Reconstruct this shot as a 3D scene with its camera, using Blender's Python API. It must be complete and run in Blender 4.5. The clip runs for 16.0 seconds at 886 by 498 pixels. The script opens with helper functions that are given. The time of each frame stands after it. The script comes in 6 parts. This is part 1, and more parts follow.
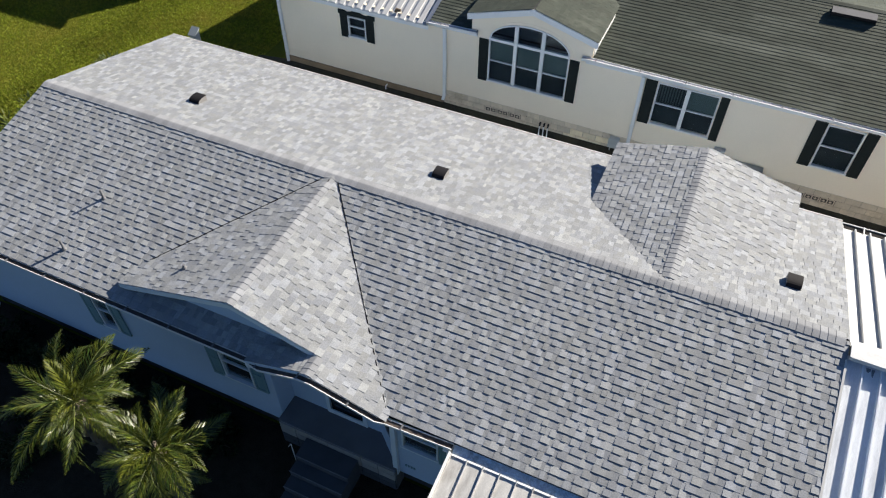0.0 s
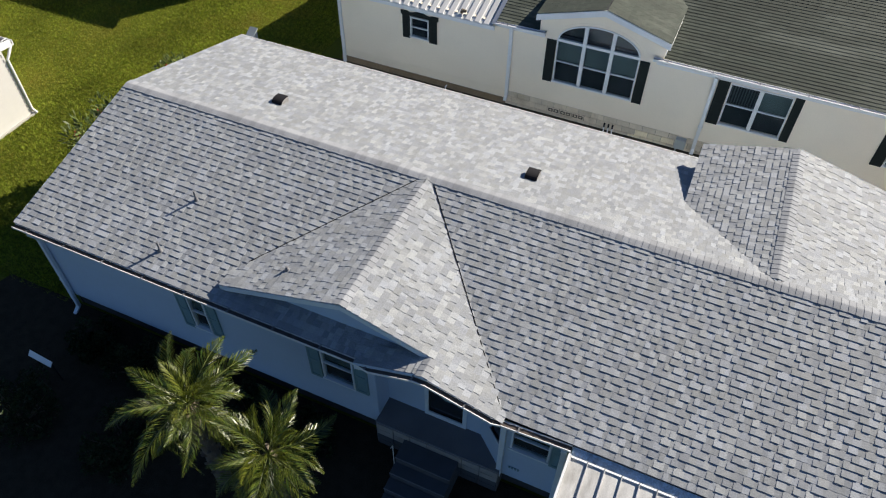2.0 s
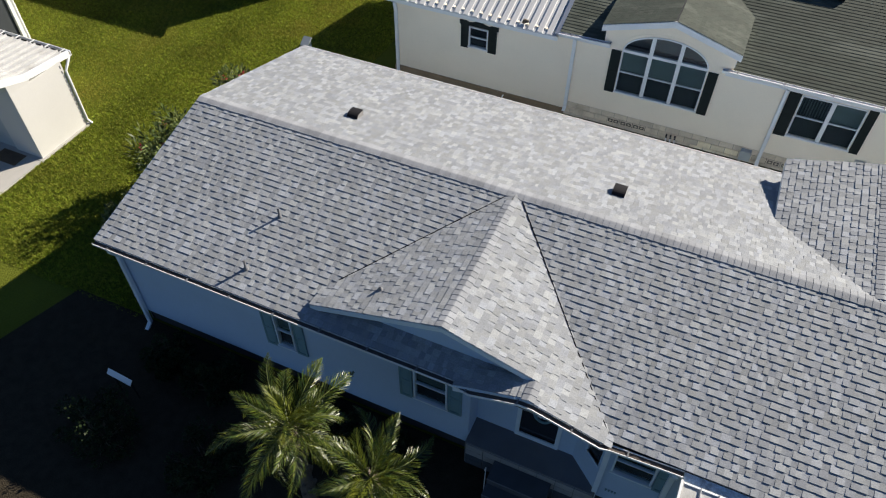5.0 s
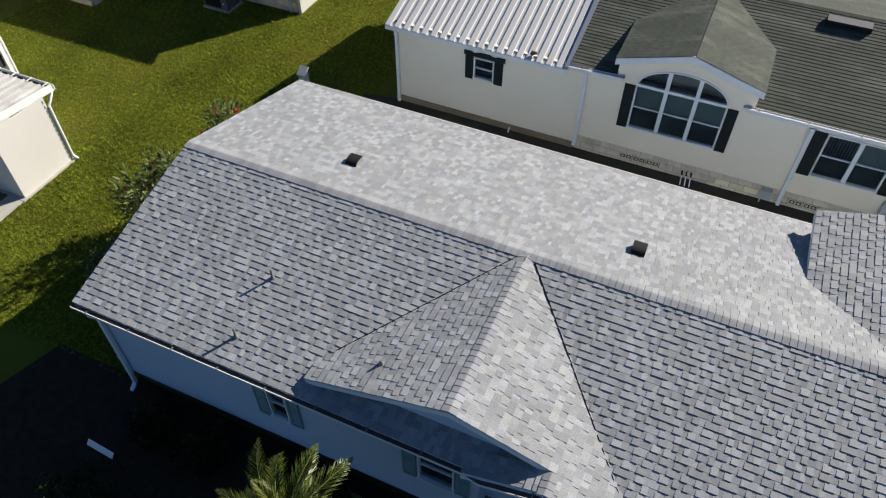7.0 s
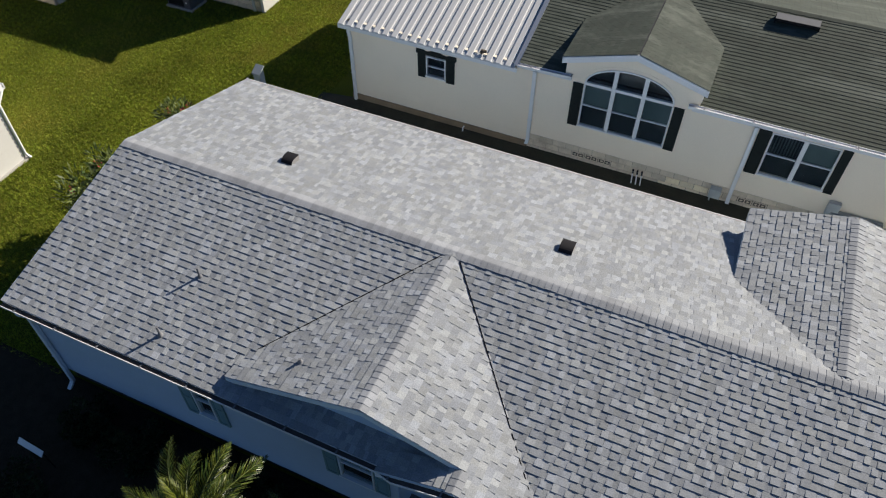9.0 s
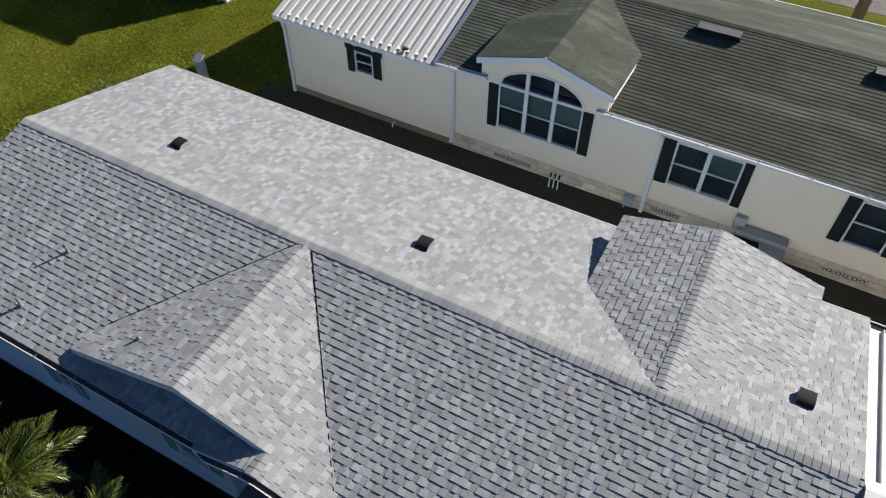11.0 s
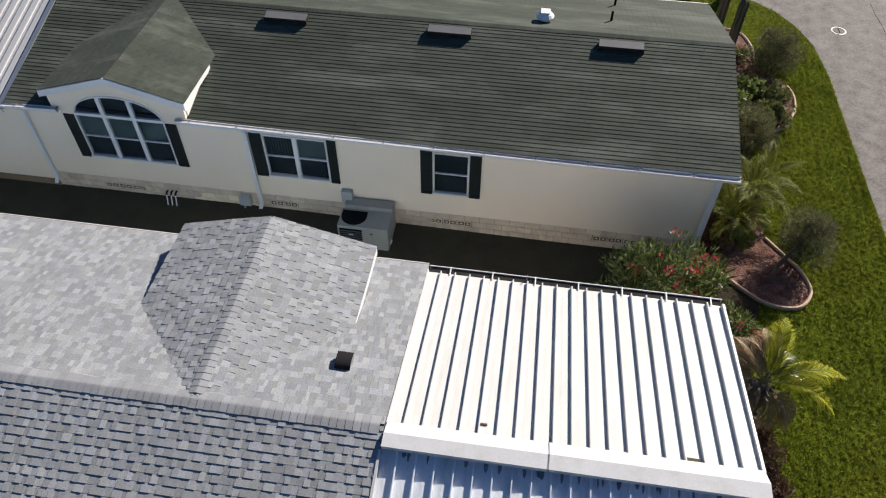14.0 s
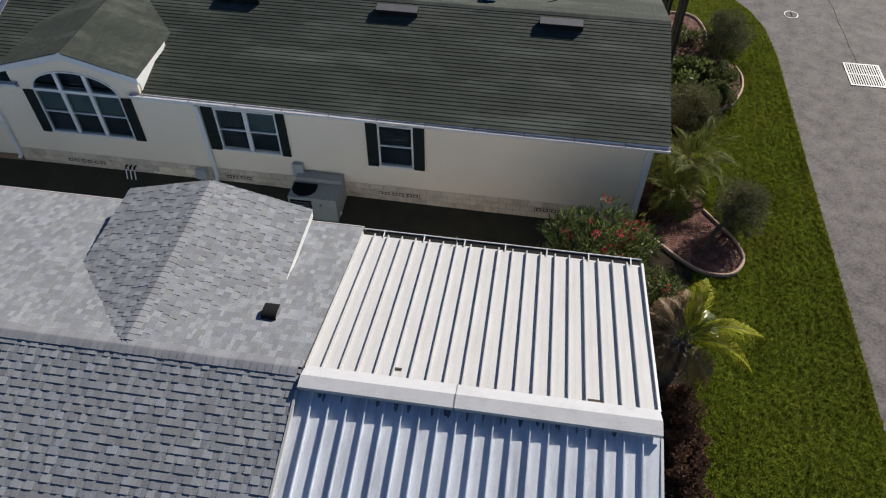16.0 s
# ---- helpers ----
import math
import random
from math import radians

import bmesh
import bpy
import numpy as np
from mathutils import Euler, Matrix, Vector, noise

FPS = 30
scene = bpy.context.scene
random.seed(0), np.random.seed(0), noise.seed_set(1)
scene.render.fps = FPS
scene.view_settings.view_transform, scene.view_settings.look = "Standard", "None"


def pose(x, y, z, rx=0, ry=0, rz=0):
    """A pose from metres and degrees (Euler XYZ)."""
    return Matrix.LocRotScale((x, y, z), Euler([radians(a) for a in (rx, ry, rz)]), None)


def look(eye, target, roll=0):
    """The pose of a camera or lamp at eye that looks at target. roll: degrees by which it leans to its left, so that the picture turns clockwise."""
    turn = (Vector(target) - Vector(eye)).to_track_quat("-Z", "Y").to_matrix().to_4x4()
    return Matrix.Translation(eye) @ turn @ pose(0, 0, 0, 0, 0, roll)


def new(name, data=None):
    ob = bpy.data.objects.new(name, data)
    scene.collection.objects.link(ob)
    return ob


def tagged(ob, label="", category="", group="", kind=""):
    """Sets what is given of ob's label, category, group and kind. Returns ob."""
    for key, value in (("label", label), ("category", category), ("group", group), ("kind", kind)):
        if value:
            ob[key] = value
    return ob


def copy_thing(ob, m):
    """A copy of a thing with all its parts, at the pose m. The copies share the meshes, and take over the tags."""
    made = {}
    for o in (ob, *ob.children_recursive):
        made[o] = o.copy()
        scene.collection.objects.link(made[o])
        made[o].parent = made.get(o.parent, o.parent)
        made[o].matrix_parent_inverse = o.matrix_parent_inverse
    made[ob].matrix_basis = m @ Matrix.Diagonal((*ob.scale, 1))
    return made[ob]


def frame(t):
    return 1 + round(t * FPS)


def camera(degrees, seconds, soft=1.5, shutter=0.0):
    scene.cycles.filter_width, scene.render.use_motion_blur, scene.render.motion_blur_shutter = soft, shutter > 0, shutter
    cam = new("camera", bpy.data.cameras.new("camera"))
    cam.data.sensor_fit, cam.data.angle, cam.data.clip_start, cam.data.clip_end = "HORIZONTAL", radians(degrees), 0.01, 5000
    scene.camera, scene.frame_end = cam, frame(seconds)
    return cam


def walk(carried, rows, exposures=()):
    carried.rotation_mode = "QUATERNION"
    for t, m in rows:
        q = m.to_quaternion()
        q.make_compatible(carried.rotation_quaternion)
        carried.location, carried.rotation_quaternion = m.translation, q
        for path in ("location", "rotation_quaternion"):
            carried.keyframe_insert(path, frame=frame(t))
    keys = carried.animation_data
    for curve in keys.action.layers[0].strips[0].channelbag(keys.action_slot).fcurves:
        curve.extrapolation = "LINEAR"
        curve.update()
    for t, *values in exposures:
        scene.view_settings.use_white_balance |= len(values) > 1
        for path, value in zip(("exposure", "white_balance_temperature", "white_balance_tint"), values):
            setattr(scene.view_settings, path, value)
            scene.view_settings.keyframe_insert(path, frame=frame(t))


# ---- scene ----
cam = camera(63.3, 16.0, soft=1.15)
# seconds, place, and turn as pose() takes it
ROWS = [
    (0.0, 0.000, 0.000, 14.340, 42.28, -0.18, 24.43),
    (0.5, -0.297, -0.125, 14.342, 42.28, -0.21, 24.37),
    (1.0, -0.736, -0.313, 14.343, 42.28, -0.26, 24.33),
    (1.5, -1.288, -0.553, 14.350, 42.26, -0.31, 24.29),
    (2.0, -1.914, -0.826, 14.345, 42.26, -0.34, 24.26),
    (2.5, -2.597, -1.124, 14.409, 42.28, -0.34, 24.25),
    (3.0, -3.270, -1.430, 14.434, 42.28, -0.28, 24.26),
    (3.5, -3.545, -1.568, 14.437, 42.26, -0.26, 24.33),
    (3.7, -3.567, -1.557, 14.440, 42.26, -0.26, 24.33),
    (5.8, -4.084, -0.616, 14.436, 42.26, -0.26, 24.31),
    (6.0, -4.210, -0.411, 14.440, 42.26, -0.26, 24.30),
    (6.5, -4.452, 0.097, 14.449, 42.27, -0.25, 24.27),
    (7.0, -4.537, 0.284, 14.444, 42.30, -0.21, 24.27),
    (7.5, -4.517, 0.310, 14.435, 42.27, -0.18, 24.24),
    (8.0, -4.341, 0.384, 14.428, 42.25, -0.14, 24.28),
    (8.5, -3.853, 0.596, 14.437, 42.23, -0.14, 24.29),
    (9.0, -3.203, 0.873, 14.436, 42.24, -0.14, 24.30),
    (9.2, -2.929, 0.989, 14.432, 42.24, -0.14, 24.27),
    (11.3, 0.674, 2.496, 14.484, 42.20, -0.12, 29.20),
    (11.5, 1.054, 2.643, 14.483, 42.18, -0.12, 29.34),
    (12.0, 2.045, 3.138, 14.477, 42.03, 0.13, 26.70),
    (12.5, 2.929, 3.520, 14.462, 42.01, -0.13, 16.08),
    (13.0, 3.877, 3.899, 14.452, 42.00, -0.16, 10.28),
    (13.5, 4.589, 4.095, 14.467, 42.06, -0.31, 8.50),
    (14.0, 5.173, 4.112, 14.461, 42.02, -0.32, 8.51),
    (14.5, 5.673, 3.988, 14.464, 41.98, -0.30, 8.49),
    (15.0, 6.093, 3.771, 14.473, 41.99, -0.29, 8.49),
    (15.5, 6.478, 3.516, 14.474, 41.97, -0.26, 8.49),
    (16.0, 6.759, 3.297, 14.457, 41.95, -0.28, 8.47),
]
# seconds, stops, and the white balance as it drifts
EXPOSURES = [(0.0, 0.92, 6080, 12), (3.5, 0.84, 6080, 12), (6.0, 0.78, 6030, 12), (7.0, 0.71, 6020, 12), (8.0, 0.65, 6020, 12), (9.2, 0.59, 6020, 12), (11.5, 0.77, 6060, 12), (12.5, 0.88, 6100, 12), (13.0, 0.80, 6080, 13), (14.5, 0.54, 5990, 14), (15.5, 0.31, 5900, 14), (16.0, 0.16, 5860, 14)]
walk(cam, [(t, pose(*p)) for t, *p in ROWS], EXPOSURES)

# ---- world and sun ----
SUN = Vector((1.02, 1.43, 1.0)).normalized()
world = bpy.data.worlds.new("sky")
scene.world = world
world.use_nodes = True
wn = world.node_tree.nodes
sky = wn.new("ShaderNodeTexSky")
sky.sky_type = "NISHITA"
sky.sun_disc = False
sky.air_density, sky.dust_density, sky.ozone_density = 1.0, 0.2, 6.0
sky.sun_elevation = math.asin(SUN.z)
sky.sun_rotation = math.atan2(SUN.x, SUN.y)
world.node_tree.links.new(sky.outputs[0], wn["Background"].inputs[0])
wn["Background"].inputs[1].default_value = 0.044
sun_data = bpy.data.lights.new("sun", "SUN")
sun_data.energy, sun_data.angle, sun_data.color = 5.3, radians(0.53), (1.0, 0.893, 0.705)
sun = new("sun", sun_data)
sun.matrix_world = look(SUN * 60, (0, 0, 0))


# ---- materials ----
def surf(name, col, rough=0.6, var=0.15, scale=3.0, fine=60.0, bump=0.15, metal=0.0, island=0.0, tint=None, stain=0.0, stain_col=(0.1, 0.09, 0.07), spec=0.5, stretch=(1, 1, 1), depth=0.01, sss=0.0, skew=0.0, patch=1.0):
    """A surface with large patches and fine grain in world space; island: spread between separate pieces, most of them near the low end where skew is above 1; patch: weight of the large patches; tint: a second hue that pieces lean to."""
    m = bpy.data.materials.new(name)
    m.use_nodes = True
    nt = m.node_tree
    n, l = nt.nodes, nt.links
    p = n["Principled BSDF"]
    p.inputs["Roughness"].default_value = rough
    p.inputs["Metallic"].default_value = metal
    p.inputs["Specular IOR Level"].default_value = spec
    geo = n.new("ShaderNodeNewGeometry")
    mp = n.new("ShaderNodeMapping")
    mp.inputs["Scale"].default_value = stretch
    l.new(geo.outputs["Position"], mp.inputs["Vector"])
    big, small = n.new("ShaderNodeTexNoise"), n.new("ShaderNodeTexNoise")
    big.inputs["Scale"].default_value, big.inputs["Detail"].default_value = scale, 5
    small.inputs["Scale"].default_value, small.inputs["Detail"].default_value = fine, 4
    for t in (big, small):
        l.new(mp.outputs[0], t.inputs["Vector"])
    add = n.new("ShaderNodeMath")
    add.operation = "MULTIPLY_ADD"
    l.new(big.outputs[0], add.inputs[0])
    add.inputs[1].default_value = patch
    l.new(small.outputs[0], add.inputs[2])
    rng = n.new("ShaderNodeMapRange")
    rng.inputs[1].default_value, rng.inputs[2].default_value = 0.1 + 0.5 * patch, 0.9 + 0.5 * patch
    rng.inputs[3].default_value, rng.inputs[4].default_value = 1 - var, 1 + var
    l.new(add.outputs[0], rng.inputs[0])
    value = rng.outputs[0]
    base = n.new("ShaderNodeRGB")
    base.outputs[0].default_value = (*col, 1)
    colour = base.outputs[0]
    if island or tint:
        info = n.new("ShaderNodeObjectInfo")
        s = n.new("ShaderNodeMath")
        s.operation = "ADD"
        l.new(geo.outputs["Random Per Island"], s.inputs[0])
        l.new(info.outputs["Random"], s.inputs[1])
        fr = n.new("ShaderNodeMath")
        fr.operation = "FRACT"
        l.new(s.outputs[0], fr.inputs[0])
        r2 = n.new("ShaderNodeMapRange")
        r2.inputs[3].default_value, r2.inputs[4].default_value = 1 - island, 1 + island
        l.new(fr.outputs[0], r2.inputs[0])
        if skew:
            pw = n.new("ShaderNodeMath")
            pw.operation = "POWER"
            pw.inputs[1].default_value = skew
            l.new(fr.outputs[0], pw.inputs[0])
            l.new(pw.outputs[0], r2.inputs[0])
            r2.inputs[3].default_value = 1 - island * 0.45
        mul = n.new("ShaderNodeMath")
        mul.operation = "MULTIPLY"
        l.new(value, mul.inputs[0])
        l.new(r2.outputs[0], mul.inputs[1])
        value = mul.outputs[0]
        if tint:
            w = n.new("ShaderNodeMath")
            w.operation = "MULTIPLY"
            w.inputs[1].default_value = 7.31
            l.new(fr.outputs[0], w.inputs[0])
            w2 = n.new("ShaderNodeMath")
            w2.operation = "FRACT"
            l.new(w.outputs[0], w2.inputs[0])
            mx = n.new("ShaderNodeMix")
            mx.data_type = "RGBA"
            l.new(w2.outputs[0], mx.inputs[0])
            l.new(colour, mx.inputs[6])
            mx.inputs[7].default_value = (*tint, 1)
            colour = mx.outputs[2]
    sc = n.new("ShaderNodeVectorMath")
    sc.operation = "SCALE"
    l.new(colour, sc.inputs[0])
    l.new(value, sc.inputs["Scale"])
    colour = sc.outputs[0]
    if stain:
        st = n.new("ShaderNodeTexNoise")
        st.inputs["Scale"].default_value, st.inputs["Detail"].default_value, st.inputs["Roughness"].default_value = scale * 0.6, 8, 0.7
        l.new(mp.outputs[0], st.inputs["Vector"])
        cr = n.new("ShaderNodeMapRange")
        cr.inputs[1].default_value, cr.inputs[2].default_value = 0.5, 0.75
        cr.inputs[3].default_value, cr.inputs[4].default_value = 0.0, stain
        l.new(st.outputs[0], cr.inputs[0])
        mx = n.new("ShaderNodeMix")
        mx.data_type = "RGBA"
        l.new(cr.outputs[0], mx.inputs[0])
        l.new(colour, mx.inputs[6])
        mx.inputs[7].default_value = (*stain_col, 1)
        colour = mx.outputs[2]
    l.new(colour, p.inputs["Base Color"])
    if bump:
        b = n.new("ShaderNodeBump")
        b.inputs["Strength"].default_value, b.inputs["Distance"].default_value = bump, depth
        l.new(small.outputs[0], b.inputs["Height"])
        l.new(b.outputs[0], p.inputs["Normal"])
    if sss:
        p.inputs["Transmission Weight"].default_value = 0.0
        tr = n.new("ShaderNodeBsdfTranslucent")
        l.new(colour, tr.inputs[0])
        ms = n.new("ShaderNodeMixShader")
        ms.inputs[0].default_value = sss
        l.new(p.outputs[0], ms.inputs[1])
        l.new(tr.outputs[0], ms.inputs[2])
        l.new(ms.outputs[0], n["Material Output"].inputs["Surface"])
    return m


def glass(name):
    m = bpy.data.materials.new(name)
    m.use_nodes = True
    p = m.node_tree.nodes["Principled BSDF"]
    p.inputs["Base Color"].default_value = (0.75, 0.82, 0.84, 1)
    p.inputs["Roughness"].default_value = 0.02
    p.inputs["IOR"].default_value = 1.28
    p.inputs["Transmission Weight"].default_value = 1.0
    return m


SHINGLE = surf("grey_shingle", (0.253, 0.267, 0.295), rough=0.78, var=0.40, scale=1.3, fine=48, bump=0.45, island=0.31, patch=0.25, skew=1.7, tint=(0.271, 0.279, 0.284), spec=0.5, depth=0.006)
SHINGLE_CAP = surf("ridge_shingle", (0.280, 0.288, 0.306), rough=0.8, var=0.28, scale=1.2, fine=75, bump=0.6, island=0.12, spec=0.2, depth=0.004)
SHINGLE_OLD = surf("green_grey_shingle", (0.043, 0.053, 0.041), rough=0.85, var=0.34, scale=1.0, fine=40, bump=0.4, island=0.10, tint=(0.050, 0.058, 0.045), stain=0.8, stain_col=(0.145, 0.158, 0.132), spec=0.35, depth=0.004, stretch=(0.55, 2.2, 2.2))
DECK = surf("roofing_felt", (0.05, 0.05, 0.055), rough=0.95, var=0.2)
VALLEY_DARK = surf("dark_valley_line", (0.010, 0.010, 0.012), rough=0.9, var=0.2, spec=0.05)
BLUE_SIDING = surf("pale_blue_siding", (0.45, 0.56, 0.71), rough=0.5, var=0.06, scale=1.0, fine=30, bump=0.08, stain=0.1, stain_col=(0.36, 0.44, 0.53))
CREAM_SIDING = surf("cream_siding", (0.90, 0.79, 0.625), rough=0.5, var=0.05, scale=0.7, fine=30, bump=0.08, stain=0.12, stain_col=(0.62, 0.53, 0.39))
WHITE_SIDING = surf("warm_white_siding", (0.58, 0.565, 0.535), rough=0.5, var=0.06, scale=0.7, fine=30, bump=0.08)
WHITE_TRIM = surf("white_trim", (0.78, 0.78, 0.77), rough=0.4, var=0.06, scale=2.0, fine=40, bump=0.05, stain=0.15, stain_col=(0.5, 0.5, 0.48))
PALE_TRIM = surf("pale_blue_trim", (0.68, 0.75, 0.82), rough=0.45, var=0.06, scale=2.0, fine=40, bump=0.05)
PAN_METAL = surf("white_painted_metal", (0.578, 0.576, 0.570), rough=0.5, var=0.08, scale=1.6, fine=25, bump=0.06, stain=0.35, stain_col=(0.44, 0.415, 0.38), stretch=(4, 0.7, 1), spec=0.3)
# Stained pan metal for the front slope, the blue of skylit shade mixed in.
PAN_SHADED = surf("shaded_pan_metal", (0.71, 0.745, 0.80), rough=0.5, var=0.14, scale=1.6, fine=25, bump=0.06, stain=0.7, stain_col=(0.30, 0.33, 0.39), stretch=(4, 0.7, 1))
PAN_CAP = surf("stained_white_cap", (0.57, 0.575, 0.59), rough=0.5, var=0.08, scale=2.5, fine=30, bump=0.1, stain=0.5, stain_col=(0.38, 0.36, 0.34), spec=0.3)
SEALANT = surf("old_grey_sealant", (0.20, 0.215, 0.25), rough=0.8, var=0.5, scale=12, fine=60, bump=0.3)
# Weathered, stained flashing; its base colour holds the blue of the shade.
FLASH_BLUE = surf("weathered_shaded_flashing", (0.58, 0.68, 0.78), rough=0.7, var=0.4, scale=7, fine=30, bump=0.2, stain=0.9, stain_col=(0.10, 0.12, 0.15))
PAN_WORN = surf("worn_white_metal", (0.48, 0.475, 0.465), rough=0.6, var=0.22, scale=2.0, fine=30, bump=0.08, stain=0.85, stain_col=(0.27, 0.255, 0.235), stretch=(3, 1, 1))
DRIP = surf("weathered_drip_metal", (0.45, 0.40, 0.375), rough=0.6, var=0.2, stain=0.4)
GUTTER_INSIDE = surf("gutter_dirt_shade", (0.075, 0.06, 0.052), rough=0.95, var=0.4, scale=8, bump=0.4)
GUTTER_PALE = surf("pale_gutter_metal", (0.46, 0.44, 0.47), rough=0.8, var=0.25, scale=4, stain=0.5, stain_col=(0.26, 0.24, 0.25))
# Shade inside the carport and shed troughs, put into the colour.
GUTTER_SHADE = surf("shaded_trough", (0.03, 0.027, 0.024), rough=0.95, var=0.4, scale=8, bump=0.4)
SHUTTER_DARK = surf("dark_green_shutter", (0.012, 0.017, 0.015), rough=0.7, var=0.15, spec=0.25)
SHUTTER_TEAL = surf("teal_grey_shutter", (0.16, 0.27, 0.31), rough=0.5, var=0.1)
GLASS = glass("window_glass")
BLIND = surf("grey_blind", (0.14, 0.18, 0.172), rough=0.8, var=0.08, scale=2, fine=90)
BLIND_DIM = surf("dim_blind_slat", (0.11, 0.13, 0.13), rough=0.8, var=0.1)
SCREEN = surf("insect_screen", (0.03, 0.035, 0.04), rough=0.7, var=0.1)
# Low colour keeps the unseen rooms dim behind the glass.
ROOM = surf("dim_room", (0.10, 0.10, 0.10), rough=0.9, var=0.2)
BLOCK = surf("tan_block", (0.70, 0.60, 0.46), rough=0.9, var=0.22, scale=3, fine=70, bump=0.5, island=0.12, stain=0.6, stain_col=(0.34, 0.25, 0.15))
# Block colour raised to paint the sunlit patch on the neighbour's skirting.
BLOCK_LIT = surf("sunlit_block", (0.90, 0.78, 0.56), rough=0.9, var=0.2, scale=3, fine=70, bump=0.5, island=0.12, stain=0.35, stain_col=(0.42, 0.30, 0.16))
MORTAR = surf("mortar", (0.42, 0.36, 0.27), rough=0.95, var=0.2, fine=90, bump=0.4)
CONCRETE = surf("concrete", (0.42, 0.40, 0.37), rough=0.9, var=0.14, scale=1.5, fine=60, bump=0.3, stain=0.3, stain_col=(0.25, 0.24, 0.21))
PORCH_DECK = surf("porch_carpet", (0.07, 0.075, 0.085), rough=0.95, var=0.2, fine=120, bump=0.4)
PORCH_FLOOR = surf("grey_porch_carpet", (0.155, 0.15, 0.155), rough=0.95, var=0.2, scale=2, fine=90, bump=0.4)
VENT = surf("brown_vent_metal", (0.022, 0.02, 0.02), rough=0.8, var=0.15, spec=0.15)
PIPE_GREY = surf("weathered_pipe", (0.17, 0.17, 0.18), rough=0.6, var=0.3)
VENT_TOP = surf("grey_vent_metal", (0.14, 0.14, 0.15), rough=0.7, var=0.15, spec=0.3)
# Cheek metal lightened to paint the sun on the vent's side.
VENT_SIDE = surf("sunlit_cheek_metal", (0.22, 0.21, 0.205), rough=0.6, var=0.2)
HOOD_TOP = surf("weathered_vent_top", (0.013, 0.012, 0.014), rough=0.75, var=0.15, spec=0.2)
FOOTING = surf("stained_footing", (0.24, 0.175, 0.11), rough=0.95, var=0.3, scale=2, fine=50, bump=0.4, stain=0.6, stain_col=(0.10, 0.07, 0.04))
STEP_BLOCK = surf("dark_porch_block", (0.30, 0.285, 0.27), rough=0.95, var=0.2, scale=3, fine=60, bump=0.4, stain=0.4, stain_col=(0.15, 0.13, 0.11))
DOOR_GLASS = surf("dark_door_glass", (0.02, 0.024, 0.03), rough=0.15, var=0.1, bump=0.0)
AC_METAL = surf("grey_green_enamel", (0.33, 0.34, 0.31), rough=0.5, var=0.1, scale=3, bump=0.06, stain=0.2)
AC_DARK = surf("dark_blue_grey_enamel", (0.075, 0.08, 0.095), rough=0.5, var=0.1, scale=3, bump=0.06, stain=0.2)
BLACK = surf("black_grille", (0.012, 0.012, 0.013), rough=0.85, var=0.2, spec=0.1)
BOX_GREY = surf("grey_electrical_box", (0.42, 0.44, 0.43), rough=0.5, var=0.08)
ASPHALT = surf("old_asphalt", (0.115, 0.102, 0.098), rough=0.80, var=0.75, scale=2.2, fine=13, bump=0.3, stain=0.9, stain_col=(0.205, 0.187, 0.178), spec=0.45)
CRACK = surf("dark_crack", (0.035, 0.031, 0.03), rough=0.95, var=0.3, spec=0.1)
GRASS_GROUND = surf("lawn_soil", (0.105, 0.120, 0.013), rough=1.0, var=0.35, scale=0.35, fine=22, bump=0.8, stain=0.5, stain_col=(0.105, 0.095, 0.014), depth=0.05, spec=0.1)
GRASS = surf("grass_blade", (0.185, 0.265, 0.018), rough=0.7, var=0.75, patch=0.7, scale=0.6, fine=7, bump=0.0, island=0.3, tint=(0.27, 0.27, 0.034), sss=0.45, spec=0.15, stain=0.75, stain_col=(0.36, 0.30, 0.055))
GRASS_EAST = surf("green_grass_blade", (0.150, 0.225, 0.013), rough=0.65, var=0.75, patch=0.7, scale=0.9, fine=8, bump=0.0, island=0.34, tint=(0.245, 0.24, 0.022), sss=0.42, stain=0.5, stain_col=(0.27, 0.24, 0.03), spec=0.15)
LAWN_EAST = surf("green_lawn_soil", (0.095, 0.125, 0.012), rough=1.0, var=0.35, scale=0.4, fine=22, bump=0.8, stain=0.5, stain_col=(0.085, 0.075, 0.018), depth=0.05, spec=0.1)
MULCH = surf("red_mulch", (0.130, 0.058, 0.042), rough=1.0, var=0.9, scale=5, fine=22, bump=1.0, depth=0.06, stain=0.95, stain_col=(0.36, 0.235, 0.19))
# Brown soil; the shade between the houses is mixed into its colour.
YARD_SOIL = surf("shaded_brown_soil", (0.044, 0.038, 0.022), rough=1.0, var=0.4, scale=2, fine=40, bump=0.8, stain=0.5, stain_col=(0.03, 0.038, 0.016), depth=0.03)
# Skirting colour takes in the deep shade at the wall's foot.
SKIRT = surf("shaded_skirting", (0.05, 0.05, 0.055), rough=0.85, var=0.3, scale=2, fine=40, bump=0.2, stain=0.5, stain_col=(0.05, 0.045, 0.05))
# Soil with the shade of front garden and hedge strip in its colour.
SHADED_SOIL = surf("shaded_soil", (0.038, 0.031, 0.021), rough=1.0, var=0.4, scale=5, fine=40, bump=1.0, depth=0.03, spec=0.1)
EDGING = surf("terracotta_edging", (0.56, 0.40, 0.30), rough=0.85, var=0.18, scale=4, fine=60, bump=0.3, stain=0.4, stain_col=(0.35, 0.22, 0.15))
PALM_GREEN = surf("palm_leaflet", (0.034, 0.068, 0.010), rough=0.34, var=0.3, scale=2.5, fine=20, bump=0.0, island=0.5, tint=(0.125, 0.138, 0.013), sss=0.3, spec=0.55)
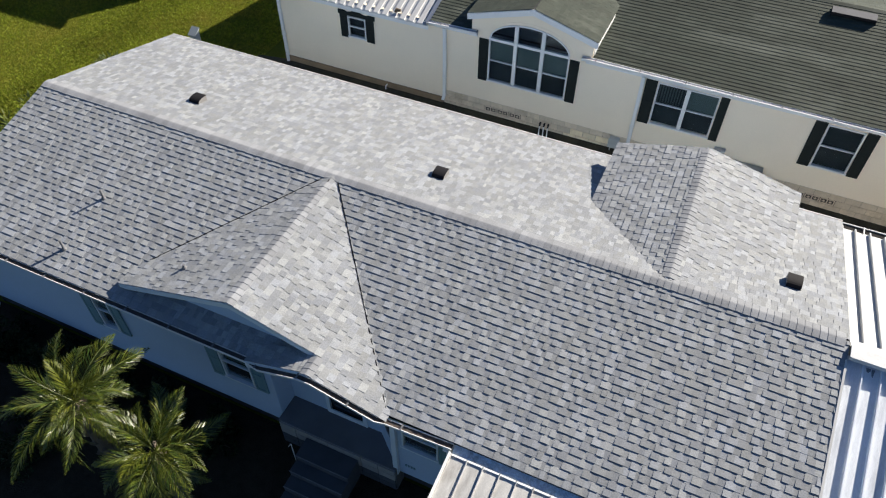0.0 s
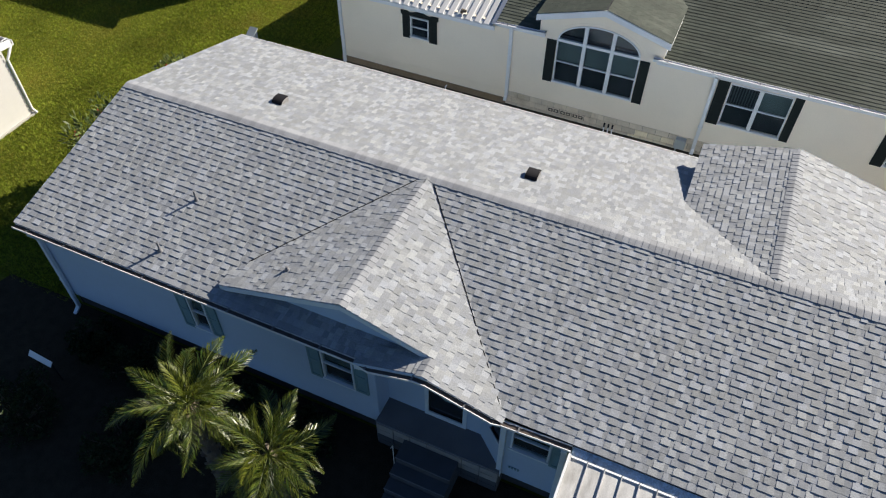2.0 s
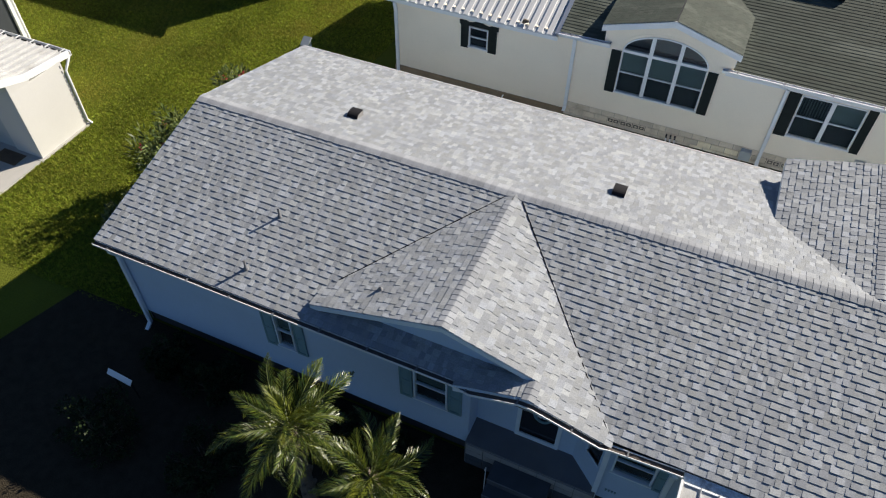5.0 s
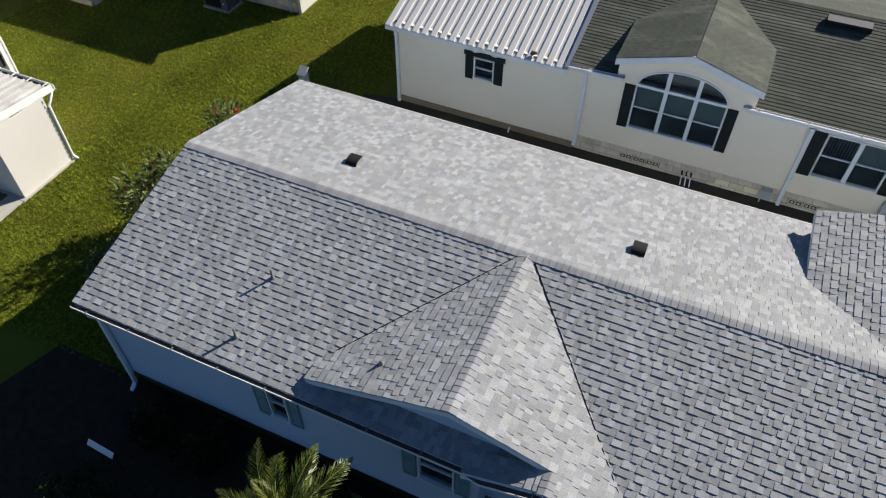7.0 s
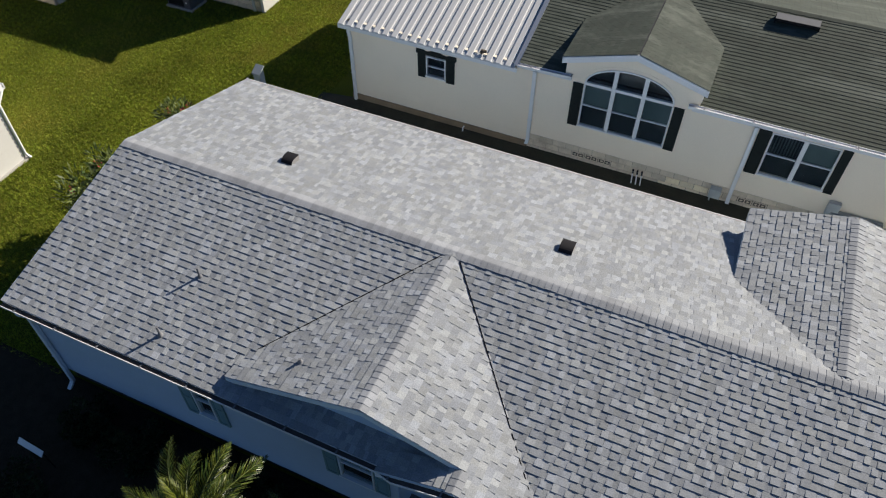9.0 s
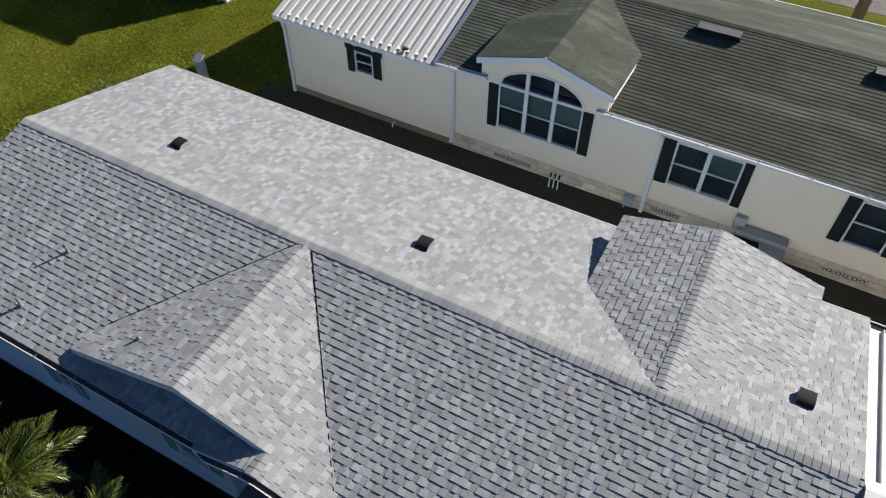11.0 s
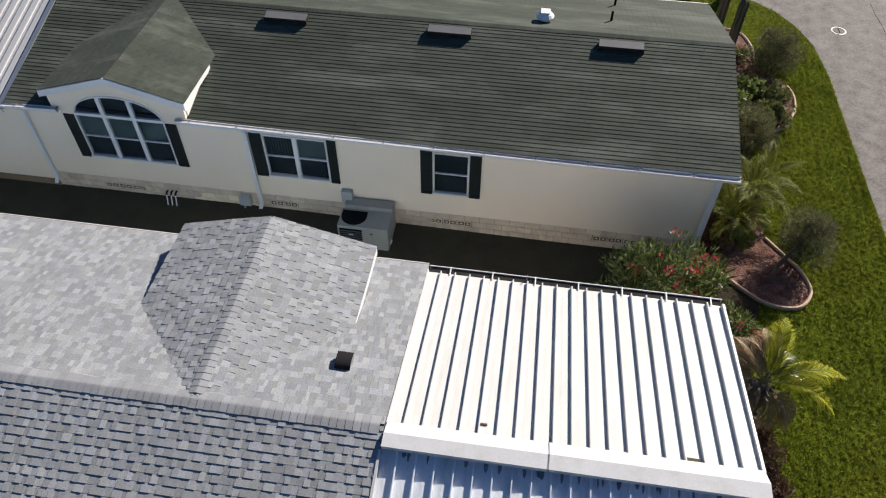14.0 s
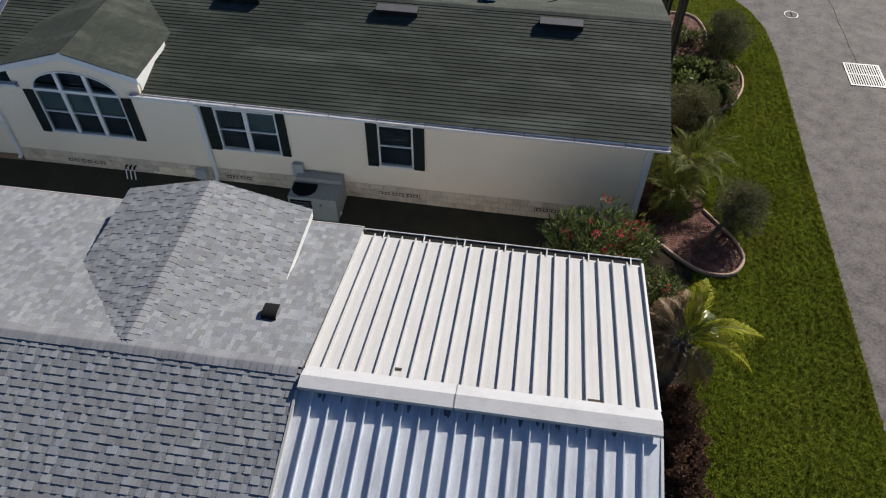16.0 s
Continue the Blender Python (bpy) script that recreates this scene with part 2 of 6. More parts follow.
PALM_HEART = surf("young_palm_leaflet", (0.16, 0.17, 0.016), rough=0.45, var=0.2, scale=2, fine=20, bump=0.0, island=0.4, tint=(0.10, 0.13, 0.016), sss=0.35, spec=0.4)
PALM_DARK = surf("dark_palm_leaflet", (0.090, 0.130, 0.018), rough=0.6, var=0.2, scale=2, fine=20, bump=0.0, island=0.55, tint=(0.21, 0.215, 0.032), sss=0.35, spec=0.25)
PALM_DRY = surf("dry_palm_leaflet", (0.26, 0.17, 0.08), rough=0.6, var=0.2, scale=2, fine=20, bump=0.0, island=0.3, sss=0.2)
PALM_YELLOW = surf("yellow_palm_leaflet", (0.32, 0.39, 0.012), rough=0.65, var=0.2, scale=2, fine=20, bump=0.0, island=0.3, tint=(0.46, 0.40, 0.025), sss=0.4, spec=0.2)
RACHIS = surf("frond_stalk", (0.12, 0.14, 0.035), rough=0.5, var=0.15)
TRUNK = surf("palm_trunk", (0.13, 0.105, 0.08), rough=0.95, var=0.35, scale=6, fine=40, bump=0.8, depth=0.03)
LEAF_DARK = surf("dark_shrub_leaf", (0.080, 0.112, 0.032), rough=0.55, var=0.2, scale=3, bump=0.0, island=0.5, tint=(0.23, 0.24, 0.09), sss=0.25, spec=0.25)
# Leaf colour lowered to hold the shade the front shrubs stand in.
LEAF_SHADED = surf("shaded_leaf", (0.022, 0.034, 0.012), rough=0.6, var=0.2, scale=3, bump=0.0, island=0.4, sss=0.15, spec=0.2)
TRUNK_DARK = surf("dark_bark", (0.036, 0.036, 0.026), rough=0.8, var=0.3, scale=3, fine=40, bump=0.2)
LEAF_OLEANDER = surf("oleander_leaf", (0.056, 0.090, 0.020), rough=0.5, var=0.3, scale=3, bump=0.0, island=0.6, tint=(0.20, 0.23, 0.075), sss=0.3, spec=0.35)
LEAF_OLIVE = surf("olive_needle", (0.098, 0.108, 0.045), rough=0.7, var=0.2, scale=3, bump=0.0, island=0.4, tint=(0.19, 0.18, 0.095), sss=0.25, spec=0.2)
LEAF_RED = surf("dark_red_leaf", (0.15, 0.075, 0.055), rough=0.7, var=0.3, scale=3, bump=0.0, island=0.4, tint=(0.12, 0.085, 0.055), sss=0.25, spec=0.2)
PETAL = surf("red_petal", (0.50, 0.06, 0.075), rough=0.6, var=0.2, bump=0.0, island=0.3, sss=0.3)
STEM = surf("woody_stem", (0.10, 0.075, 0.05), rough=0.9, var=0.3)
GALV = surf("galvanised_metal", (0.50, 0.52, 0.55), rough=0.35, var=0.1, metal=0.7)


# ---- mesh helpers ----
class Geo:
    """Vertices and faces gathered for one mesh."""

    def __init__(self):
        self.v, self.f = [], []

    def add(self, pts, faces):
        b = len(self.v)
        self.v += [tuple(p) for p in pts]
        self.f += [tuple(b + i for i in f) for f in faces]
        return self

    def quad(self, *pts):
        return self.add(pts, [tuple(range(len(pts)))])

    def hexa(self, p):
        """Eight corners: four below, four above, each round the same way."""
        return self.add(p, [(3, 2, 1, 0), (4, 5, 6, 7), (0, 1, 5, 4), (1, 2, 6, 5), (2, 3, 7, 6), (3, 0, 4, 7)])

    def box(self, x0, x1, y0, y1, z0, z1):
        return self.hexa([(x0, y0, z0), (x1, y0, z0), (x1, y1, z0), (x0, y1, z0), (x0, y0, z1), (x1, y0, z1), (x1, y1, z1), (x0, y1, z1)])

    def slab(self, top, thick):
        """A plate under a polygon."""
        n = len(top)
        pts = [tuple(p) for p in top] + [(p[0], p[1], p[2] - thick) for p in top]
        faces = [tuple(range(n)), tuple(range(2 * n - 1, n - 1, -1))] + [(i, i + n, (i + 1) % n + n, (i + 1) % n) for i in range(n)]
        return self.add(pts, faces)

    def tube(self, path, radii, n=8, caps=True):
        path = [Vector(p) for p in path]
        if isinstance(radii, (int, float)):
            radii = [radii] * len(path)
        b = len(self.v)
        for i, p in enumerate(path):
            d = (path[min(i + 1, len(path) - 1)] - path[max(i - 1, 0)]).normalized()
            a = d.cross(Vector((0.31, 0.17, 0.93)))
            if a.length < 0.05:
                a = d.cross(Vector((1, 0, 0)))
            a.normalize()
            c = d.cross(a)
            for k in range(n):
                q = p + radii[i] * (math.cos(2 * math.pi * k / n) * a + math.sin(2 * math.pi * k / n) * c)
                self.v.append(tuple(q))
        for i in range(len(path) - 1):
            for k in range(n):
                self.f.append((b + i * n + k, b + i * n + (k + 1) % n, b + (i + 1) * n + (k + 1) % n, b + (i + 1) * n + k))
        if caps:
            self.f.append(tuple(b + k for k in range(n - 1, -1, -1)))
            self.f.append(tuple(b + (len(path) - 1) * n + k for k in range(n)))
        return self

    def profile(self, pts2, x0, x1):
        """A closed section of (y, z) drawn out along x."""
        n = len(pts2)
        self.add([(x0, y, z) for y, z in pts2] + [(x1, y, z) for y, z in pts2],
                 [tuple(range(n)), tuple(range(2 * n - 1, n - 1, -1))] + [(i, (i + 1) % n, (i + 1) % n + n, i + n) for i in range(n)])
        return self

    def mesh(self, name):
        me = bpy.data.meshes.new(name)
        me.from_pydata(self.v, [], self.f)
        return me


def thing(name, at, label, category, group="", kind=""):
    """An Empty at a thing's base, for its parts."""
    ob = new(name)
    ob.location = at
    ob.empty_display_size = 0.2
    return tagged(ob, label, category, group, kind)


def part(name, g, material, parent=None, label="", bevel=0.0, smooth=False, kind=""):
    """One mesh object in world coordinates under a thing or a part."""
    me = g if isinstance(g, bpy.types.Mesh) else g.mesh(name)
    if not me.materials:
        me.materials.append(material)
    if not isinstance(g, bpy.types.Mesh):
        bm = bmesh.new()
        bm.from_mesh(me)
        bmesh.ops.recalc_face_normals(bm, faces=bm.faces)
        bm.to_mesh(me)
        bm.free()
    if smooth:
        me.polygons.foreach_set("use_smooth", [True] * len(me.polygons))
    ob = new(name, me)
    if parent is not None:
        ob.parent = parent
        if parent.type == "EMPTY":
            ob.matrix_parent_inverse = Matrix.Translation(-parent.location)
    if bevel:
        b = ob.modifiers.new("bevel", "BEVEL")
        b.width, b.segments, b.limit_method, b.angle_limit = bevel, 2, "ANGLE", radians(40)
    if label or kind:
        tagged(ob, label, "", "", kind)
    return ob


def single(name, g, material, label, category, group="", kind="", bevel=0.0, smooth=False):
    ob = part(name, g, material, None, "", bevel, smooth)
    return tagged(ob, label, category, group, kind)


# ---- building parts ----
def boards(parent, material, mp, intervals, z0, z1, lap=0.115, thick=0.12, lip=0.012, label=""):
    """Lapped siding: mp(u, w, z) places a point along, out of and up the wall; intervals(z) gives the stretches of wall at a height."""
    z, wall = z0, None
    while z < z1 - 0.005:
        t = min(z + lap, z1)
        for a, b in intervals((z + t) / 2):
            if b - a > 0.01:
                g = Geo().hexa([mp(a, lip, z), mp(b, lip, z), mp(b, -thick, z), mp(a, -thick, z), mp(a, 0, t), mp(b, 0, t), mp(b, -thick, t), mp(a, -thick, t)])
                if wall is None:
                    wall = part("wall", g, material, parent, label)
                else:
                    part("siding_board", g, material, wall)
        z = t
    return wall


def cut(x0, x1, holes):
    """The stretches of x0..x1 outside holes [(a, b), ...]."""
    out, a = [], x0
    for h0, h1 in sorted(holes):
        if h1 > a and h0 < x1:
            out.append((a, h0))
            a = max(a, h1)
    out.append((a, x1))
    return [(p, q) for p, q in out if q > p]


def window(parent, x0, x1, z0, z1, y, cols=1, split=0.5, trim=WHITE_TRIM, blind=None, slats=False):
    """A sash window in a wall that faces -y: frame, sill, mullions, rails, panes, blind and screen."""
    w, m = 0.036, 0.055
    loops = []
    for yy in (y - 0.03, y + 0.06):
        loops += [(x0, yy, z0), (x1, yy, z0), (x1, yy, z1), (x0, yy, z1), (x0 + w, yy, z0 + w), (x1 - w, yy, z0 + w), (x1 - w, yy, z1 - w), (x0 + w, yy, z1 - w)]
    faces = []
    for i in range(4):
        j = (i + 1) % 4
        faces += [(i, j, j + 4, i + 4), (i + 8, i + 12, j + 12, j + 8), (i, i + 8, j + 8, j), (i + 4, j + 4, j + 12, i + 12)]
    frame_ob = part("window", Geo().add(loops, faces), trim, parent)
    part("sill", Geo().box(x0 - 0.02, x1 + 0.02, y - 0.055, y - 0.031, z0 - 0.012, z0 + 0.03), trim, frame_ob)
    step = (x1 - x0) / cols
    for i in range(1, cols):
        xm = x0 + i * step
        part("mullion", Geo().box(xm - m, xm + m, y - 0.026, y + 0.06, z0 + w, z1 - w), trim, frame_ob)
    zm = z0 + (z1 - z0) * split
    for i in range(cols):
        a = x0 + i * step + (w if i == 0 else m)
        b = x0 + (i + 1) * step - (w if i == cols - 1 else m)
        part("meeting_rail", Geo().box(a, b, y - 0.012, y + 0.05, zm - 0.016, zm + 0.016), trim, frame_ob)
        for lo, hi, upper in ((z0 + w, zm - 0.016, False), (zm + 0.016, z1 - w, True)):
            pane = part("pane", Geo().box(a, b, y + 0.02, y + 0.026, lo, hi), GLASS, frame_ob)
            pane.visible_shadow = False
            if upper and slats and i == 0:
                part("blind_back", Geo().box(a, b, y + 0.11, y + 0.12, lo, hi), SCREEN, frame_ob)
                for k in range(10):
                    xs = a + (b - a) * (k + 0.25) / 10
                    part("blind_slat", Geo().hexa([(xs, y + 0.07, lo), (xs + 0.036, y + 0.09, lo), (xs + 0.036, y + 0.095, lo), (xs, y + 0.075, lo), (xs, y + 0.07, hi), (xs + 0.036, y + 0.09, hi), (xs + 0.036, y + 0.095, hi), (xs, y + 0.075, hi)]), BLIND_DIM, frame_ob)
            elif upper:
                part("blind", Geo().box(a, b, y + 0.07, y + 0.08, lo, hi), blind or BLIND, frame_ob)
            else:
                part("insect_screen", Geo().box(a, b, y + 0.07, y + 0.076, lo, hi), SCREEN, frame_ob)
    return frame_ob


def shutter(parent, x0, x1, z0, z1, y, material):
    g = Geo()
    g.box(x0, x1, y - 0.018, y, z0, z1)
    for a, b, c, d in ((x0, x0 + 0.045, z0, z1), (x1 - 0.045, x1, z0, z1), (x0 + 0.045, x1 - 0.045, z0, z0 + 0.07), (x0 + 0.045, x1 - 0.045, z1 - 0.07, z1), (x0 + 0.045, x1 - 0.045, (z0 + z1) / 2 - 0.03, (z0 + z1) / 2 + 0.03)):
        g.box(a, b, y - 0.035, y - 0.018, c, d)
    z = z0 + 0.09
    while z < z1 - 0.1:
        g.hexa([(x0 + 0.045, y - 0.03, z), (x1 - 0.045, y - 0.03, z), (x1 - 0.045, y - 0.018, z), (x0 + 0.045, y - 0.018, z), (x0 + 0.045, y - 0.02, z + 0.03), (x1 - 0.045, y - 0.02, z + 0.03), (x1 - 0.045, y - 0.018, z + 0.03), (x0 + 0.045, y - 0.018, z + 0.03)])
        z += 0.045
    return part("shutter", g, material, parent)


def gutter(parent, path, material, depth=0.11, width=0.12, hangers=1.2, label="", strap=None, inside=None):
    """An open gutter along a path of its back top edge, with the trough towards -y; hangers bridge it."""
    sec = [(0.0, 0.0), (0.0, -depth), (-width * 0.65, -depth), (-width, -depth * 0.45), (-width, 0.0), (-width + 0.014, 0.0), (-width + 0.014, -depth * 0.42), (-width * 0.62, -depth + 0.012), (-0.012, -depth + 0.012), (-0.012, 0.0)]
    g, n = Geo(), 10
    for k, (x, y, z) in enumerate(path):
        g.v += [(x, y + a, z + b) for a, b in sec]
        if k:
            o = (k - 1) * n
            g.f += [(o + i, o + (i + 1) % n, o + n + (i + 1) % n, o + n + i) for i in range(n)]
    last = (len(path) - 1) * n
    g.f += [tuple(range(n)), tuple(last + i for i in range(n - 1, -1, -1))]
    ob = part("gutter", g, material, parent, label)
    d, total = 0.4, 0.0
    for (xa, ya, za), (xb, yb, zb) in zip(path, path[1:]):
        length = math.dist((xa, ya, za), (xb, yb, zb))
        bed = Geo()
        bed.add([(xa, ya - 0.014, za - 0.024), (xb, yb - 0.014, zb - 0.024), (xb, yb - width + 0.016, zb - 0.024), (xa, ya - width + 0.016, za - 0.024)], [(0, 1, 2, 3)])
        part("gutter_dirt_shade" if inside is None else "gutter_bed", bed, inside or GUTTER_INSIDE, ob)
        while d < total + length:
            t = (d - total) / length
            x, y, z = xa + (xb - xa) * t, ya + (yb - ya) * t, za + (zb - za) * t
            part("hanger", Geo().box(x - 0.014, x + 0.014, y - width + 0.004, y + 0.0, z + 0.002, z + 0.012), strap or material, ob)
            d += hangers
        total += length
    return ob


def downspout(parent, x, y_top, y_wall, z_top, z_low, material, kick=0.2, lean=0.0):
    """A square downpipe: out of the gutter, back to the wall, down it, and kicked out at the foot."""
    w = 0.052
    g = Geo()
    pts = [(y_top, z_top), (y_top, z_top - 0.06), (y_wall - 0.05, z_top - 0.28), (y_wall - 0.05, z_low + 0.12), (y_wall - 0.05 - kick, z_low)]
    for k, (y, z) in enumerate(pts):
        xx = x + lean * (1 - k / 4)
        t = 0.04
        g.v += [(xx - w, y - t, z), (xx + w, y - t, z), (xx + w, y + t, z), (xx - w, y + t, z)]
        if k:
            o = (k - 1) * 4
            g.f += [(o + i, o + (i + 1) % 4, o + 4 + (i + 1) % 4, o + 4 + i) for i in range(4)]
    g.f += [(3, 2, 1, 0), tuple(16 + i for i in range(4))]
    ob = part("downspout", g, material, parent, "", 0.008)
    part("strap", Geo().box(x - w - 0.012, x + w + 0.012, y_wall - 0.097, y_wall, 1.2, 1.23), material, ob)
    return ob


def tab(w, e, low, high):
    """One shingle tab: its butt edge is low thick, its covered end high."""
    return [(0, 0, 0), (w, 0, 0), (w, e, 0), (0, e, 0), (0, 0, low), (w, 0, low), (w, e, high), (0, e, high)]


TAB_FACES = [(4, 5, 6, 7), (0, 1, 5, 4), (3, 0, 4, 7), (1, 2, 6, 5)]


def shingles(parent, origin, u, v, length_v, span, material, rng, exposure=0.143, thin=0.0098, thick=0.0205, singles=None, three_tab=False, joint=0.0, name="shingle_field"):
    """Courses of tabs on a roof plane. u runs along the eave, v up the slope; span(d) gives the stretches of u at the distance d up the slope.
    Tabs whose middle lies in singles (u0, u1, v0, v1) become objects of their own."""
    o, u, v = Vector(origin), Vector(u).normalized(), Vector(v).normalized()
    n = u.cross(v).normalized()
    if n.z < 0:
        n = -n
    g, d, row, alone = Geo(), 0.0, 0, []
    meshes = {}
    while d < length_v - 0.01:
        e = min(exposure * 1.12, length_v - d)
        for a, b in span(d + exposure * 0.5):
            x = a
            high_tab = rng.random() < 0.6
            first = True
            while x < b - 0.004:
                if three_tab:
                    w = 0.298 - (0.149 if first and row % 2 else 0)
                    low = thin
                else:
                    w = rng.uniform(0.08, 0.17) if high_tab else rng.uniform(0.06, 0.14)
                    low = thick if high_tab else thin
                    high_tab = rng.random() < (0.3 if high_tab else 0.88)
                first = False
                w = min(w, b - x)
                gap = 0.005 if three_tab else joint
                p0 = o + u * (x + gap / 2) + v * d
                if singles and singles[0] < x + w / 2 < singles[1] and singles[2] < d < singles[3] and w > 0.05 and len(alone) < 300:
                    alone.append((p0, round(w * 100) / 100, low))
                else:
                    g.add([p0 + u * px + v * py + n * pz for px, py, pz in tab(w - gap, e, low, 0.004 if three_tab else 0.0055)], TAB_FACES)
                x += w
        d += exposure
        row += 1
    me = g.mesh(name)
    me.materials.append(material)
    ob = new(name, me)
    ob.parent = parent
    if parent.type == "EMPTY":
        ob.matrix_parent_inverse = Matrix.Translation(-parent.location)
    ob["kind"] = "stuff"
    basis = Matrix((u, v, n)).transposed().to_4x4()
    for p0, w, low in alone:
        if (w, low) not in meshes:
            gg = Geo().add(tab(w - gap, exposure * 1.12, low, 0.004 if three_tab else 0.0055), TAB_FACES)
            meshes[(w, low)] = gg.mesh("shingle")
            meshes[(w, low)].materials.append(material)
        s = new("shingle", meshes[(w, low)])
        s.parent = parent
        if parent.type == "EMPTY":
            s.matrix_parent_inverse = Matrix.Translation(-parent.location)
        s.matrix_basis = Matrix.Translation(p0) @ basis
    return ob


def ridge_caps(parent, a, b, side_l, side_r, material, rng, half=0.145, pitch=0.13, lift=0.004, name="ridge_shingle", rise=0.004):
    """Folded cap shingles from a to b; side_l and side_r are the ways down the two slopes; rise: how far the stiff edges stand off them."""
    a, b = Vector(a), Vector(b)
    d = (b - a).normalized()
    sl, sr = Vector(side_l).normalized(), Vector(side_r).normalized()
    up = Vector((0, 0, 1))
    kinds = []
    for k in range(5):
        hw = half + rng.uniform(-0.008, 0.008)
        lo, hi = 0.012 + lift, 0.0205 + lift
        skew = d * rng.uniform(-0.006, 0.006)
        arc = [(1.0, rise), (0.55, rise * 0.75 + 0.002), (0.16, rise * 0.3 + 0.004), (0.0, 0.005), (-0.16, rise * 0.3 + 0.004), (-0.55, rise * 0.75 + 0.002), (-1.0, rise)]
        ring = lambda c, h: [c + (sl if s > 0 else sr) * (abs(s) * hw) + up * (h + e) + skew * s for s, e in arc]
        top = ring(Vector(), hi) + ring(d * pitch * 1.25, lo)
        butt = ring(Vector(), hi) + ring(Vector(), hi - 0.022)
        faces = [(i, i + 1, i + 8, i + 7) for i in range(6)]
        g = Geo().add(top, faces).add(butt, faces).add([top[0], top[7], butt[7]], [(0, 1, 2)]).add([top[6], top[13], butt[13]], [(0, 1, 2)])
        me = g.mesh(name)
        me.polygons.foreach_set("use_smooth", [i < 6 for i in range(len(me.polygons))])
        me.materials.append(material)
        kinds.append(me)
    for i in range(int((b - a).length / pitch)):
        ob = new(name, kinds[rng.randrange(5)])
        ob.parent = parent
        if parent.type == "EMPTY":
            ob.matrix_parent_inverse = Matrix.Translation(-parent.location)
        ob.matrix_basis = Matrix.Translation(a + d * (i * pitch))


def pans(parent, x0, x1, y_low, z_low, y_high, z_high, material, pitch=0.302, rib=0.065, rib_w=0.035, name="roof_panel", drop=0.0):
    """Metal roof pans side by side, each with one upstanding rib, from the low edge to the high edge; drop: how much lower the high edge lies at x1."""
    dz = z_high - z_low
    n = max(1, round((x1 - x0) / pitch))
    pitch = (x1 - x0) / n
    sec = [(0, 0), (0, rib), (rib_w * 0.3, rib + 0.006), (rib_w, rib + 0.006), (rib_w, 0.0), (pitch * 0.5, 0.004), (pitch, 0.0), (pitch, -0.02), (0, -0.02)]
    k = len(sec)
    for i in range(n):
        xi, zi, lift = x0 + i * pitch, z_low + random.uniform(-0.002, 0.002), dz - drop * i / n
        part(name, Geo().add([(xi + x, y_low, zi + z) for x, z in sec] + [(xi + x, y_high, zi + z + lift) for x, z in sec],
             [tuple(range(k)), tuple(range(2 * k - 1, k - 1, -1))] + [(q, (q + 1) % k, (q + 1) % k + k, q + k) for q in range(k)]), material, parent)
    return pitch


def block_skirt(parent, x0, x1, y, z0, rows, rng, skip=(), length=0.405, height=0.205, vents=(), pale=(0, 0)):
    """A skirting wall of blocks on a wall that faces -y, in running bond; vents: stretches of pierced blocks in the
    upper rows; pale: a stretch whose yellow-cream colour paints a patch of sunlight.
    """
    part("skirting_mortar", Geo().box(x0, x1, y + 0.01, y + 0.12, z0, z0 + rows * height), MORTAR, parent)
    j = 0.008
    full = Geo().box(j, length - j, -0.02, 0.02, j, height - j).mesh("block")
    half = Geo().box(j, length / 2 - j, -0.02, 0.02, j, height - j).mesh("block")
    lit_full = Geo().box(j, length - j, -0.02, 0.02, j, height - j).mesh("block")
    lit_full.materials.append(BLOCK_LIT)
    pierced = Geo()
    w = length - 2 * j
    for a, b, c, d in ((0, w, 0, 0.03), (0, w, height - 0.045, height - 2 * j), (0, 0.03, 0.03, height - 0.045), (w - 0.03, w, 0.03, height - 0.045), (w / 2 - 0.015, w / 2 + 0.015, 0.03, height - 0.045)):
        pierced.box(j + a, j + b, -0.02, 0.02, j + c, j + d)
    for c in (w * 0.27, w * 0.73):
        pierced.hexa([(j + c - 0.05, -0.015, j + 0.09), (j + c, -0.015, j + 0.055), (j + c, 0.015, j + 0.055), (j + c - 0.05, 0.015, j + 0.09), (j + c, -0.015, j + 0.125), (j + c + 0.05, -0.015, j + 0.09), (j + c + 0.05, 0.015, j + 0.09), (j + c, 0.015, j + 0.125)])
    pierced = pierced.mesh("vent_block")
    for a, b in vents:
        # Dark panel paints the shade seen through the pierced blocks.
        part("vent_shade", Geo().box(a - 0.1, b + 0.1, y - 0.002, y + 0.011, z0 + (rows - 2) * height, z0 + (rows - 1) * height), GUTTER_INSIDE, parent)
    for r in range(rows):
        x = x0
        first = True
        while x < x1 - 0.1:
            is_half = first and r % 2
            first = False
            w = length / 2 if is_half else length
            mid = x + w / 2
            if x + w > x1 + 0.02:
                break
            if not any(a < mid < b for a, b in skip):
                pv = not is_half and r == rows - 2 and any(a < mid < b for a, b in vents)
                ob = part("vent_block" if pv else "block", pierced if pv else half if is_half else lit_full if pale[0] < mid < pale[1] and r < 2 else full, BLOCK, parent)
                ob.location = (x, y + rng.uniform(-0.003, 0.003), z0 + r * height)
            x += w


# ---- ground and road ----
single("ground", Geo().quad((-300, -300, 0), (300, -300, 0), (300, 300, 0), (-300, 300, 0)), GRASS_GROUND, "mown lawn with yellow-green patches round the houses", "lawn", kind="structure")


def flat(points, z):
    """A thin sheet over an outline of (x, y)."""
    return Geo().slab([(x, y, z) for x, y in points], z + 0.05)


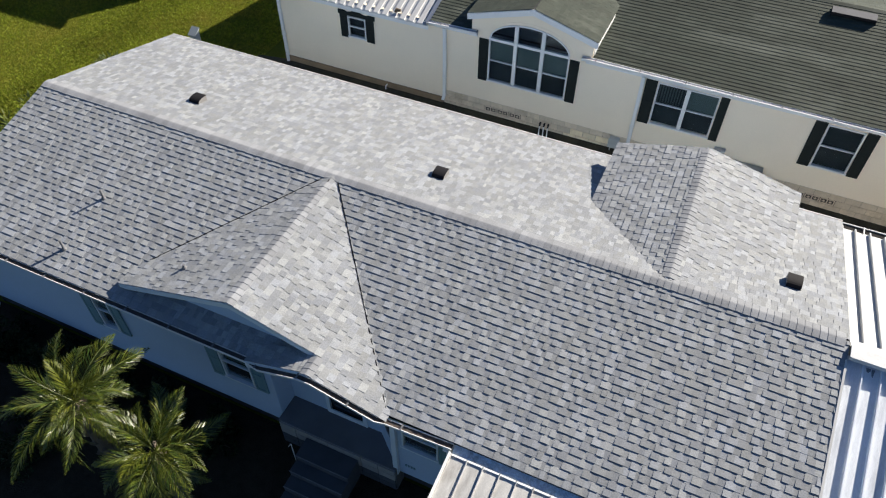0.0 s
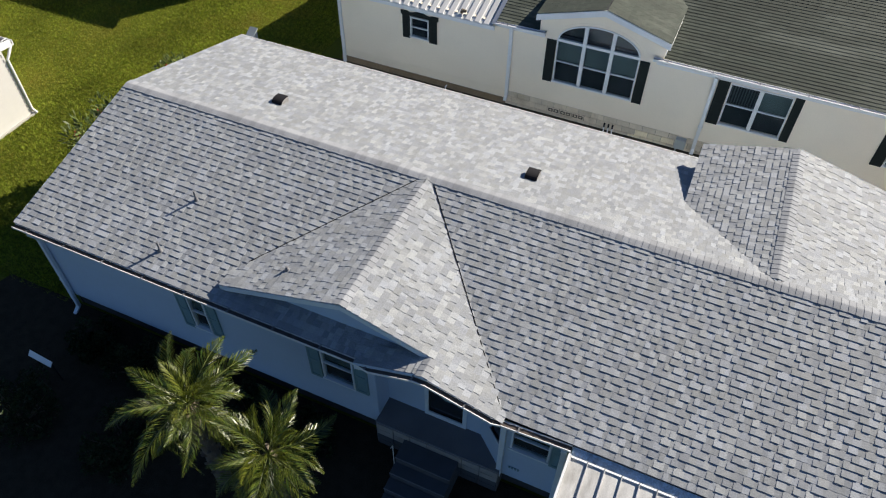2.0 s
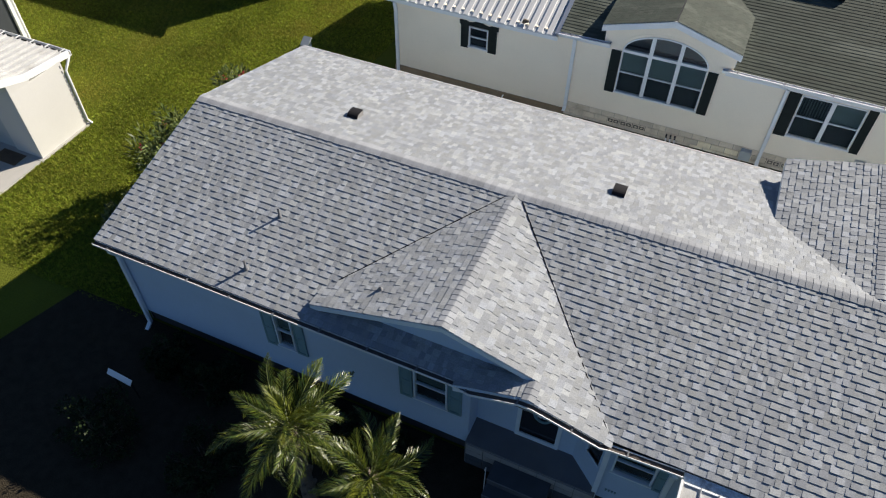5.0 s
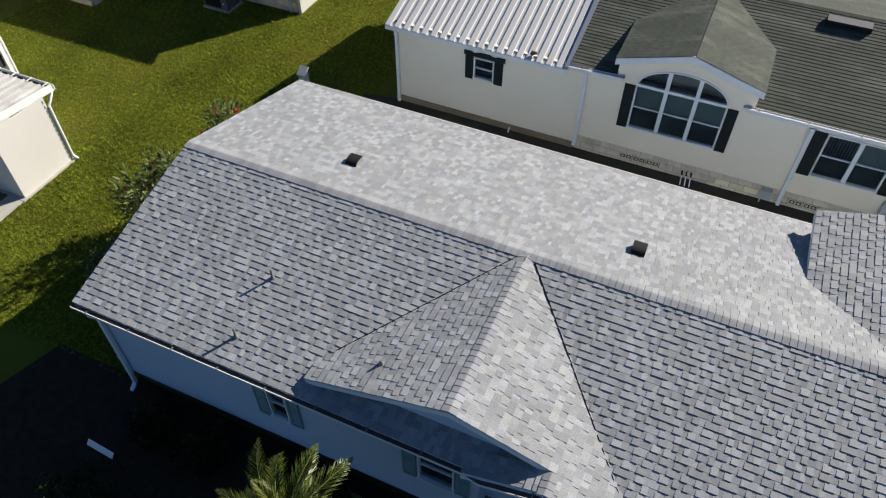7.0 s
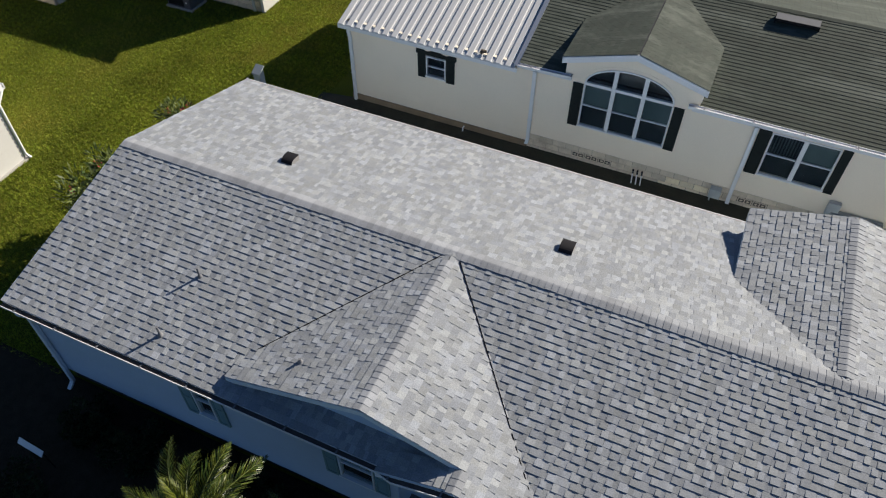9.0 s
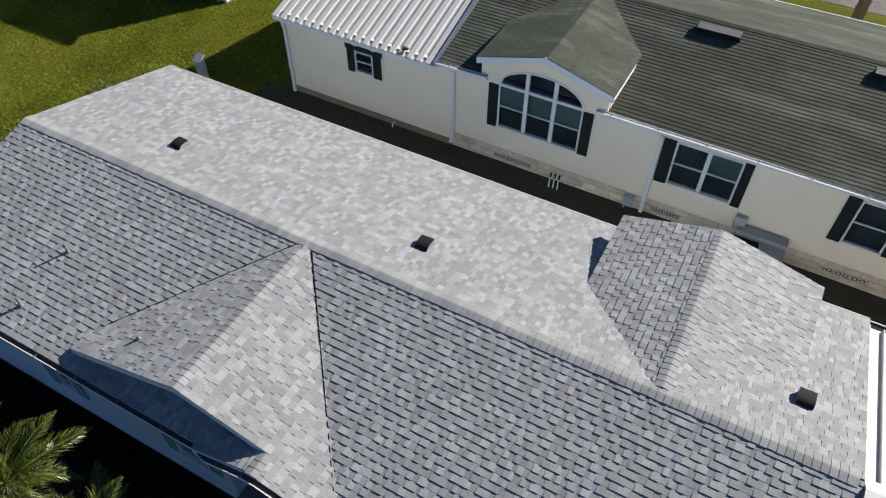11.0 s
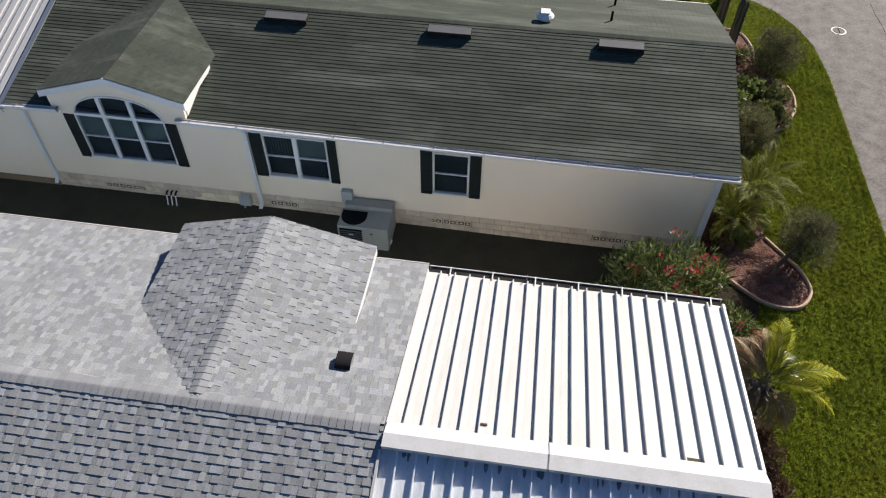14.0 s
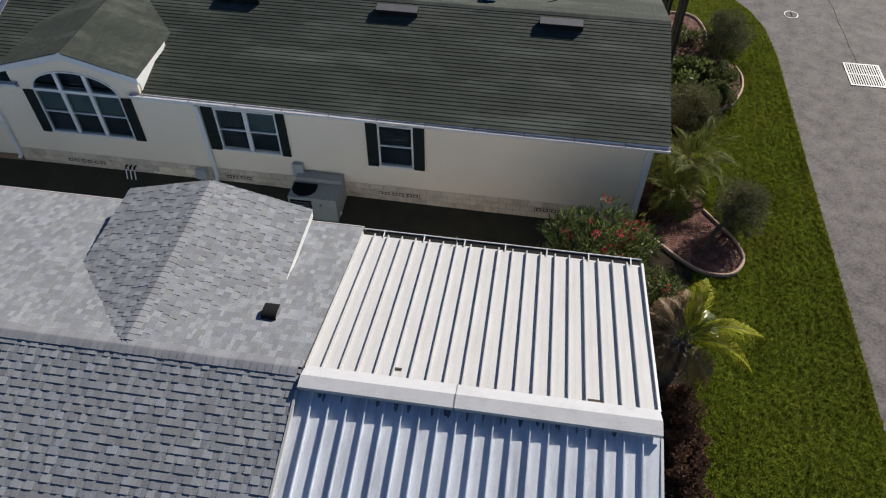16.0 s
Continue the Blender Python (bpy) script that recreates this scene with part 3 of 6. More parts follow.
road_edge = [(15.45, -60), (15.35, 12), (15.33, 22), (15.36, 27), (15.2, 29), (14.8, 30.2), (14.2, 31.2), (13.2, 32.1), (12.0, 32.6), (8, 32.7), (-60, 33.2), (-60, 39.5), (60, 39.5), (60, -60)]
single("road", flat(road_edge, 0.012), ASPHALT, "worn grey asphalt street that bends round the lawn corner", "road", kind="structure")
single("patio_slab", flat([(-40, 3.0), (-21.62, 3.0), (-21.62, 9.06), (-40, 9.06)], 0.05), CONCRETE, "pale concrete slab beside the shed", "patio", kind="structure")

single("lawn_east", flat([(9.6, -60), (15.4, -60), (15.32, 12), (15.31, 27), (15.15, 29), (14.75, 30.2), (14.15, 31.2), (13.15, 32.1), (12.0, 32.55), (9.6, 32.6)], 0.004), LAWN_EAST, "darker green lawn strip beside the street", "lawn", kind="structure")
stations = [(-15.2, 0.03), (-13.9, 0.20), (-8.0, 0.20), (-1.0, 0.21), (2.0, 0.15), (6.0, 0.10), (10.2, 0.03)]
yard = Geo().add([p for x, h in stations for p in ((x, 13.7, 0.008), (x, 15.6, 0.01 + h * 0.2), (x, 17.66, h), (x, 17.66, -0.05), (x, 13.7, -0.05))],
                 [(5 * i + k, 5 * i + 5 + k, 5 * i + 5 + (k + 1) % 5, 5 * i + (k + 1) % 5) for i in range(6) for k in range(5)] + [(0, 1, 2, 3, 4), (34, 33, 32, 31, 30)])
single("side_yard", yard, YARD_SOIL, "brown strip of ground between the two houses, darkened as in shade", "ground", kind="structure")
single("front_walk", flat([(-5.62, 1.2), (-4.12, 1.2), (-4.12, 4.06), (-5.62, 4.06)], 0.045), CONCRETE, "shaded concrete walk up to the porch steps", "path", kind="structure")
rng = random.Random(7)

# ---- the house under the camera ----
RY, RZ, S = 9.50, 4.06, 0.25            # ridge line and pitch
FY, BY, WX, EX = 5.40, 13.82, -14.95, 3.48
FZ, BZ = RZ - S * (RY - FY), RZ - S * (BY - RY)
house = thing("house", (-6.0, 9.5, 0), "pale blue single-storey house with a new grey shingle roof", "house")
WALL_F, WALL_B = 5.53, 13.62
OPEN_F = [(-10.58, -10.14, 1.55, 2.66), (-7.35, -6.62, 1.62, 2.72), (-3.30, -2.55, 1.82, 2.72)]
PORCH = (-6.15, -3.45)


def front_spans(z):
    holes = [(a, b) for a, b, c, d in OPEN_F if c < z < d]
    if z < 2.95:
        holes.append(PORCH)
    return cut(-14.72, 3.40, holes)


boards(house, BLUE_SIDING, lambda u, w, z: (u, WALL_F - w, z), front_spans, 0.62, 2.97, label="pale blue lapped siding in the shade")
boards(house, BLUE_SIDING, lambda u, w, z: (u, WALL_B + w, z), lambda z: [(-14.72, 3.40)], 0.62, 2.97)
gable_top = lambda z: [(WALL_F, 13.62)] if z < 2.97 else [(max(WALL_F, RY - (RZ - 0.12 - z) / S), min(13.62, RY + (RZ - 0.12 - z) / S))] if z < RZ - 0.13 else []
for x, s in ((-14.72, -1), (3.40, 1)):
    boards(house, BLUE_SIDING, lambda u, w, z: (x + s * w, u, z), gable_top, 0.62, RZ - 0.14)
for a, b in ((-14.70, -6.2), (-3.45, 3.38)):
    part("skirting", Geo().box(a, b, WALL_F + 0.16, WALL_F + 0.26, 0, 0.62), SKIRT, house)
part("skirting", Geo().box(-14.70, 3.38, WALL_B - 0.14, WALL_B - 0.02, 0, 0.62), SKIRT, house)
part("skirting", Geo().box(-14.70, -14.66, WALL_F + 0.14, WALL_B - 0.14, 0, 0.62), SKIRT, house)
part("interior_floor", Geo().box(-14.66, 3.38, 6.9, 13.4, 0.60, 0.64), ROOM, house)
for a, b, c, d in OPEN_F:
    window(house, a, b, c, d, WALL_F - 0.015, trim=PALE_TRIM)
for a, b, c, d in ((-10.88, -10.61, 1.47, 2.69), (-10.11, -9.86, 1.50, 2.69), (-7.66, -7.38, 1.56, 2.75), (-6.60, -6.31, 1.60, 2.75), (-2.53, -2.27, 1.74, 2.75)):
    shutter(house, a, b, c, d, WALL_F - 0.012, SHUTTER_TEAL)

# recessed porch with a front door
PB, PF = 5.99, 0.90                     # back wall and floor of the porch
part("porch_back_wall", Geo().box(-6.15, -5.24, PB, PB + 0.12, PF, 2.95).box(-4.43, -4.05, PB, PB + 0.12, PF, 2.95).box(-5.24, -4.43, PB, PB + 0.12, 2.90, 2.95), BLUE_SIDING, house)
part("porch_side_wall", Geo().box(-6.27, -6.144, WALL_F + 0.01, PB + 0.12, 0.62, 2.95), BLUE_SIDING, house)
# the angled wall, with a narrow sidelight
pw = lambda u, w, z: (-4.07 + 0.62 * u + 0.656 * w, 6.0 - 0.54 * u + 0.755 * w, z)
for u0, u1, z0, z1 in ((0, 0.42, PF, 2.95), (0.86, 1.0, PF, 2.95), (0.42, 0.86, PF, 1.75), (0.42, 0.86, 2.70, 2.95)):
    part("porch_side_wall", Geo().hexa([pw(u0, 0, z0), pw(u1, 0, z0), pw(u1, 0.1, z0), pw(u0, 0.1, z0), pw(u0, 0, z1), pw(u1, 0, z1), pw(u1, 0.1, z1), pw(u0, 0.1, z1)]), BLUE_SIDING, house)
side = part("sidelight", Geo().hexa([pw(0.42, 0.04, 1.75), pw(0.86, 0.04, 1.75), pw(0.86, 0.06, 1.75), pw(0.42, 0.06, 1.75), pw(0.42, 0.04, 2.70), pw(0.86, 0.04, 2.70), pw(0.86, 0.06, 2.70), pw(0.42, 0.06, 2.70)]), DOOR_GLASS, house, "dark narrow window in the angled wall")
part("sill", Geo().hexa([pw(0.40, -0.02, 1.72), pw(0.88, -0.02, 1.72), pw(0.88, 0.04, 1.72), pw(0.40, 0.04, 1.72), pw(0.40, -0.02, 1.75), pw(0.88, -0.02, 1.75), pw(0.88, 0.04, 1.75), pw(0.40, 0.04, 1.75)]), PALE_TRIM, side)
part("corner_post", Geo().box(-3.50, -3.40, 5.42, 5.50, 0.64, 2.86), PALE_TRIM, house)
part("porch_ceiling", Geo().box(-6.15, -3.4, WALL_F + 0.01, PB + 0.12, 2.95, 3.0), PALE_TRIM, house)
part("porch_floor", Geo().box(-6.15, -3.42, 5.37, PB, 0.0, PF), PORCH_FLOOR, house, "grey carpeted porch floor")
door = part("front_door", Geo().box(-5.24, -4.43, PB + 0.05, PB + 0.09, PF, 2.90), SCREEN, house, "dark glazed storm door in a pale frame")
part("door_glass", Geo().box(-5.22, -4.45, PB + 0.035, PB + 0.05, PF + 0.14, 2.84), DOOR_GLASS, door)
for a, b, c, d in ((-5.30, -5.24, PF, 2.94), (-4.43, -4.37, PF, 2.94), (-5.24, -4.43, 2.88, 2.94), (-5.24, -5.215, PF, 2.88), (-4.455, -4.43, PF, 2.88), (-5.215, -4.455, PF, PF + 0.14)):
    part("door_frame", Geo().box(a, b, PB - 0.03, PB - 0.002, c, d), PALE_TRIM, door)
part("door_handle", Geo().box(-4.49, -4.46, PB - 0.07, PB - 0.03, 1.90, 2.06), BOX_GREY, door)
oval = [(-4.80 + 0.17 * math.cos(2 * math.pi * k / 24), PB + 0.02, 1.90 + 0.24 * math.sin(2 * math.pi * k / 24)) for k in range(25)]
wreath = thing("door_wreath", (-4.80, PB, 1.90), "pale oval wreath hung on the glazed front door", "wreath")
part("ring", Geo().tube(oval, 0.028, 8, False), SHUTTER_TEAL, wreath, "", 0, True)
part("bow", Geo().tube([(-4.90, PB + 0.01, 1.84), (-4.84, PB - 0.01, 1.90), (-4.80, PB, 1.87), (-4.76, PB - 0.01, 1.90), (-4.70, PB + 0.01, 1.84)], [0.01, 0.035, 0.015, 0.035, 0.01], 7), WHITE_TRIM, wreath)
for i in range(7):
    xx = -6.12 + i * 0.385
    for k in range(4):
        # The lower two courses take the dark step colour.
        part("porch_block", Geo().box(xx + 0.006, xx + 0.375, 5.335, 5.37, 0.08 + k * 0.2, 0.08 + k * 0.2 + 0.19), STEP_BLOCK if k > 1 else PORCH_DECK, house)
steps = thing("porch_steps", (-4.86, 4.7, 0), "dark carpeted porch steps with pale metal nosings", "steps")
for y0, y1, z in ((4.89, 5.33, 0.72), (4.62, 4.89, 0.54), (4.35, 4.62, 0.36), (4.08, 4.35, 0.18)):
    st = part("step", Geo().box(-5.47, -4.26, y0, y1, 0, z), PORCH_DECK, steps, "", 0.01)
    part("nosing", Geo().box(-5.47, -4.26, y0 - 0.012, y0 + 0.008, z - 0.005, z + 0.006), PIPE_GREY, st)
rail = Geo().tube([(-5.52, 4.92, 0.0), (-5.52, 4.92, 1.12), (-5.52, 4.84, 1.15)], 0.010)
part("handrail", rail, WHITE_TRIM, steps, "thin white metal hand post")
# a scalloped lace valance behind the glass beside the porch
val = Geo()
for k in range(9):
    xa = -3.25 + k * 0.073
    val.hexa([(xa, WALL_F + 0.04, 2.40), (xa + 0.066, WALL_F + 0.04, 2.40), (xa + 0.066, WALL_F + 0.045, 2.40), (xa, WALL_F + 0.045, 2.40), (xa, WALL_F + 0.04, 2.68), (xa + 0.066, WALL_F + 0.04, 2.68), (xa + 0.066, WALL_F + 0.045, 2.68), (xa, WALL_F + 0.045, 2.68)])
part("valance", val, BLIND, house, "pale lace valance in the window")

# roof deck, fascia and soffit
part("roof_deck", Geo().slab([(WX, FY, FZ - 0.01), (EX, FY, FZ - 0.01), (EX, RY, RZ - 0.01), (WX, RY, RZ - 0.01)], 0.10), DECK, house)
part("roof_deck", Geo().slab([(WX, RY, RZ - 0.01), (EX, RY, RZ - 0.01), (EX, BY, BZ - 0.01), (WX, BY, BZ - 0.01)], 0.10), DECK, house)
part("soffit", Geo().box(WX + 0.04, EX, FY + 0.03, WALL_F + 0.1, 2.86, 2.88).box(WX + 0.04, EX, WALL_B - 0.1, BY - 0.03, 2.84, 2.86), PALE_TRIM, house)
part("fascia", Geo().box(WX, -6.45, FY + 0.005, FY + 0.03, FZ - 0.19, FZ - 0.025).box(-3.55, EX, FY + 0.005, FY + 0.03, FZ - 0.19, FZ - 0.025), PALE_TRIM, house)
part("fascia", Geo().box(WX, EX, BY - 0.03, BY - 0.005, BZ - 0.19, BZ - 0.025), WHITE_TRIM, house)
part("drip_edge", Geo().box(WX - 0.01, EX, BY - 0.01, BY + 0.075, BZ - 0.05, BZ - 0.006), DRIP, house, "weathered pinkish metal drip edge")
part("gutter_lip", Geo().box(WX - 0.01, EX, BY + 0.076, BY + 0.094, BZ - 0.07, BZ + 0.002), WHITE_TRIM, house, "thin white outer lip of the eave")
for ya, za, yb, zb in ((FY, FZ, RY, RZ), (BY, BZ, RY, RZ)):
    part("rake_trim", Geo().hexa([(WX - 0.022, ya, za - 0.17), (WX + 0.0, ya, za - 0.17), (WX, yb, zb - 0.17), (WX - 0.022, yb, zb - 0.17), (WX - 0.022, ya, za + 0.004), (WX, ya, za + 0.004), (WX, yb, zb + 0.004), (WX - 0.022, yb, zb + 0.004)]), PALE_TRIM, house)

# front gable over the porch side: ridge along y
GX, GZ, GS, GY0 = -6.83, 4.075, 0.305, 5.70
GL, GR = -9.68, -5.0
gz = lambda x: GZ - GS * abs(x - GX)
main_y = lambda z: RY - (RZ - z) / S
vx = GX + (GZ - FZ) / GS              # where the long slope reaches the eave
part("gable_deck", Geo().slab([(GX, GY0, GZ - 0.01), (GX, main_y(GZ - 0.02) - 0.05, GZ - 0.02), (GL, main_y(gz(GL)), gz(GL) - 0.01), (GL, GY0, gz(GL) - 0.01)], 0.05), DECK, house)
part("gable_deck", Geo().slab([(GX, GY0, GZ - 0.01), (GR, GY0, gz(GR) - 0.01), (GR, 5.29, gz(GR) - 0.01), (vx - 0.05, 5.29, FZ), (vx - 0.05, FY, FZ), (GX, main_y(GZ - 0.02) - 0.05, GZ - 0.02)], 0.05), DECK, house)
# gable face with its slanted white rake boards
part("gable_wall", Geo().add([(GL + 0.7, GY0 + 0.20, gz(GL + 0.7) - 0.03), (GX, GY0 + 0.20, GZ - 0.03), (GR, GY0 + 0.20, gz(GR) - 0.03), (GR, GY0 + 0.20, 3.05), (GL + 0.7, GY0 + 0.20, 3.05), (GL + 0.7, GY0 + 0.28, gz(GL + 0.7) - 0.03), (GX, GY0 + 0.28, GZ - 0.03), (GR, GY0 + 0.28, gz(GR) - 0.03), (GR, GY0 + 0.28, 3.05), (GL + 0.7, GY0 + 0.28, 3.05)],
     [(0, 1, 2, 3, 4), (9, 8, 7, 6, 5), (0, 5, 6, 1), (1, 6, 7, 2), (2, 7, 8, 3), (3, 8, 9, 4), (4, 9, 5, 0)]), BLUE_SIDING, house, "pale blue gable face")
part("gable_soffit", Geo().hexa([(GL + 0.1, GY0, gz(GL + 0.1) - 0.10), (GX, GY0, GZ - 0.10), (GX, GY0 + 0.20, GZ - 0.10), (GL + 0.1, GY0 + 0.20, gz(GL + 0.1) - 0.10), (GL + 0.1, GY0, gz(GL + 0.1) - 0.08), (GX, GY0, GZ - 0.08), (GX, GY0 + 0.20, GZ - 0.08), (GL + 0.1, GY0 + 0.20, gz(GL + 0.1) - 0.08)]), PALE_TRIM, house)
part("gable_soffit", Geo().hexa([(GX, GY0, GZ - 0.10), (GR, GY0, gz(GR) - 0.10), (GR, GY0 + 0.20, gz(GR) - 0.10), (GX, GY0 + 0.20, GZ - 0.10), (GX, GY0, GZ - 0.08), (GR, GY0, gz(GR) - 0.08), (GR, GY0 + 0.20, gz(GR) - 0.08), (GX, GY0 + 0.20, GZ - 0.08)]), PALE_TRIM, house)


def rake(parent, xa, za, xb, zb, y, depth=0.15, thick=0.03, material=PALE_TRIM, top=-0.010):
    return part("rake_board", Geo().hexa([(xa, y - thick, za - depth), (xb, y - thick, zb - depth), (xb, y, zb - depth), (xa, y, za - depth), (xa, y - thick, za + top), (xb, y - thick, zb + top), (xb, y, zb + top), (xa, y, za + top)]), material, parent)


rake(house, GL, gz(GL), GX, GZ, GY0 + 0.0, 0.14)
rake(house, GX, GZ, GR, gz(GR), GY0 + 0.0, 0.14)
rake(house, GR, gz(GR), vx - 0.1, gz(vx - 0.1), 5.30, 0.2)
# short reverse slope left of the porch peak
PL = -6.42
ps = (gz(GR) - FZ) / (GR - PL)
part("porch_roof_deck", Geo().slab([(GR, 5.29, gz(GR) - 0.01), (GR, GY0 + 0.05, gz(GR) - 0.01), (PL + 0.3, GY0 + 0.05, gz(GR) - ps * (GR - PL - 0.3) - 0.01), (PL, 5.36, FZ - 0.01)], 0.05), DECK, house)
rake(house, PL, FZ, GR, gz(GR), 5.30, 0.2)

ridge_caps(house, (GR, 5.245, gz(GR)), (GR, 5.72, gz(GR)), (-1, 0, -ps), (1, 0, -GS), SHINGLE_CAP, rng, 0.13)

# gutter that climbs over the porch peak and drops again
gutter(house, [(WX + 0.02, FY - 0.005, FZ - 0.03), (PL, FY - 0.005, FZ - 0.03), (PL + 0.35, 5.29, FZ + 0.06), (GR - 0.12, 5.265, gz(GR) - 0.07), (GR + 0.12, 5.265, gz(GR) - 0.07), (-3.62, 5.265, gz(-3.62) - 0.02), (-3.45, 5.33, FZ - 0.02), (-2.20, FY - 0.02, FZ - 0.03)], WHITE_TRIM, hangers=1.05, label="white gutter with metal hangers", strap=PIPE_GREY)
downspout(house, -14.53, FY - 0.07, WALL_F - 0.02, FZ - 0.13, 0.10, PALE_TRIM, 0.16)
downspout(house, -2.31, FY - 0.1, WALL_F - 0.02, FZ - 0.16, 0.10, PALE_TRIM, 0.1)
# a row of plain bars for the house's number plate
for k in range(4):
    part("number_bar", Geo().box(-3.27 + k * 0.06, -3.235 + k * 0.06, WALL_F - 0.03, WALL_F - 0.018, 0.99, 1.06), SHUTTER_TEAL, house)

# rear gable
BX, BZR, BS = 0.30, 4.075, 0.265
BL, BR, BGY = -1.68, 2.42, 13.68
bz = lambda x: BZR - BS * abs(x - BX)
back_y = lambda z: RY + (RZ - z) / S
for xe in (BL, BR):
    part("gable_deck", Geo().slab([(BX, back_y(RZ - 0.02), BZR - 0.02), (BX, BGY, BZR - 0.01), (xe, BGY, bz(xe) - 0.01), (xe, back_y(bz(xe)), bz(xe) - 0.01)], 0.05), DECK, house)
    part("gable_fascia", Geo().box(xe - 0.015, xe + 0.015, back_y(bz(xe)) + 0.05, BGY, bz(xe) - 0.15, bz(xe) - 0.002), WHITE_TRIM, house)
    s = 1 if xe < BX else -1
    part("gable_side_wall", Geo().box(xe + s * 0.14 - 0.05, xe + s * 0.14 + 0.05, back_y(bz(xe)) - 0.2, BGY - 0.15, 2.95, bz(xe) - 0.02), BLUE_SIDING, house)
rake(house, BL, bz(BL), BX, BZR, BGY + 0.03, 0.14)
rake(house, BX, BZR, BR, bz(BR), BGY + 0.03, 0.14)
part("gable_wall", Geo().slab([(BL + 0.12, 13.5, bz(BL + 0.12) - 0.03), (BX, 13.5, BZR - 0.03), (BR - 0.12, 13.5, bz(BR - 0.12) - 0.03), (BR - 0.12, 13.58, bz(BR - 0.12) - 0.03), (BX, 13.58, BZR - 0.03), (BL + 0.12, 13.58, bz(BL + 0.12) - 0.03)], 0.55), BLUE_SIDING, house)

# roof vents and pipes stand on the shingles
vent = thing("roof_vent", (-11.40, 10.72, 0), "small brown metal box vent on the shingle roof", "roof vent", "vents on the house roof")


def vent_parts(parent, x, y, zf):
    """A slant-back vent: a hood that curves up from the shingles and opens down the slope, with a cheek on each side."""
    y0, y1, n = y - 0.15, y + 0.17, 9
    line = []
    for k in range(n):
        q = k / (n - 1)
        line.append((y0 + (y1 - y0) * q, zf(y0 + (y1 - y0) * q) + 0.030 + 0.14 * math.sqrt(1 - (1 - q) ** 2)))
    under = [(yy, z - 0.014) for yy, z in line]
    ring = line + under[::-1]
    m = len(ring)
    part("hood", Geo().add([(x - 0.14, yy, z) for yy, z in ring] + [(x + 0.14, yy, z) for yy, z in ring], [tuple(range(m)), tuple(range(2 * m - 1, m - 1, -1))] + [(i, (i + 1) % m, (i + 1) % m + m, i + m) for i in range(m)]), HOOD_TOP, parent)
    side = [(yy, z - 0.002) for yy, z in under] + [(y1, zf(y1) + 0.012), (y0, zf(y0) + 0.012)]
    m = len(side)
    for xc in (x - 0.128, x + 0.128):
        part("cheek", Geo().add([(xc - 0.006, yy, z) for yy, z in side] + [(xc + 0.006, yy, z) for yy, z in side], [tuple(range(m)), tuple(range(2 * m - 1, m - 1, -1))] + [(i, (i + 1) % m, (i + 1) % m + m, i + m) for i in range(m)]), VENT_SIDE, parent, "metal cheek painted paler as sunlit")
    part("throat", Geo().box(x - 0.12, x + 0.12, y1 - 0.05, y1 - 0.03, zf(y1) + 0.0, zf(y1) + 0.14), BLACK, parent)


back_z = lambda y: RZ - S * (y - RY)
front_z = lambda y: RZ - S * (RY - y)
vent_parts(vent, -11.40, 10.72, back_z)
for x in (-4.90, 2.50):
    copy_thing(vent, Matrix.Translation((x, 10.72, 0)))


def vent_pipe(x, y, z, h, name="vent_pipe"):
    t = thing(name, (x, y, z), "grey plumbing vent pipe through the shingles", "vent pipe", "pipes on the house roof")
    part("pipe", Geo().tube([(x, y, z - 0.05), (x, y, z + h)], 0.024, 10), PIPE_GREY, t)
    part("rim", Geo().tube([(x, y, z + h - 0.02), (x, y, z + h + 0.003)], 0.026, 10), PIPE_GREY, t)
    part("boot", Geo().tube([(x, y, z - 0.02), (x, y, z + 0.05), (x, y, z + 0.08)], [0.07, 0.04, 0.028], 12), PIPE_GREY, t)


vent_pipe(-11.34, 7.26, front_z(7.26), 0.27)
vent_pipe(-11.37, 5.95, front_z(5.95), 0.27)
vent_pipe(-8.42, 6.32, gz(-8.42), 0.11)

# ---- carport beside the house ----
carport = thing("carport", (6.5, 9.4, 0), "white ribbed metal carport roof with a flat ridge cap", "carport")
CX0, CX1 = 3.50, 9.52
CBY, CBZ, CFY, CFZ = 13.74, 2.90, 5.30, 2.90
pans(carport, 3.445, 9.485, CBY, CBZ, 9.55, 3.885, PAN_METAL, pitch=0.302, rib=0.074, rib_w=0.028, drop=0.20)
pans(carport, 3.445, 9.485, CFY, CFZ, 9.28, 3.935, PAN_SHADED, pitch=0.302, rib=0.074, rib_w=0.028, drop=0.20)
# the ridge cap in two lengths, a little lower at the far end; the section runs back edge, fold, front edge
capw = [(9.64, 3.955), (9.36, 4.105), (9.13, 4.085), (9.13, 4.0), (9.15, 4.0), (9.16, 4.065), (9.36, 4.085), (9.62, 3.935)]
cape = [(9.80, 3.735), (9.51, 3.900), (9.25, 3.875), (9.25, 3.79), (9.27, 3.79), (9.28, 3.855), (9.51, 3.880), (9.78, 3.715)]
for a, b, h in ((CX0, 6.12, 0.0), (6.10, 9.51, 0.003)):
    fa, fb = (a - 3.47) / 6.04, (b - 3.47) / 6.04
    ends = [[(x, yw + (ye - yw) * f, zw + (ze - zw) * f + h) for (yw, zw), (ye, ze) in zip(capw, cape)] for x, f in ((a, fa), (b, fb))]
    part("ridge_cap", Geo().add(ends[0] + ends[1], [tuple(range(8)), tuple(range(15, 7, -1))] + [(i, (i + 1) % 8, (i + 1) % 8 + 8, i + 8) for i in range(8)]), PAN_CAP, carport, "white ridge cap with a seam and a stained edge")
# old dark sealant: a bead on the seam and smears on the front pans below the cap
f = (6.11 - 3.47) / 6.04
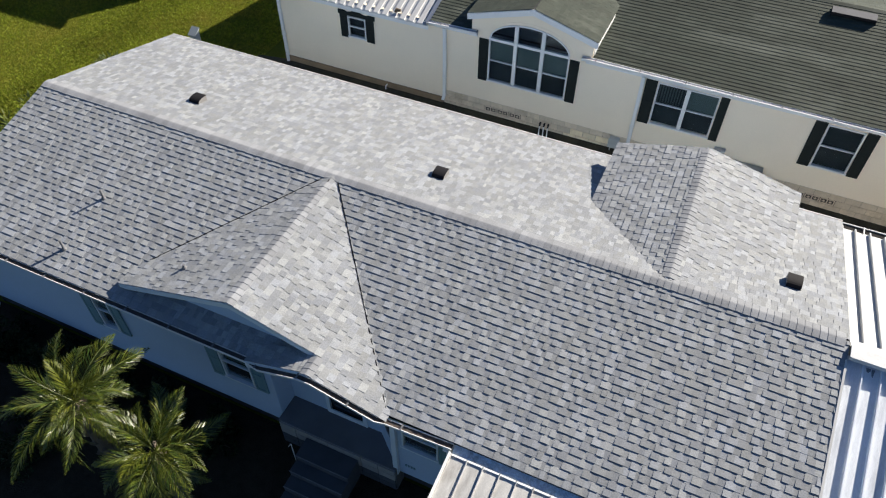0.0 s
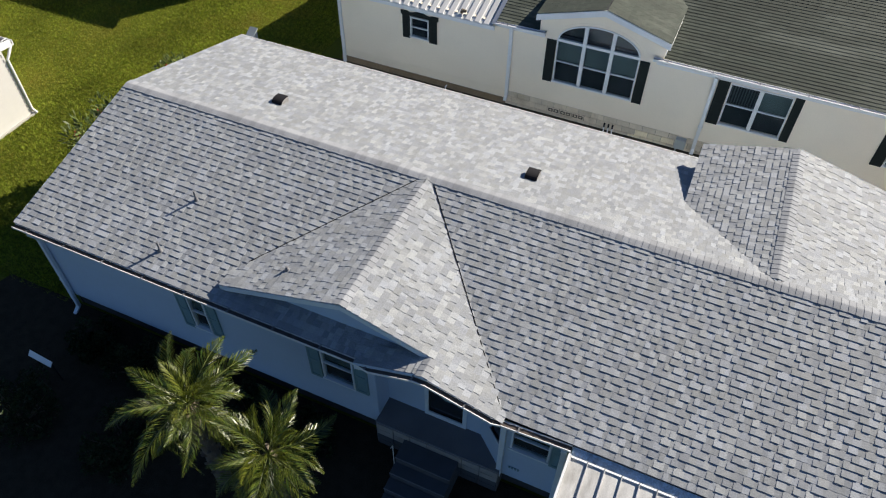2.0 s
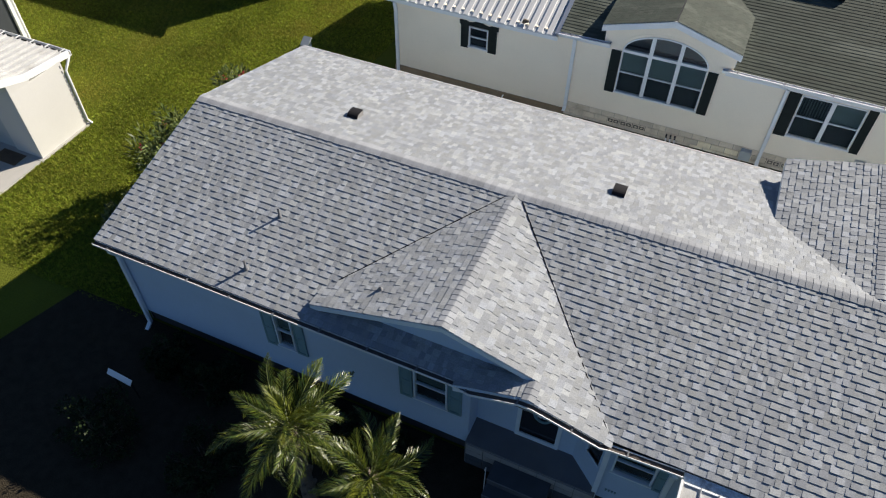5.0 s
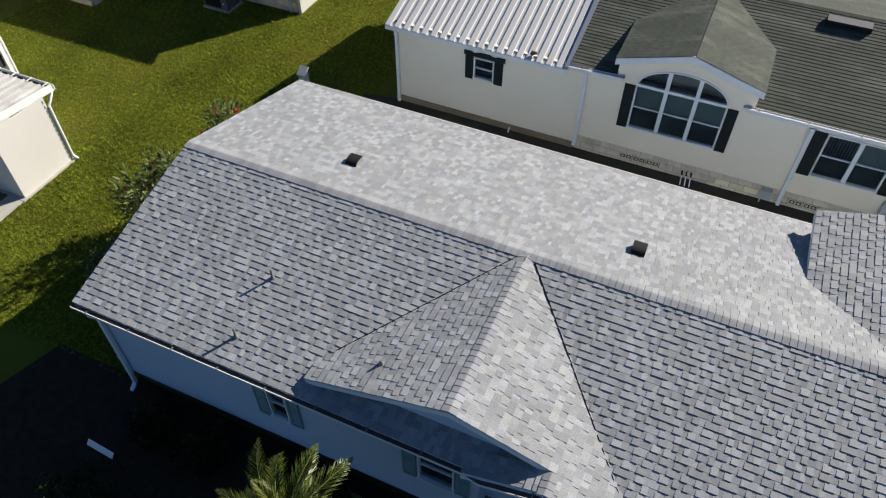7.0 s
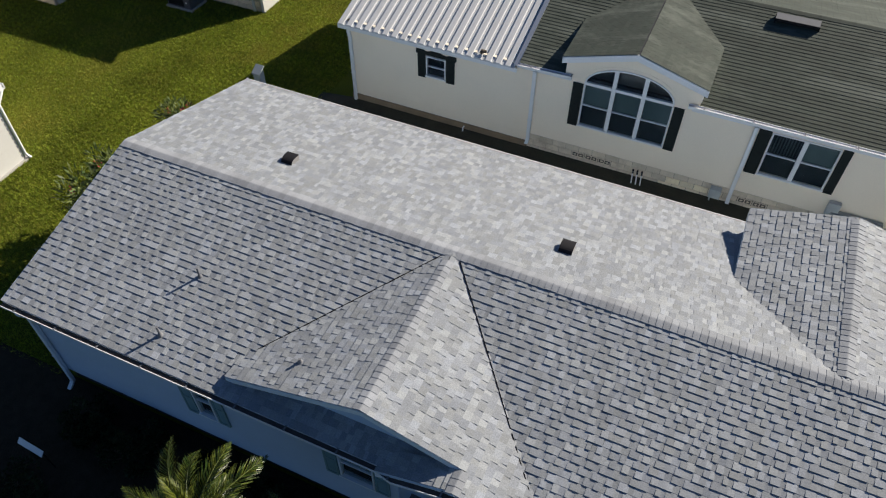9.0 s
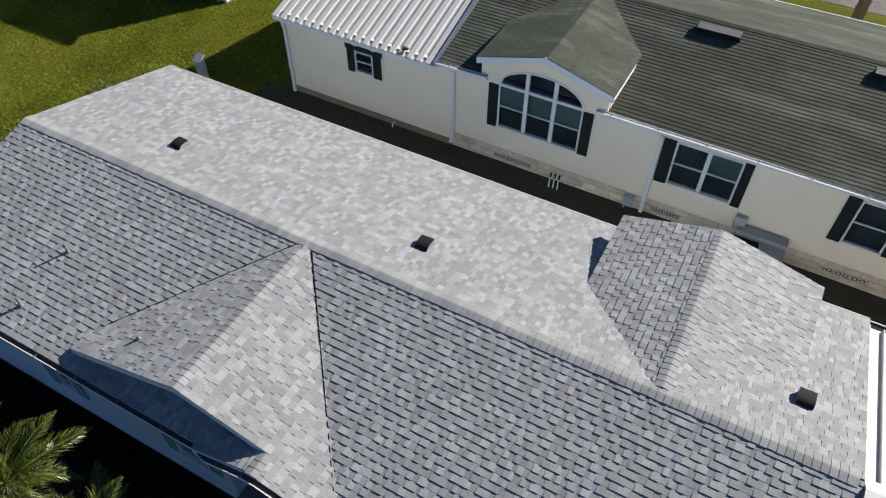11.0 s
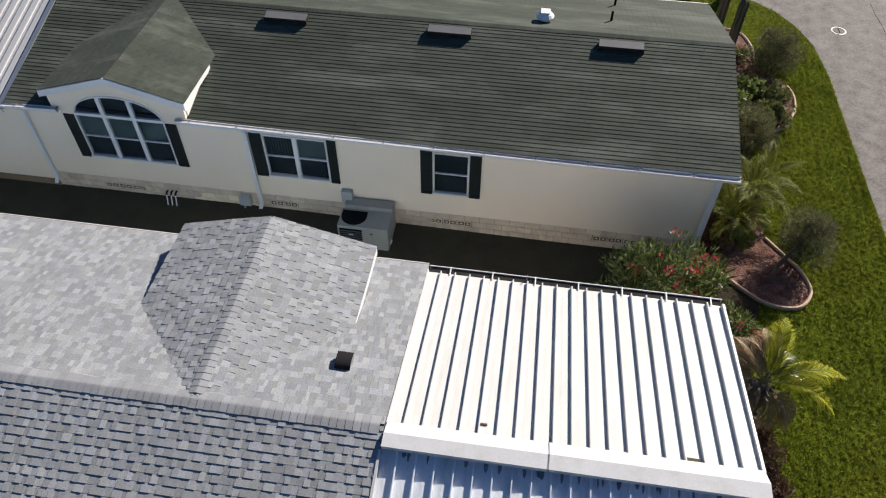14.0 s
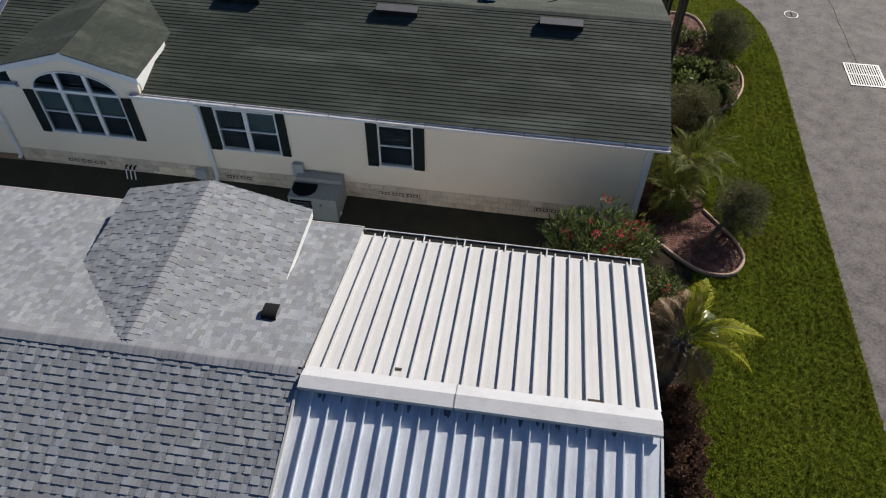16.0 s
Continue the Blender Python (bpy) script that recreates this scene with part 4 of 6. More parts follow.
sec = [(yw + (ye - yw) * f, zw + (ze - zw) * f) for (yw, zw), (ye, ze) in zip(capw[:4], cape[:4])]
bead = Geo()
for (ya, za), (yb, zb) in zip(sec, sec[1:]):
    bead.hexa([(6.10, ya, za), (6.122, ya, za), (6.118, yb - 0.004, zb), (6.104, yb - 0.004, zb), (6.10, ya, za + 0.009), (6.122, ya, za + 0.009), (6.118, yb - 0.008, zb + 0.009), (6.104, yb - 0.008, zb + 0.009)])
part("sealant", bead, SEALANT, carport, "dark bead of sealant on the seam")
srand = random.Random(91)
for i in range(20):
    f = i / 20
    lift = 1.035 - 0.20 * f
    y_cap = 9.13 + 0.12 * f + 0.03
    for _ in range(srand.choice((0, 0, 1, 1, 2))):
        xa = 3.445 + i * 0.302 + srand.uniform(0.05, 0.20)
        w, d = srand.uniform(0.03, 0.09), srand.uniform(0.06, 0.16)
        pts = [(xa, y_cap), (xa + w, y_cap), (xa + w * srand.uniform(0.7, 1.1), y_cap - d * 0.5), (xa + w * 0.6, y_cap - d), (xa + w * 0.2, y_cap - d * srand.uniform(0.5, 0.9))]
        part("sealant", Geo().slab([(x, yy, 2.91 + (yy - 5.30) / 3.98 * lift) for x, yy in pts], 0.008), SEALANT, carport)
part("end_trim", Geo().hexa([(CX0 - 0.04, CBY, CBZ), (CX0 + 0.0, CBY, CBZ), (CX0 + 0.0, 9.62, 3.86), (CX0 - 0.04, 9.62, 3.86), (CX0 - 0.04, CBY, CBZ + 0.095), (CX0 + 0.0, CBY, CBZ + 0.095), (CX0 + 0.0, 9.62, 3.955), (CX0 - 0.04, 9.62, 3.955)]), PAN_METAL, carport)
part("end_trim", Geo().hexa([(CX0 - 0.04, CFY, CFZ), (CX0 - 0.0, CFY, CFZ), (CX0 - 0.0, 9.12, 3.86), (CX0 - 0.04, 9.12, 3.86), (CX0 - 0.04, CFY, CFZ + 0.13), (CX0 - 0.0, CFY, CFZ + 0.13), (CX0 - 0.0, 9.12, 4.0), (CX0 - 0.04, 9.12, 4.0)]), PAN_METAL, carport)
for y0, z0, y1, z1 in ((CBY, CBZ, 9.78, 3.64), (CFY, CFZ, 9.27, 3.68)):
    part("end_trim", Geo().hexa([(CX1 - 0.025, y0, z0 - 0.12), (CX1 + 0.02, y0, z0 - 0.12), (CX1 + 0.02, y1, z1 - 0.1), (CX1 - 0.025, y1, z1 - 0.1), (CX1 - 0.025, y0, z0 + 0.085), (CX1 + 0.02, y0, z0 + 0.085), (CX1 + 0.02, y1, z1 + 0.075), (CX1 - 0.025, y1, z1 + 0.075)]), WHITE_TRIM, carport)
# rear gutter of the carport: its trough opens towards +y
rg = Geo().profile([(CBY - 0.03, CBZ - 0.12), (CBY + 0.17, CBZ - 0.12), (CBY + 0.17, CBZ + 0.03), (CBY + 0.155, CBZ + 0.03), (CBY + 0.155, CBZ - 0.105), (CBY - 0.015, CBZ - 0.105), (CBY - 0.015, CBZ - 0.03), (CBY - 0.03, CBZ - 0.03)], CX0, CX1)
rgo = part("gutter", rg, WHITE_TRIM, carport)
# Near-black sheet paints the shade down in the trough.
part("gutter_dirt_shade", Geo().quad((CX0 + 0.02, CBY - 0.012, CBZ - 0.035), (CX1 - 0.02, CBY - 0.012, CBZ - 0.035), (CX1 - 0.02, CBY + 0.153, CBZ + 0.005), (CX0 + 0.02, CBY + 0.153, CBZ + 0.005)), GUTTER_SHADE, rgo)
for i in range(7):
    x = CX0 + 0.45 + i * 0.89
    part("hanger", Geo().box(x - 0.013, x + 0.013, CBY - 0.03, CBY + 0.17, CBZ + 0.032, CBZ + 0.042), WHITE_TRIM, rgo)
part("rod", Geo().tube([(5.55, CBY + 0.1, CBZ), (5.55, CBY + 0.1, CBZ + 0.15)], 0.010, 6), GALV, carport, "thin metal rod")
for x in (3.6, 6.5, 9.4):
    for y in (5.6, 13.5):
        part("post", Geo().box(x - 0.04, x + 0.04, y - 0.04, y + 0.04, 0, 2.86), WHITE_TRIM, carport, "", 0.006)
part("beam", Geo().box(CX0 + 0.05, CX1 - 0.05, 13.46, 13.54, 2.80, 2.88).box(CX0 + 0.05, CX1 - 0.05, 5.56, 5.64, 2.80, 2.88), WHITE_TRIM, carport)
# Unseen white wall, added to bounce sun onto the neighbour's wall.
part("bounce_wall", Geo().box(CX0 + 0.05, CX1 - 0.1, 13.42, 13.455, 0.0, 2.80), WHITE_TRIM, carport)
single("carport_floor", flat([(3.55, 1.0), (9.4, 1.0), (9.4, 13.6), (3.55, 13.6)], 0.03), CONCRETE, "concrete carport floor", "floor", kind="structure")
for x, y, z, s in ((5.04, 9.92, 3.752, 0.03), (8.42, 9.84, 3.66, 0.065)):
    single("debris", Geo().box(x - s * 2, x + s * 2, y - s * 0.5, y + s * 0.5, z - 0.01, z + 0.03), STEM, "bit of dark debris lying on the metal roof", "debris")

# ---- front awning under the eave ----
awning = thing("awning", (0.6, 4.0, 0), "worn white metal awning below the front eave", "awning")
pans(awning, -2.18, 3.44, 2.4, 2.62, 5.22, 2.93, PAN_WORN, rib=0.035, rib_w=0.02)
part("end_trim", Geo().hexa([(-2.22, 2.4, 2.56), (-2.18, 2.4, 2.56), (-2.18, 5.22, 2.87), (-2.22, 5.22, 2.87), (-2.22, 2.4, 2.70), (-2.18, 2.4, 2.70), (-2.18, 5.22, 3.01), (-2.22, 5.22, 3.01)]), WHITE_TRIM, awning)
part("hanger_rail", Geo().box(-2.2, 3.44, 5.19, 5.225, 2.88, 2.955), WHITE_TRIM, awning)
part("wall_flashing", Geo().hexa([(-2.18, 5.225, 2.88), (3.44, 5.225, 2.88), (3.44, 5.40, 2.88), (-2.18, 5.40, 2.88), (-2.18, 5.225, 2.90), (3.44, 5.225, 2.90), (3.44, 5.40, 2.95), (-2.18, 5.40, 2.95)]), FLASH_BLUE, awning, "weathered flashing with the blue of its shade in the colour")
for x in (-2.1, 0.6, 3.3):
    part("post", Geo().box(x - 0.035, x + 0.035, 2.5, 2.57, 0, 2.62), WHITE_TRIM, awning)

# ---- the neighbour's house ----
nb = thing("neighbour_house", (1.0, 21.6, 0), "cream single-storey house with an old green-grey shingle roof", "house")
NY, NRY, NRZ, NE_Z, NEY = 17.67, 21.65, 4.10, 3.04, 17.65
NS = (NRZ - NE_Z) / (NRY - NEY)
nz = lambda y: NRZ - NS * abs(NRY - y)
ny = lambda z: NRY - (NRZ - z) / NS
NX0, NXM, NX1 = -13.95, -8.42, 9.98
NBY = 2 * NRY - NY
NG, NGZ, NGL, NGR = -5.20, 4.17, -7.15, -3.29      # small front gable
ngs = (NGZ - 3.60) / 1.93
ngz = lambda x: NGZ - ngs * abs(x - NG)
HOLES = [(-11.30, -10.66, 1.78, 2.48), (-1.46, 0.22, 1.46, 2.84), (2.96, 3.88, 1.45, 2.82)]
AX0, AX1, AZ0, AZS, AZT = -6.48, -4.02, 1.48, 2.90, 3.56


def nb_front(z):
    holes = [(a, b) for a, b, c, d in HOLES if c < z < d]
    if AZ0 < z < AZS:
        holes.append((AX0, AX1))
    elif AZS <= z < AZT:
        h = (AX1 - AX0) / 2 * math.sqrt(max(0, 1 - ((z - AZS) / (AZT - AZS)) ** 2))
        holes.append(((AX0 + AX1) / 2 - h, (AX0 + AX1) / 2 + h))
    if z > 2.98:
        half = (NGZ - 0.1 - z) / ngs
        return cut(max(NGL + 0.1, NG - half), min(NGR - 0.1, NG + half), holes) if half > 0 else []
    lo = NX0
    return cut(lo, NX1, holes)


boards(nb, CREAM_SIDING, lambda u, w, z: (u, NY - w, z), nb_front, 0.70, NGZ - 0.12, lap=0.10, label="cream lapped siding")
nb_gable = lambda z: [(NY, NBY)] if z < 2.98 else [(NRY - (NRZ - 0.12 - z) / NS, NRY + (NRZ - 0.12 - z) / NS)] if z < NRZ - 0.13 else []
for x, s in ((NX0, -1), (NX1, 1)):
    boards(nb, CREAM_SIDING, lambda u, w, z: (x + s * w, u, z), nb_gable, 0.70, NRZ - 0.14, lap=0.10)
boards(nb, CREAM_SIDING, lambda u, w, z: (u, NBY + w, z), lambda z: [(NX0, NX1)], 0.0, 2.97, lap=0.20)
part("wall_base", Geo().box(NX0, -7.95, NY - 0.012, NY + 0.12, 0.40, 0.70), CREAM_SIDING, nb)
part("footing", Geo().box(NX0 - 0.03, -7.95, NY - 0.05, NY + 0.1, 0, 0.40), FOOTING, nb, "stained concrete footing")
block_skirt(nb, -7.93, 10.0, NY, 0.09, 3, rng, vents=((-6.4, -5.2), (-1.75, -0.9), (3.0, 4.2), (7.2, 8.4)), pale=(-3.75, -2.55))
part("interior_floor", Geo().box(NX0 + 0.15, NX1 - 0.15, NY + 0.6, NBY - 0.2, 0.60, 0.64), ROOM, nb)
# Unseen panel, added to keep the arched lights dark.
part("dark_backing", Geo().box(AX0 - 0.1, AX1 + 0.1, NY + 0.10, NY + 0.13, 2.93, 3.7), SCREEN, nb)
# Unseen dim wall, added to close the room behind the windows.
part("room_back", Geo().box(NX0 + 0.15, NX1 - 0.15, NY + 1.6, NY + 1.65, 0.64, 2.95), ROOM, nb)
for a, b in ((NX0, NX0 + 0.09), (NX1 - 0.09, NX1)):
    part("corner_trim", Geo().box(a, b, NY - 0.025, NY + 0.0, 0.66, 2.96), WHITE_TRIM, nb)

# windows with dark shutters
window(nb, -11.30, -10.66, 1.78, 2.48, NY - 0.012, blind=SCREEN)
shutter(nb, -11.57, -11.32, 1.72, 2.54, NY - 0.012, SHUTTER_DARK)
shutter(nb, -10.64, -10.37, 1.72, 2.54, NY - 0.012, SHUTTER_DARK)
hd = Geo()
top = [(-11.62, 2.66), (-11.40, 2.66), (-11.30, 2.62), (-11.20, 2.64), (-11.05, 2.70), (-10.88, 2.70), (-10.74, 2.64), (-10.64, 2.62), (-10.54, 2.66), (-10.32, 2.66)]
pts = [(-11.62, 2.52)] + top + [(-10.32, 2.52)]
hd.add([(x, NY - 0.045, z) for x, z in pts] + [(x, NY - 0.012, z) for x, z in pts], [tuple(range(12)), tuple(range(23, 11, -1))] + [(i, (i + 1) % 12, (i + 1) % 12 + 12, i + 12) for i in range(12)])
part("window_header", hd, SHUTTER_DARK, nb, "dark scalloped window header")
window(nb, -1.46, 0.22, 1.46, 2.84, NY - 0.012, cols=2, slats=True)
shutter(nb, -1.80, -1.48, 1.42, 2.86, NY - 0.012, SHUTTER_DARK)
shutter(nb, 0.24, 0.47, 1.42, 2.86, NY - 0.012, SHUTTER_DARK)
window(nb, 2.96, 3.88, 1.45, 2.82, NY - 0.012, blind=SCREEN)
shutter(nb, 2.64, 2.94, 1.41, 2.87, NY - 0.012, SHUTTER_DARK)
shutter(nb, 3.90, 4.19, 1.41, 2.87, NY - 0.012, SHUTTER_DARK)
window(nb, AX0, AX1, AZ0, AZS, NY - 0.012, cols=3)
shutter(nb, -6.79, -6.50, 1.44, 2.86, NY - 0.012, SHUTTER_DARK)
shutter(nb, -4.00, -3.72, 1.44, 2.86, NY - 0.012, SHUTTER_DARK)
# arched head: outer band, two mullions, three lights
ag = Geo()
R, H, MXC = (AX1 - AX0) / 2, AZT - AZS, (AX0 + AX1) / 2
y = NY - 0.012
N = 28
arc = lambda k, d: (MXC - (R - d) * math.cos(math.pi * k / N), AZS + (H - d) * math.sin(math.pi * k / N))
for k in range(N):
    (xa, za), (xb, zb), (xc, zc), (xd, zd) = arc(k, 0), arc(k + 1, 0), arc(k + 1, 0.04), arc(k, 0.04)
    ag.hexa([(xa, y - 0.03, za), (xb, y - 0.03, zb), (xc, y - 0.03, zc), (xd, y - 0.03, zd), (xa, y + 0.06, za), (xb, y + 0.06, zb), (xc, y + 0.06, zc), (xd, y + 0.06, zd)])
step = (AX1 - AX0) / 3
for i in (1, 2):
    xm = AX0 + i * step
    zt = AZS + H * math.sqrt(1 - ((xm - MXC) / R) ** 2) - 0.03
    ag.box(xm - 0.055, xm + 0.055, y - 0.026, y + 0.06, AZS, zt)
ag.box(AX0, AX1, y - 0.028, y + 0.06, AZS, AZS + 0.05)
sur = Geo()
for k in range(N + 1):
    (xa, za), (xb, zb) = arc(k, -0.09), arc(k, 0.0)
    sur.v += [(xa, y - 0.001, za), (xb, y - 0.001, zb), (xb, y + 0.1, zb), (xa, y + 0.1, za)]
    if k:
        o = (k - 1) * 4
        sur.f += [(o + i, o + (i + 1) % 4, o + 4 + (i + 1) % 4, o + 4 + i) for i in range(4)]
sur.f += [(3, 2, 1, 0), tuple(N * 4 + i for i in range(4))]
part("arch_surround", sur, CREAM_SIDING, nb)
arch = part("arched_window", ag, WHITE_TRIM, nb, "white arched window head of three lights")
for i in range(3):
    a, b = AX0 + i * step + 0.05, AX0 + (i + 1) * step - 0.05
    xs = [a + (b - a) * k / 10 for k in range(11)]
    zt = [AZS + 0.05 + max(0.0, (H - 0.10) * math.sqrt(max(0, 1 - ((x - MXC) / (R - 0.05)) ** 2))) for x in xs]
    pts = [(a, AZS + 0.05)] + list(zip(xs, zt)) + [(b, AZS + 0.05)]
    n = len(pts)
    pg = Geo().add([(x, y + 0.02, z) for x, z in pts] + [(x, y + 0.026, z) for x, z in pts], [tuple(range(n)), tuple(range(2 * n - 1, n - 1, -1))] + [(k, (k + 1) % n, (k + 1) % n + n, k + n) for k in range(n)])
    pane = part("pane", pg, GLASS, arch)
    pane.visible_shadow = False

# roof planes
E1 = 10.34
part("roof_deck", Geo().slab([(NXM, NEY + 0.06, NE_Z + 0.006), (E1, NEY + 0.06, NE_Z + 0.006), (E1, NRY, NRZ - 0.01), (NXM, NRY, NRZ - 0.01)], 0.1), DECK, nb)
part("roof_deck", Geo().slab([(-14.2, NRY, NRZ - 0.01), (E1, NRY, NRZ - 0.01), (E1, 25.65, NE_Z - 0.01), (-14.2, 25.65, NE_Z - 0.01)], 0.1), DECK, nb)
part("drip_edge", Geo().box(-14.2, E1, 25.64, 25.69, NE_Z - 0.14, NE_Z + 0.012), WHITE_TRIM, nb)
for xe in (NGL, NGR):
    yb = ny(ngz(xe))
    part("gable_deck", Geo().slab([(NG, 17.61, NGZ - 0.01), (NG, NRY - 0.05, NGZ - 0.01), (xe, yb, ngz(xe) - 0.01), (xe, 17.61, ngz(xe) - 0.01)], 0.06), DECK, nb)
    part("gable_fascia", Geo().box(xe - 0.015, xe + 0.015, 17.60, yb - 0.45, ngz(xe) - 0.15, ngz(xe) + 0.004), WHITE_TRIM, nb)
    s = 1 if xe < NG else -1
    part("gable_side_wall", Geo().box(xe + s * 0.12 - 0.04, xe + s * 0.12 + 0.04, NY + 0.1, yb, 2.95, ngz(xe) - 0.05), WHITE_TRIM, nb)
rake(nb, NGL - 0.02, ngz(NGL), NG, NGZ, 17.605, 0.19, 0.045, WHITE_TRIM)
rake(nb, NG, NGZ, NGR + 0.02, ngz(NGR), 17.605, 0.19, 0.045, WHITE_TRIM)
part("fascia", Geo().box(NXM, -6.86, NEY - 0.012, NEY + 0.01, NE_Z - 0.17, NE_Z - 0.02), WHITE_TRIM, nb)
part("fascia", Geo().box(-3.55, E1, NEY - 0.012, NEY + 0.01, NE_Z - 0.17, NE_Z - 0.02), WHITE_TRIM, nb)
gutter(nb, [(NXM + 0.02, NEY - 0.014, NE_Z + 0.0), (-6.84, NEY - 0.014, NE_Z + 0.04)], WHITE_TRIM, hangers=1.15, width=0.135, strap=PIPE_GREY, inside=GUTTER_PALE)
gutter(nb, [(-3.66, NEY - 0.014, NE_Z + 0.05), (E1, NEY - 0.014, NE_Z - 0.05)], WHITE_TRIM, hangers=1.25, width=0.135, strap=PIPE_GREY, inside=GUTTER_PALE)
part("rake_trim", Geo().hexa([(E1 - 0.03, NEY, NE_Z - 0.22), (E1 - 0.004, NEY, NE_Z - 0.22), (E1 - 0.004, NRY, NRZ - 0.22), (E1 - 0.03, NRY, NRZ - 0.22), (E1 - 0.03, NEY, NE_Z - 0.11), (E1 - 0.004, NEY, NE_Z - 0.11), (E1 - 0.004, NRY, NRZ - 0.115), (E1 - 0.03, NRY, NRZ - 0.115)]), WHITE_TRIM, nb)
for x, zl in ((-7.90, 0.42), (-1.88, 0.30), (9.86, 0.25)):
    downspout(nb, x, 17.585, NY - 0.01, NE_Z - 0.12, zl, WHITE_TRIM, 0.12)
downspout(nb, NX0 + 0.09, 17.56, NY - 0.01, 2.76, 0.10, WHITE_TRIM, 0.06)

# metal roof over the west room
mroom = part("metal_roof", Geo().box(-14.2, NXM, 17.52, 17.56, 2.77, 2.900), WHITE_TRIM, nb, "white ribbed metal roof section")
pitch = 0.30
count = round((NXM - 0.02 + 14.18) / pitch)
pg = Geo()
sec = [(0, 0), (0.004, 0.026), (0.02, 0.034), (0.172, 0.034), (0.188, 0.026), (0.192, 0), (0.30, 0), (0.30, -0.02), (0, -0.02)]
pg.add([(x, 0, z) for x, z in sec] + [(x, NRY - 17.49, z + NRZ - 2.92) for x, z in sec], [tuple(range(9)), tuple(range(17, 8, -1))] + [(i, (i + 1) % 9, (i + 1) % 9 + 9, i + 9) for i in range(9)])
pm = pg.mesh("roof_panel")
for i in range(count):
    ob = part("roof_panel", pm, PAN_METAL, mroom)
    ob.location = (-14.18 + i * pitch, 17.49, 2.92)
part("edge_flashing", Geo().hexa([(NXM - 0.10, 17.54, 2.97), (NXM + 0.03, 17.54, 2.97), (NXM + 0.03, NRY, NRZ + 0.05), (NXM - 0.10, NRY, NRZ + 0.05), (NXM - 0.10, 17.54, 3.01), (NXM + 0.03, 17.54, 3.01), (NXM + 0.03, NRY, NRZ + 0.09), (NXM - 0.10, NRY, NRZ + 0.09)]), GALV, nb, "metal flashing beside the shingles")
single("debris", Geo().tube([(-9.55, 17.62, 3.03), (-9.52, 17.66, 3.10), (-9.40, 17.68, 3.09)], [0.05, 0.07, 0.04], 7), STEM, "clump of dry leaves caught on the metal roof", "debris")


def slot_vent(x):
    """A long low vent hood near the neighbour's ridge, open down the slope."""
    t = thing("slot_vent", (x, 20.95, nz(20.95)), "long low dark metal vent hood on the old shingles", "roof vent", "vents on the neighbour roof")
    w, y0, y1 = 0.58, 21.04, 21.30
    z0, z1 = nz(y0), nz(y1)
    part("hood", Geo().hexa([(x - w, y0, z0 + 0.145), (x + w, y0, z0 + 0.145), (x + w, y1, z1 + 0.12), (x - w, y1, z1 + 0.12), (x - w, y0, z0 + 0.160), (x + w, y0, z0 + 0.160), (x + w, y1, z1 + 0.138), (x - w, y1, z1 + 0.138)]), VENT_TOP, t, "paler grey top")
    part("lip", Geo().box(x - w, x + w, y0 - 0.01, y0 + 0.005, z0 + 0.075, z0 + 0.160), VENT, t)
    for s in (-1, 1):
        part("cheek", Geo().hexa([(x + s * w - 0.01, y0, z0), (x + s * w + 0.01, y0, z0), (x + s * w + 0.01, y1, z1), (x + s * w - 0.01, y1, z1), (x + s * w - 0.01, y0, z0 + 0.145), (x + s * w + 0.01, y0, z0 + 0.145), (x + s * w + 0.01, y1, z1 + 0.12), (x + s * w - 0.01, y1, z1 + 0.12)]), VENT, t)
    part("back_plate", Geo().box(x - w, x + w, y1 - 0.02, y1, z1, z1 + 0.12), VENT, t)
    part("throat", Geo().box(x - w + 0.03, x + w - 0.03, y0 + 0.06, y0 + 0.08, z0, z0 + 0.13), BLACK, t)


for x in (-1.66, 2.86, 7.40):
    slot_vent(x)
hood = thing("exhaust_hood", (5.35, 22.35, nz(22.35)), "white domed exhaust hood behind the ridge", "roof vent")
zz = nz(22.35)
part("neck", Geo().tube([(5.35, 22.35, zz - 0.05), (5.35, 22.35, zz + 0.14)], 0.13, 14), WHITE_TRIM, hood)
part("cap", Geo().tube([(5.35, 22.35, zz + 0.12), (5.35, 22.35, zz + 0.17), (5.35, 22.35, zz + 0.25), (5.35, 22.35, zz + 0.29)], [0.24, 0.25, 0.18, 0.10], 16), WHITE_TRIM, hood)
part("top_cap", Geo().box(5.22, 5.48, 22.22, 22.48, zz + 0.285, zz + 0.315), WHITE_TRIM, hood)
for x, yy in ((7.2, 22.9), (7.4, 24.6)):
    t = thing("vent_pipe", (x, yy, nz(yy)), "black vent pipe on the far slope", "vent pipe", "pipes on the neighbour roof")
    part("pipe", Geo().tube([(x, yy, nz(yy) - 0.05), (x, yy, nz(yy) + 0.3)], 0.035, 8), BLACK, t)

# ---- equipment along the neighbour's wall ----
ac = thing("air_conditioner", (1.2, 16.9, 0), "grey-green packaged air conditioner on the ground by the wall", "air conditioner")
part("cabinet", Geo().box(0.56, 1.92, 16.63, 17.30, 0.06, 0.88), AC_METAL, ac, "", 0.02)
part("base", Geo().box(0.50, 1.98, 16.57, 17.40, 0.0, 0.06), CONCRETE, ac)
part("duct_cover", Geo().box(0.62, 1.92, 17.30, 17.62, 0.06, 1.00), AC_METAL, ac, "", 0.02)
fan = Geo()
ring = [(0.60, 17.22), (0.60, 17.04)] + [(0.94 - 0.34 * math.cos(math.pi * k / 12), 17.02 - 0.32 * math.sin(math.pi * k / 12)) for k in range(13)] + [(1.28, 17.04), (1.27, 17.22)]
fan.slab([(x, yy, 0.890) for x, yy in ring], 0.014)
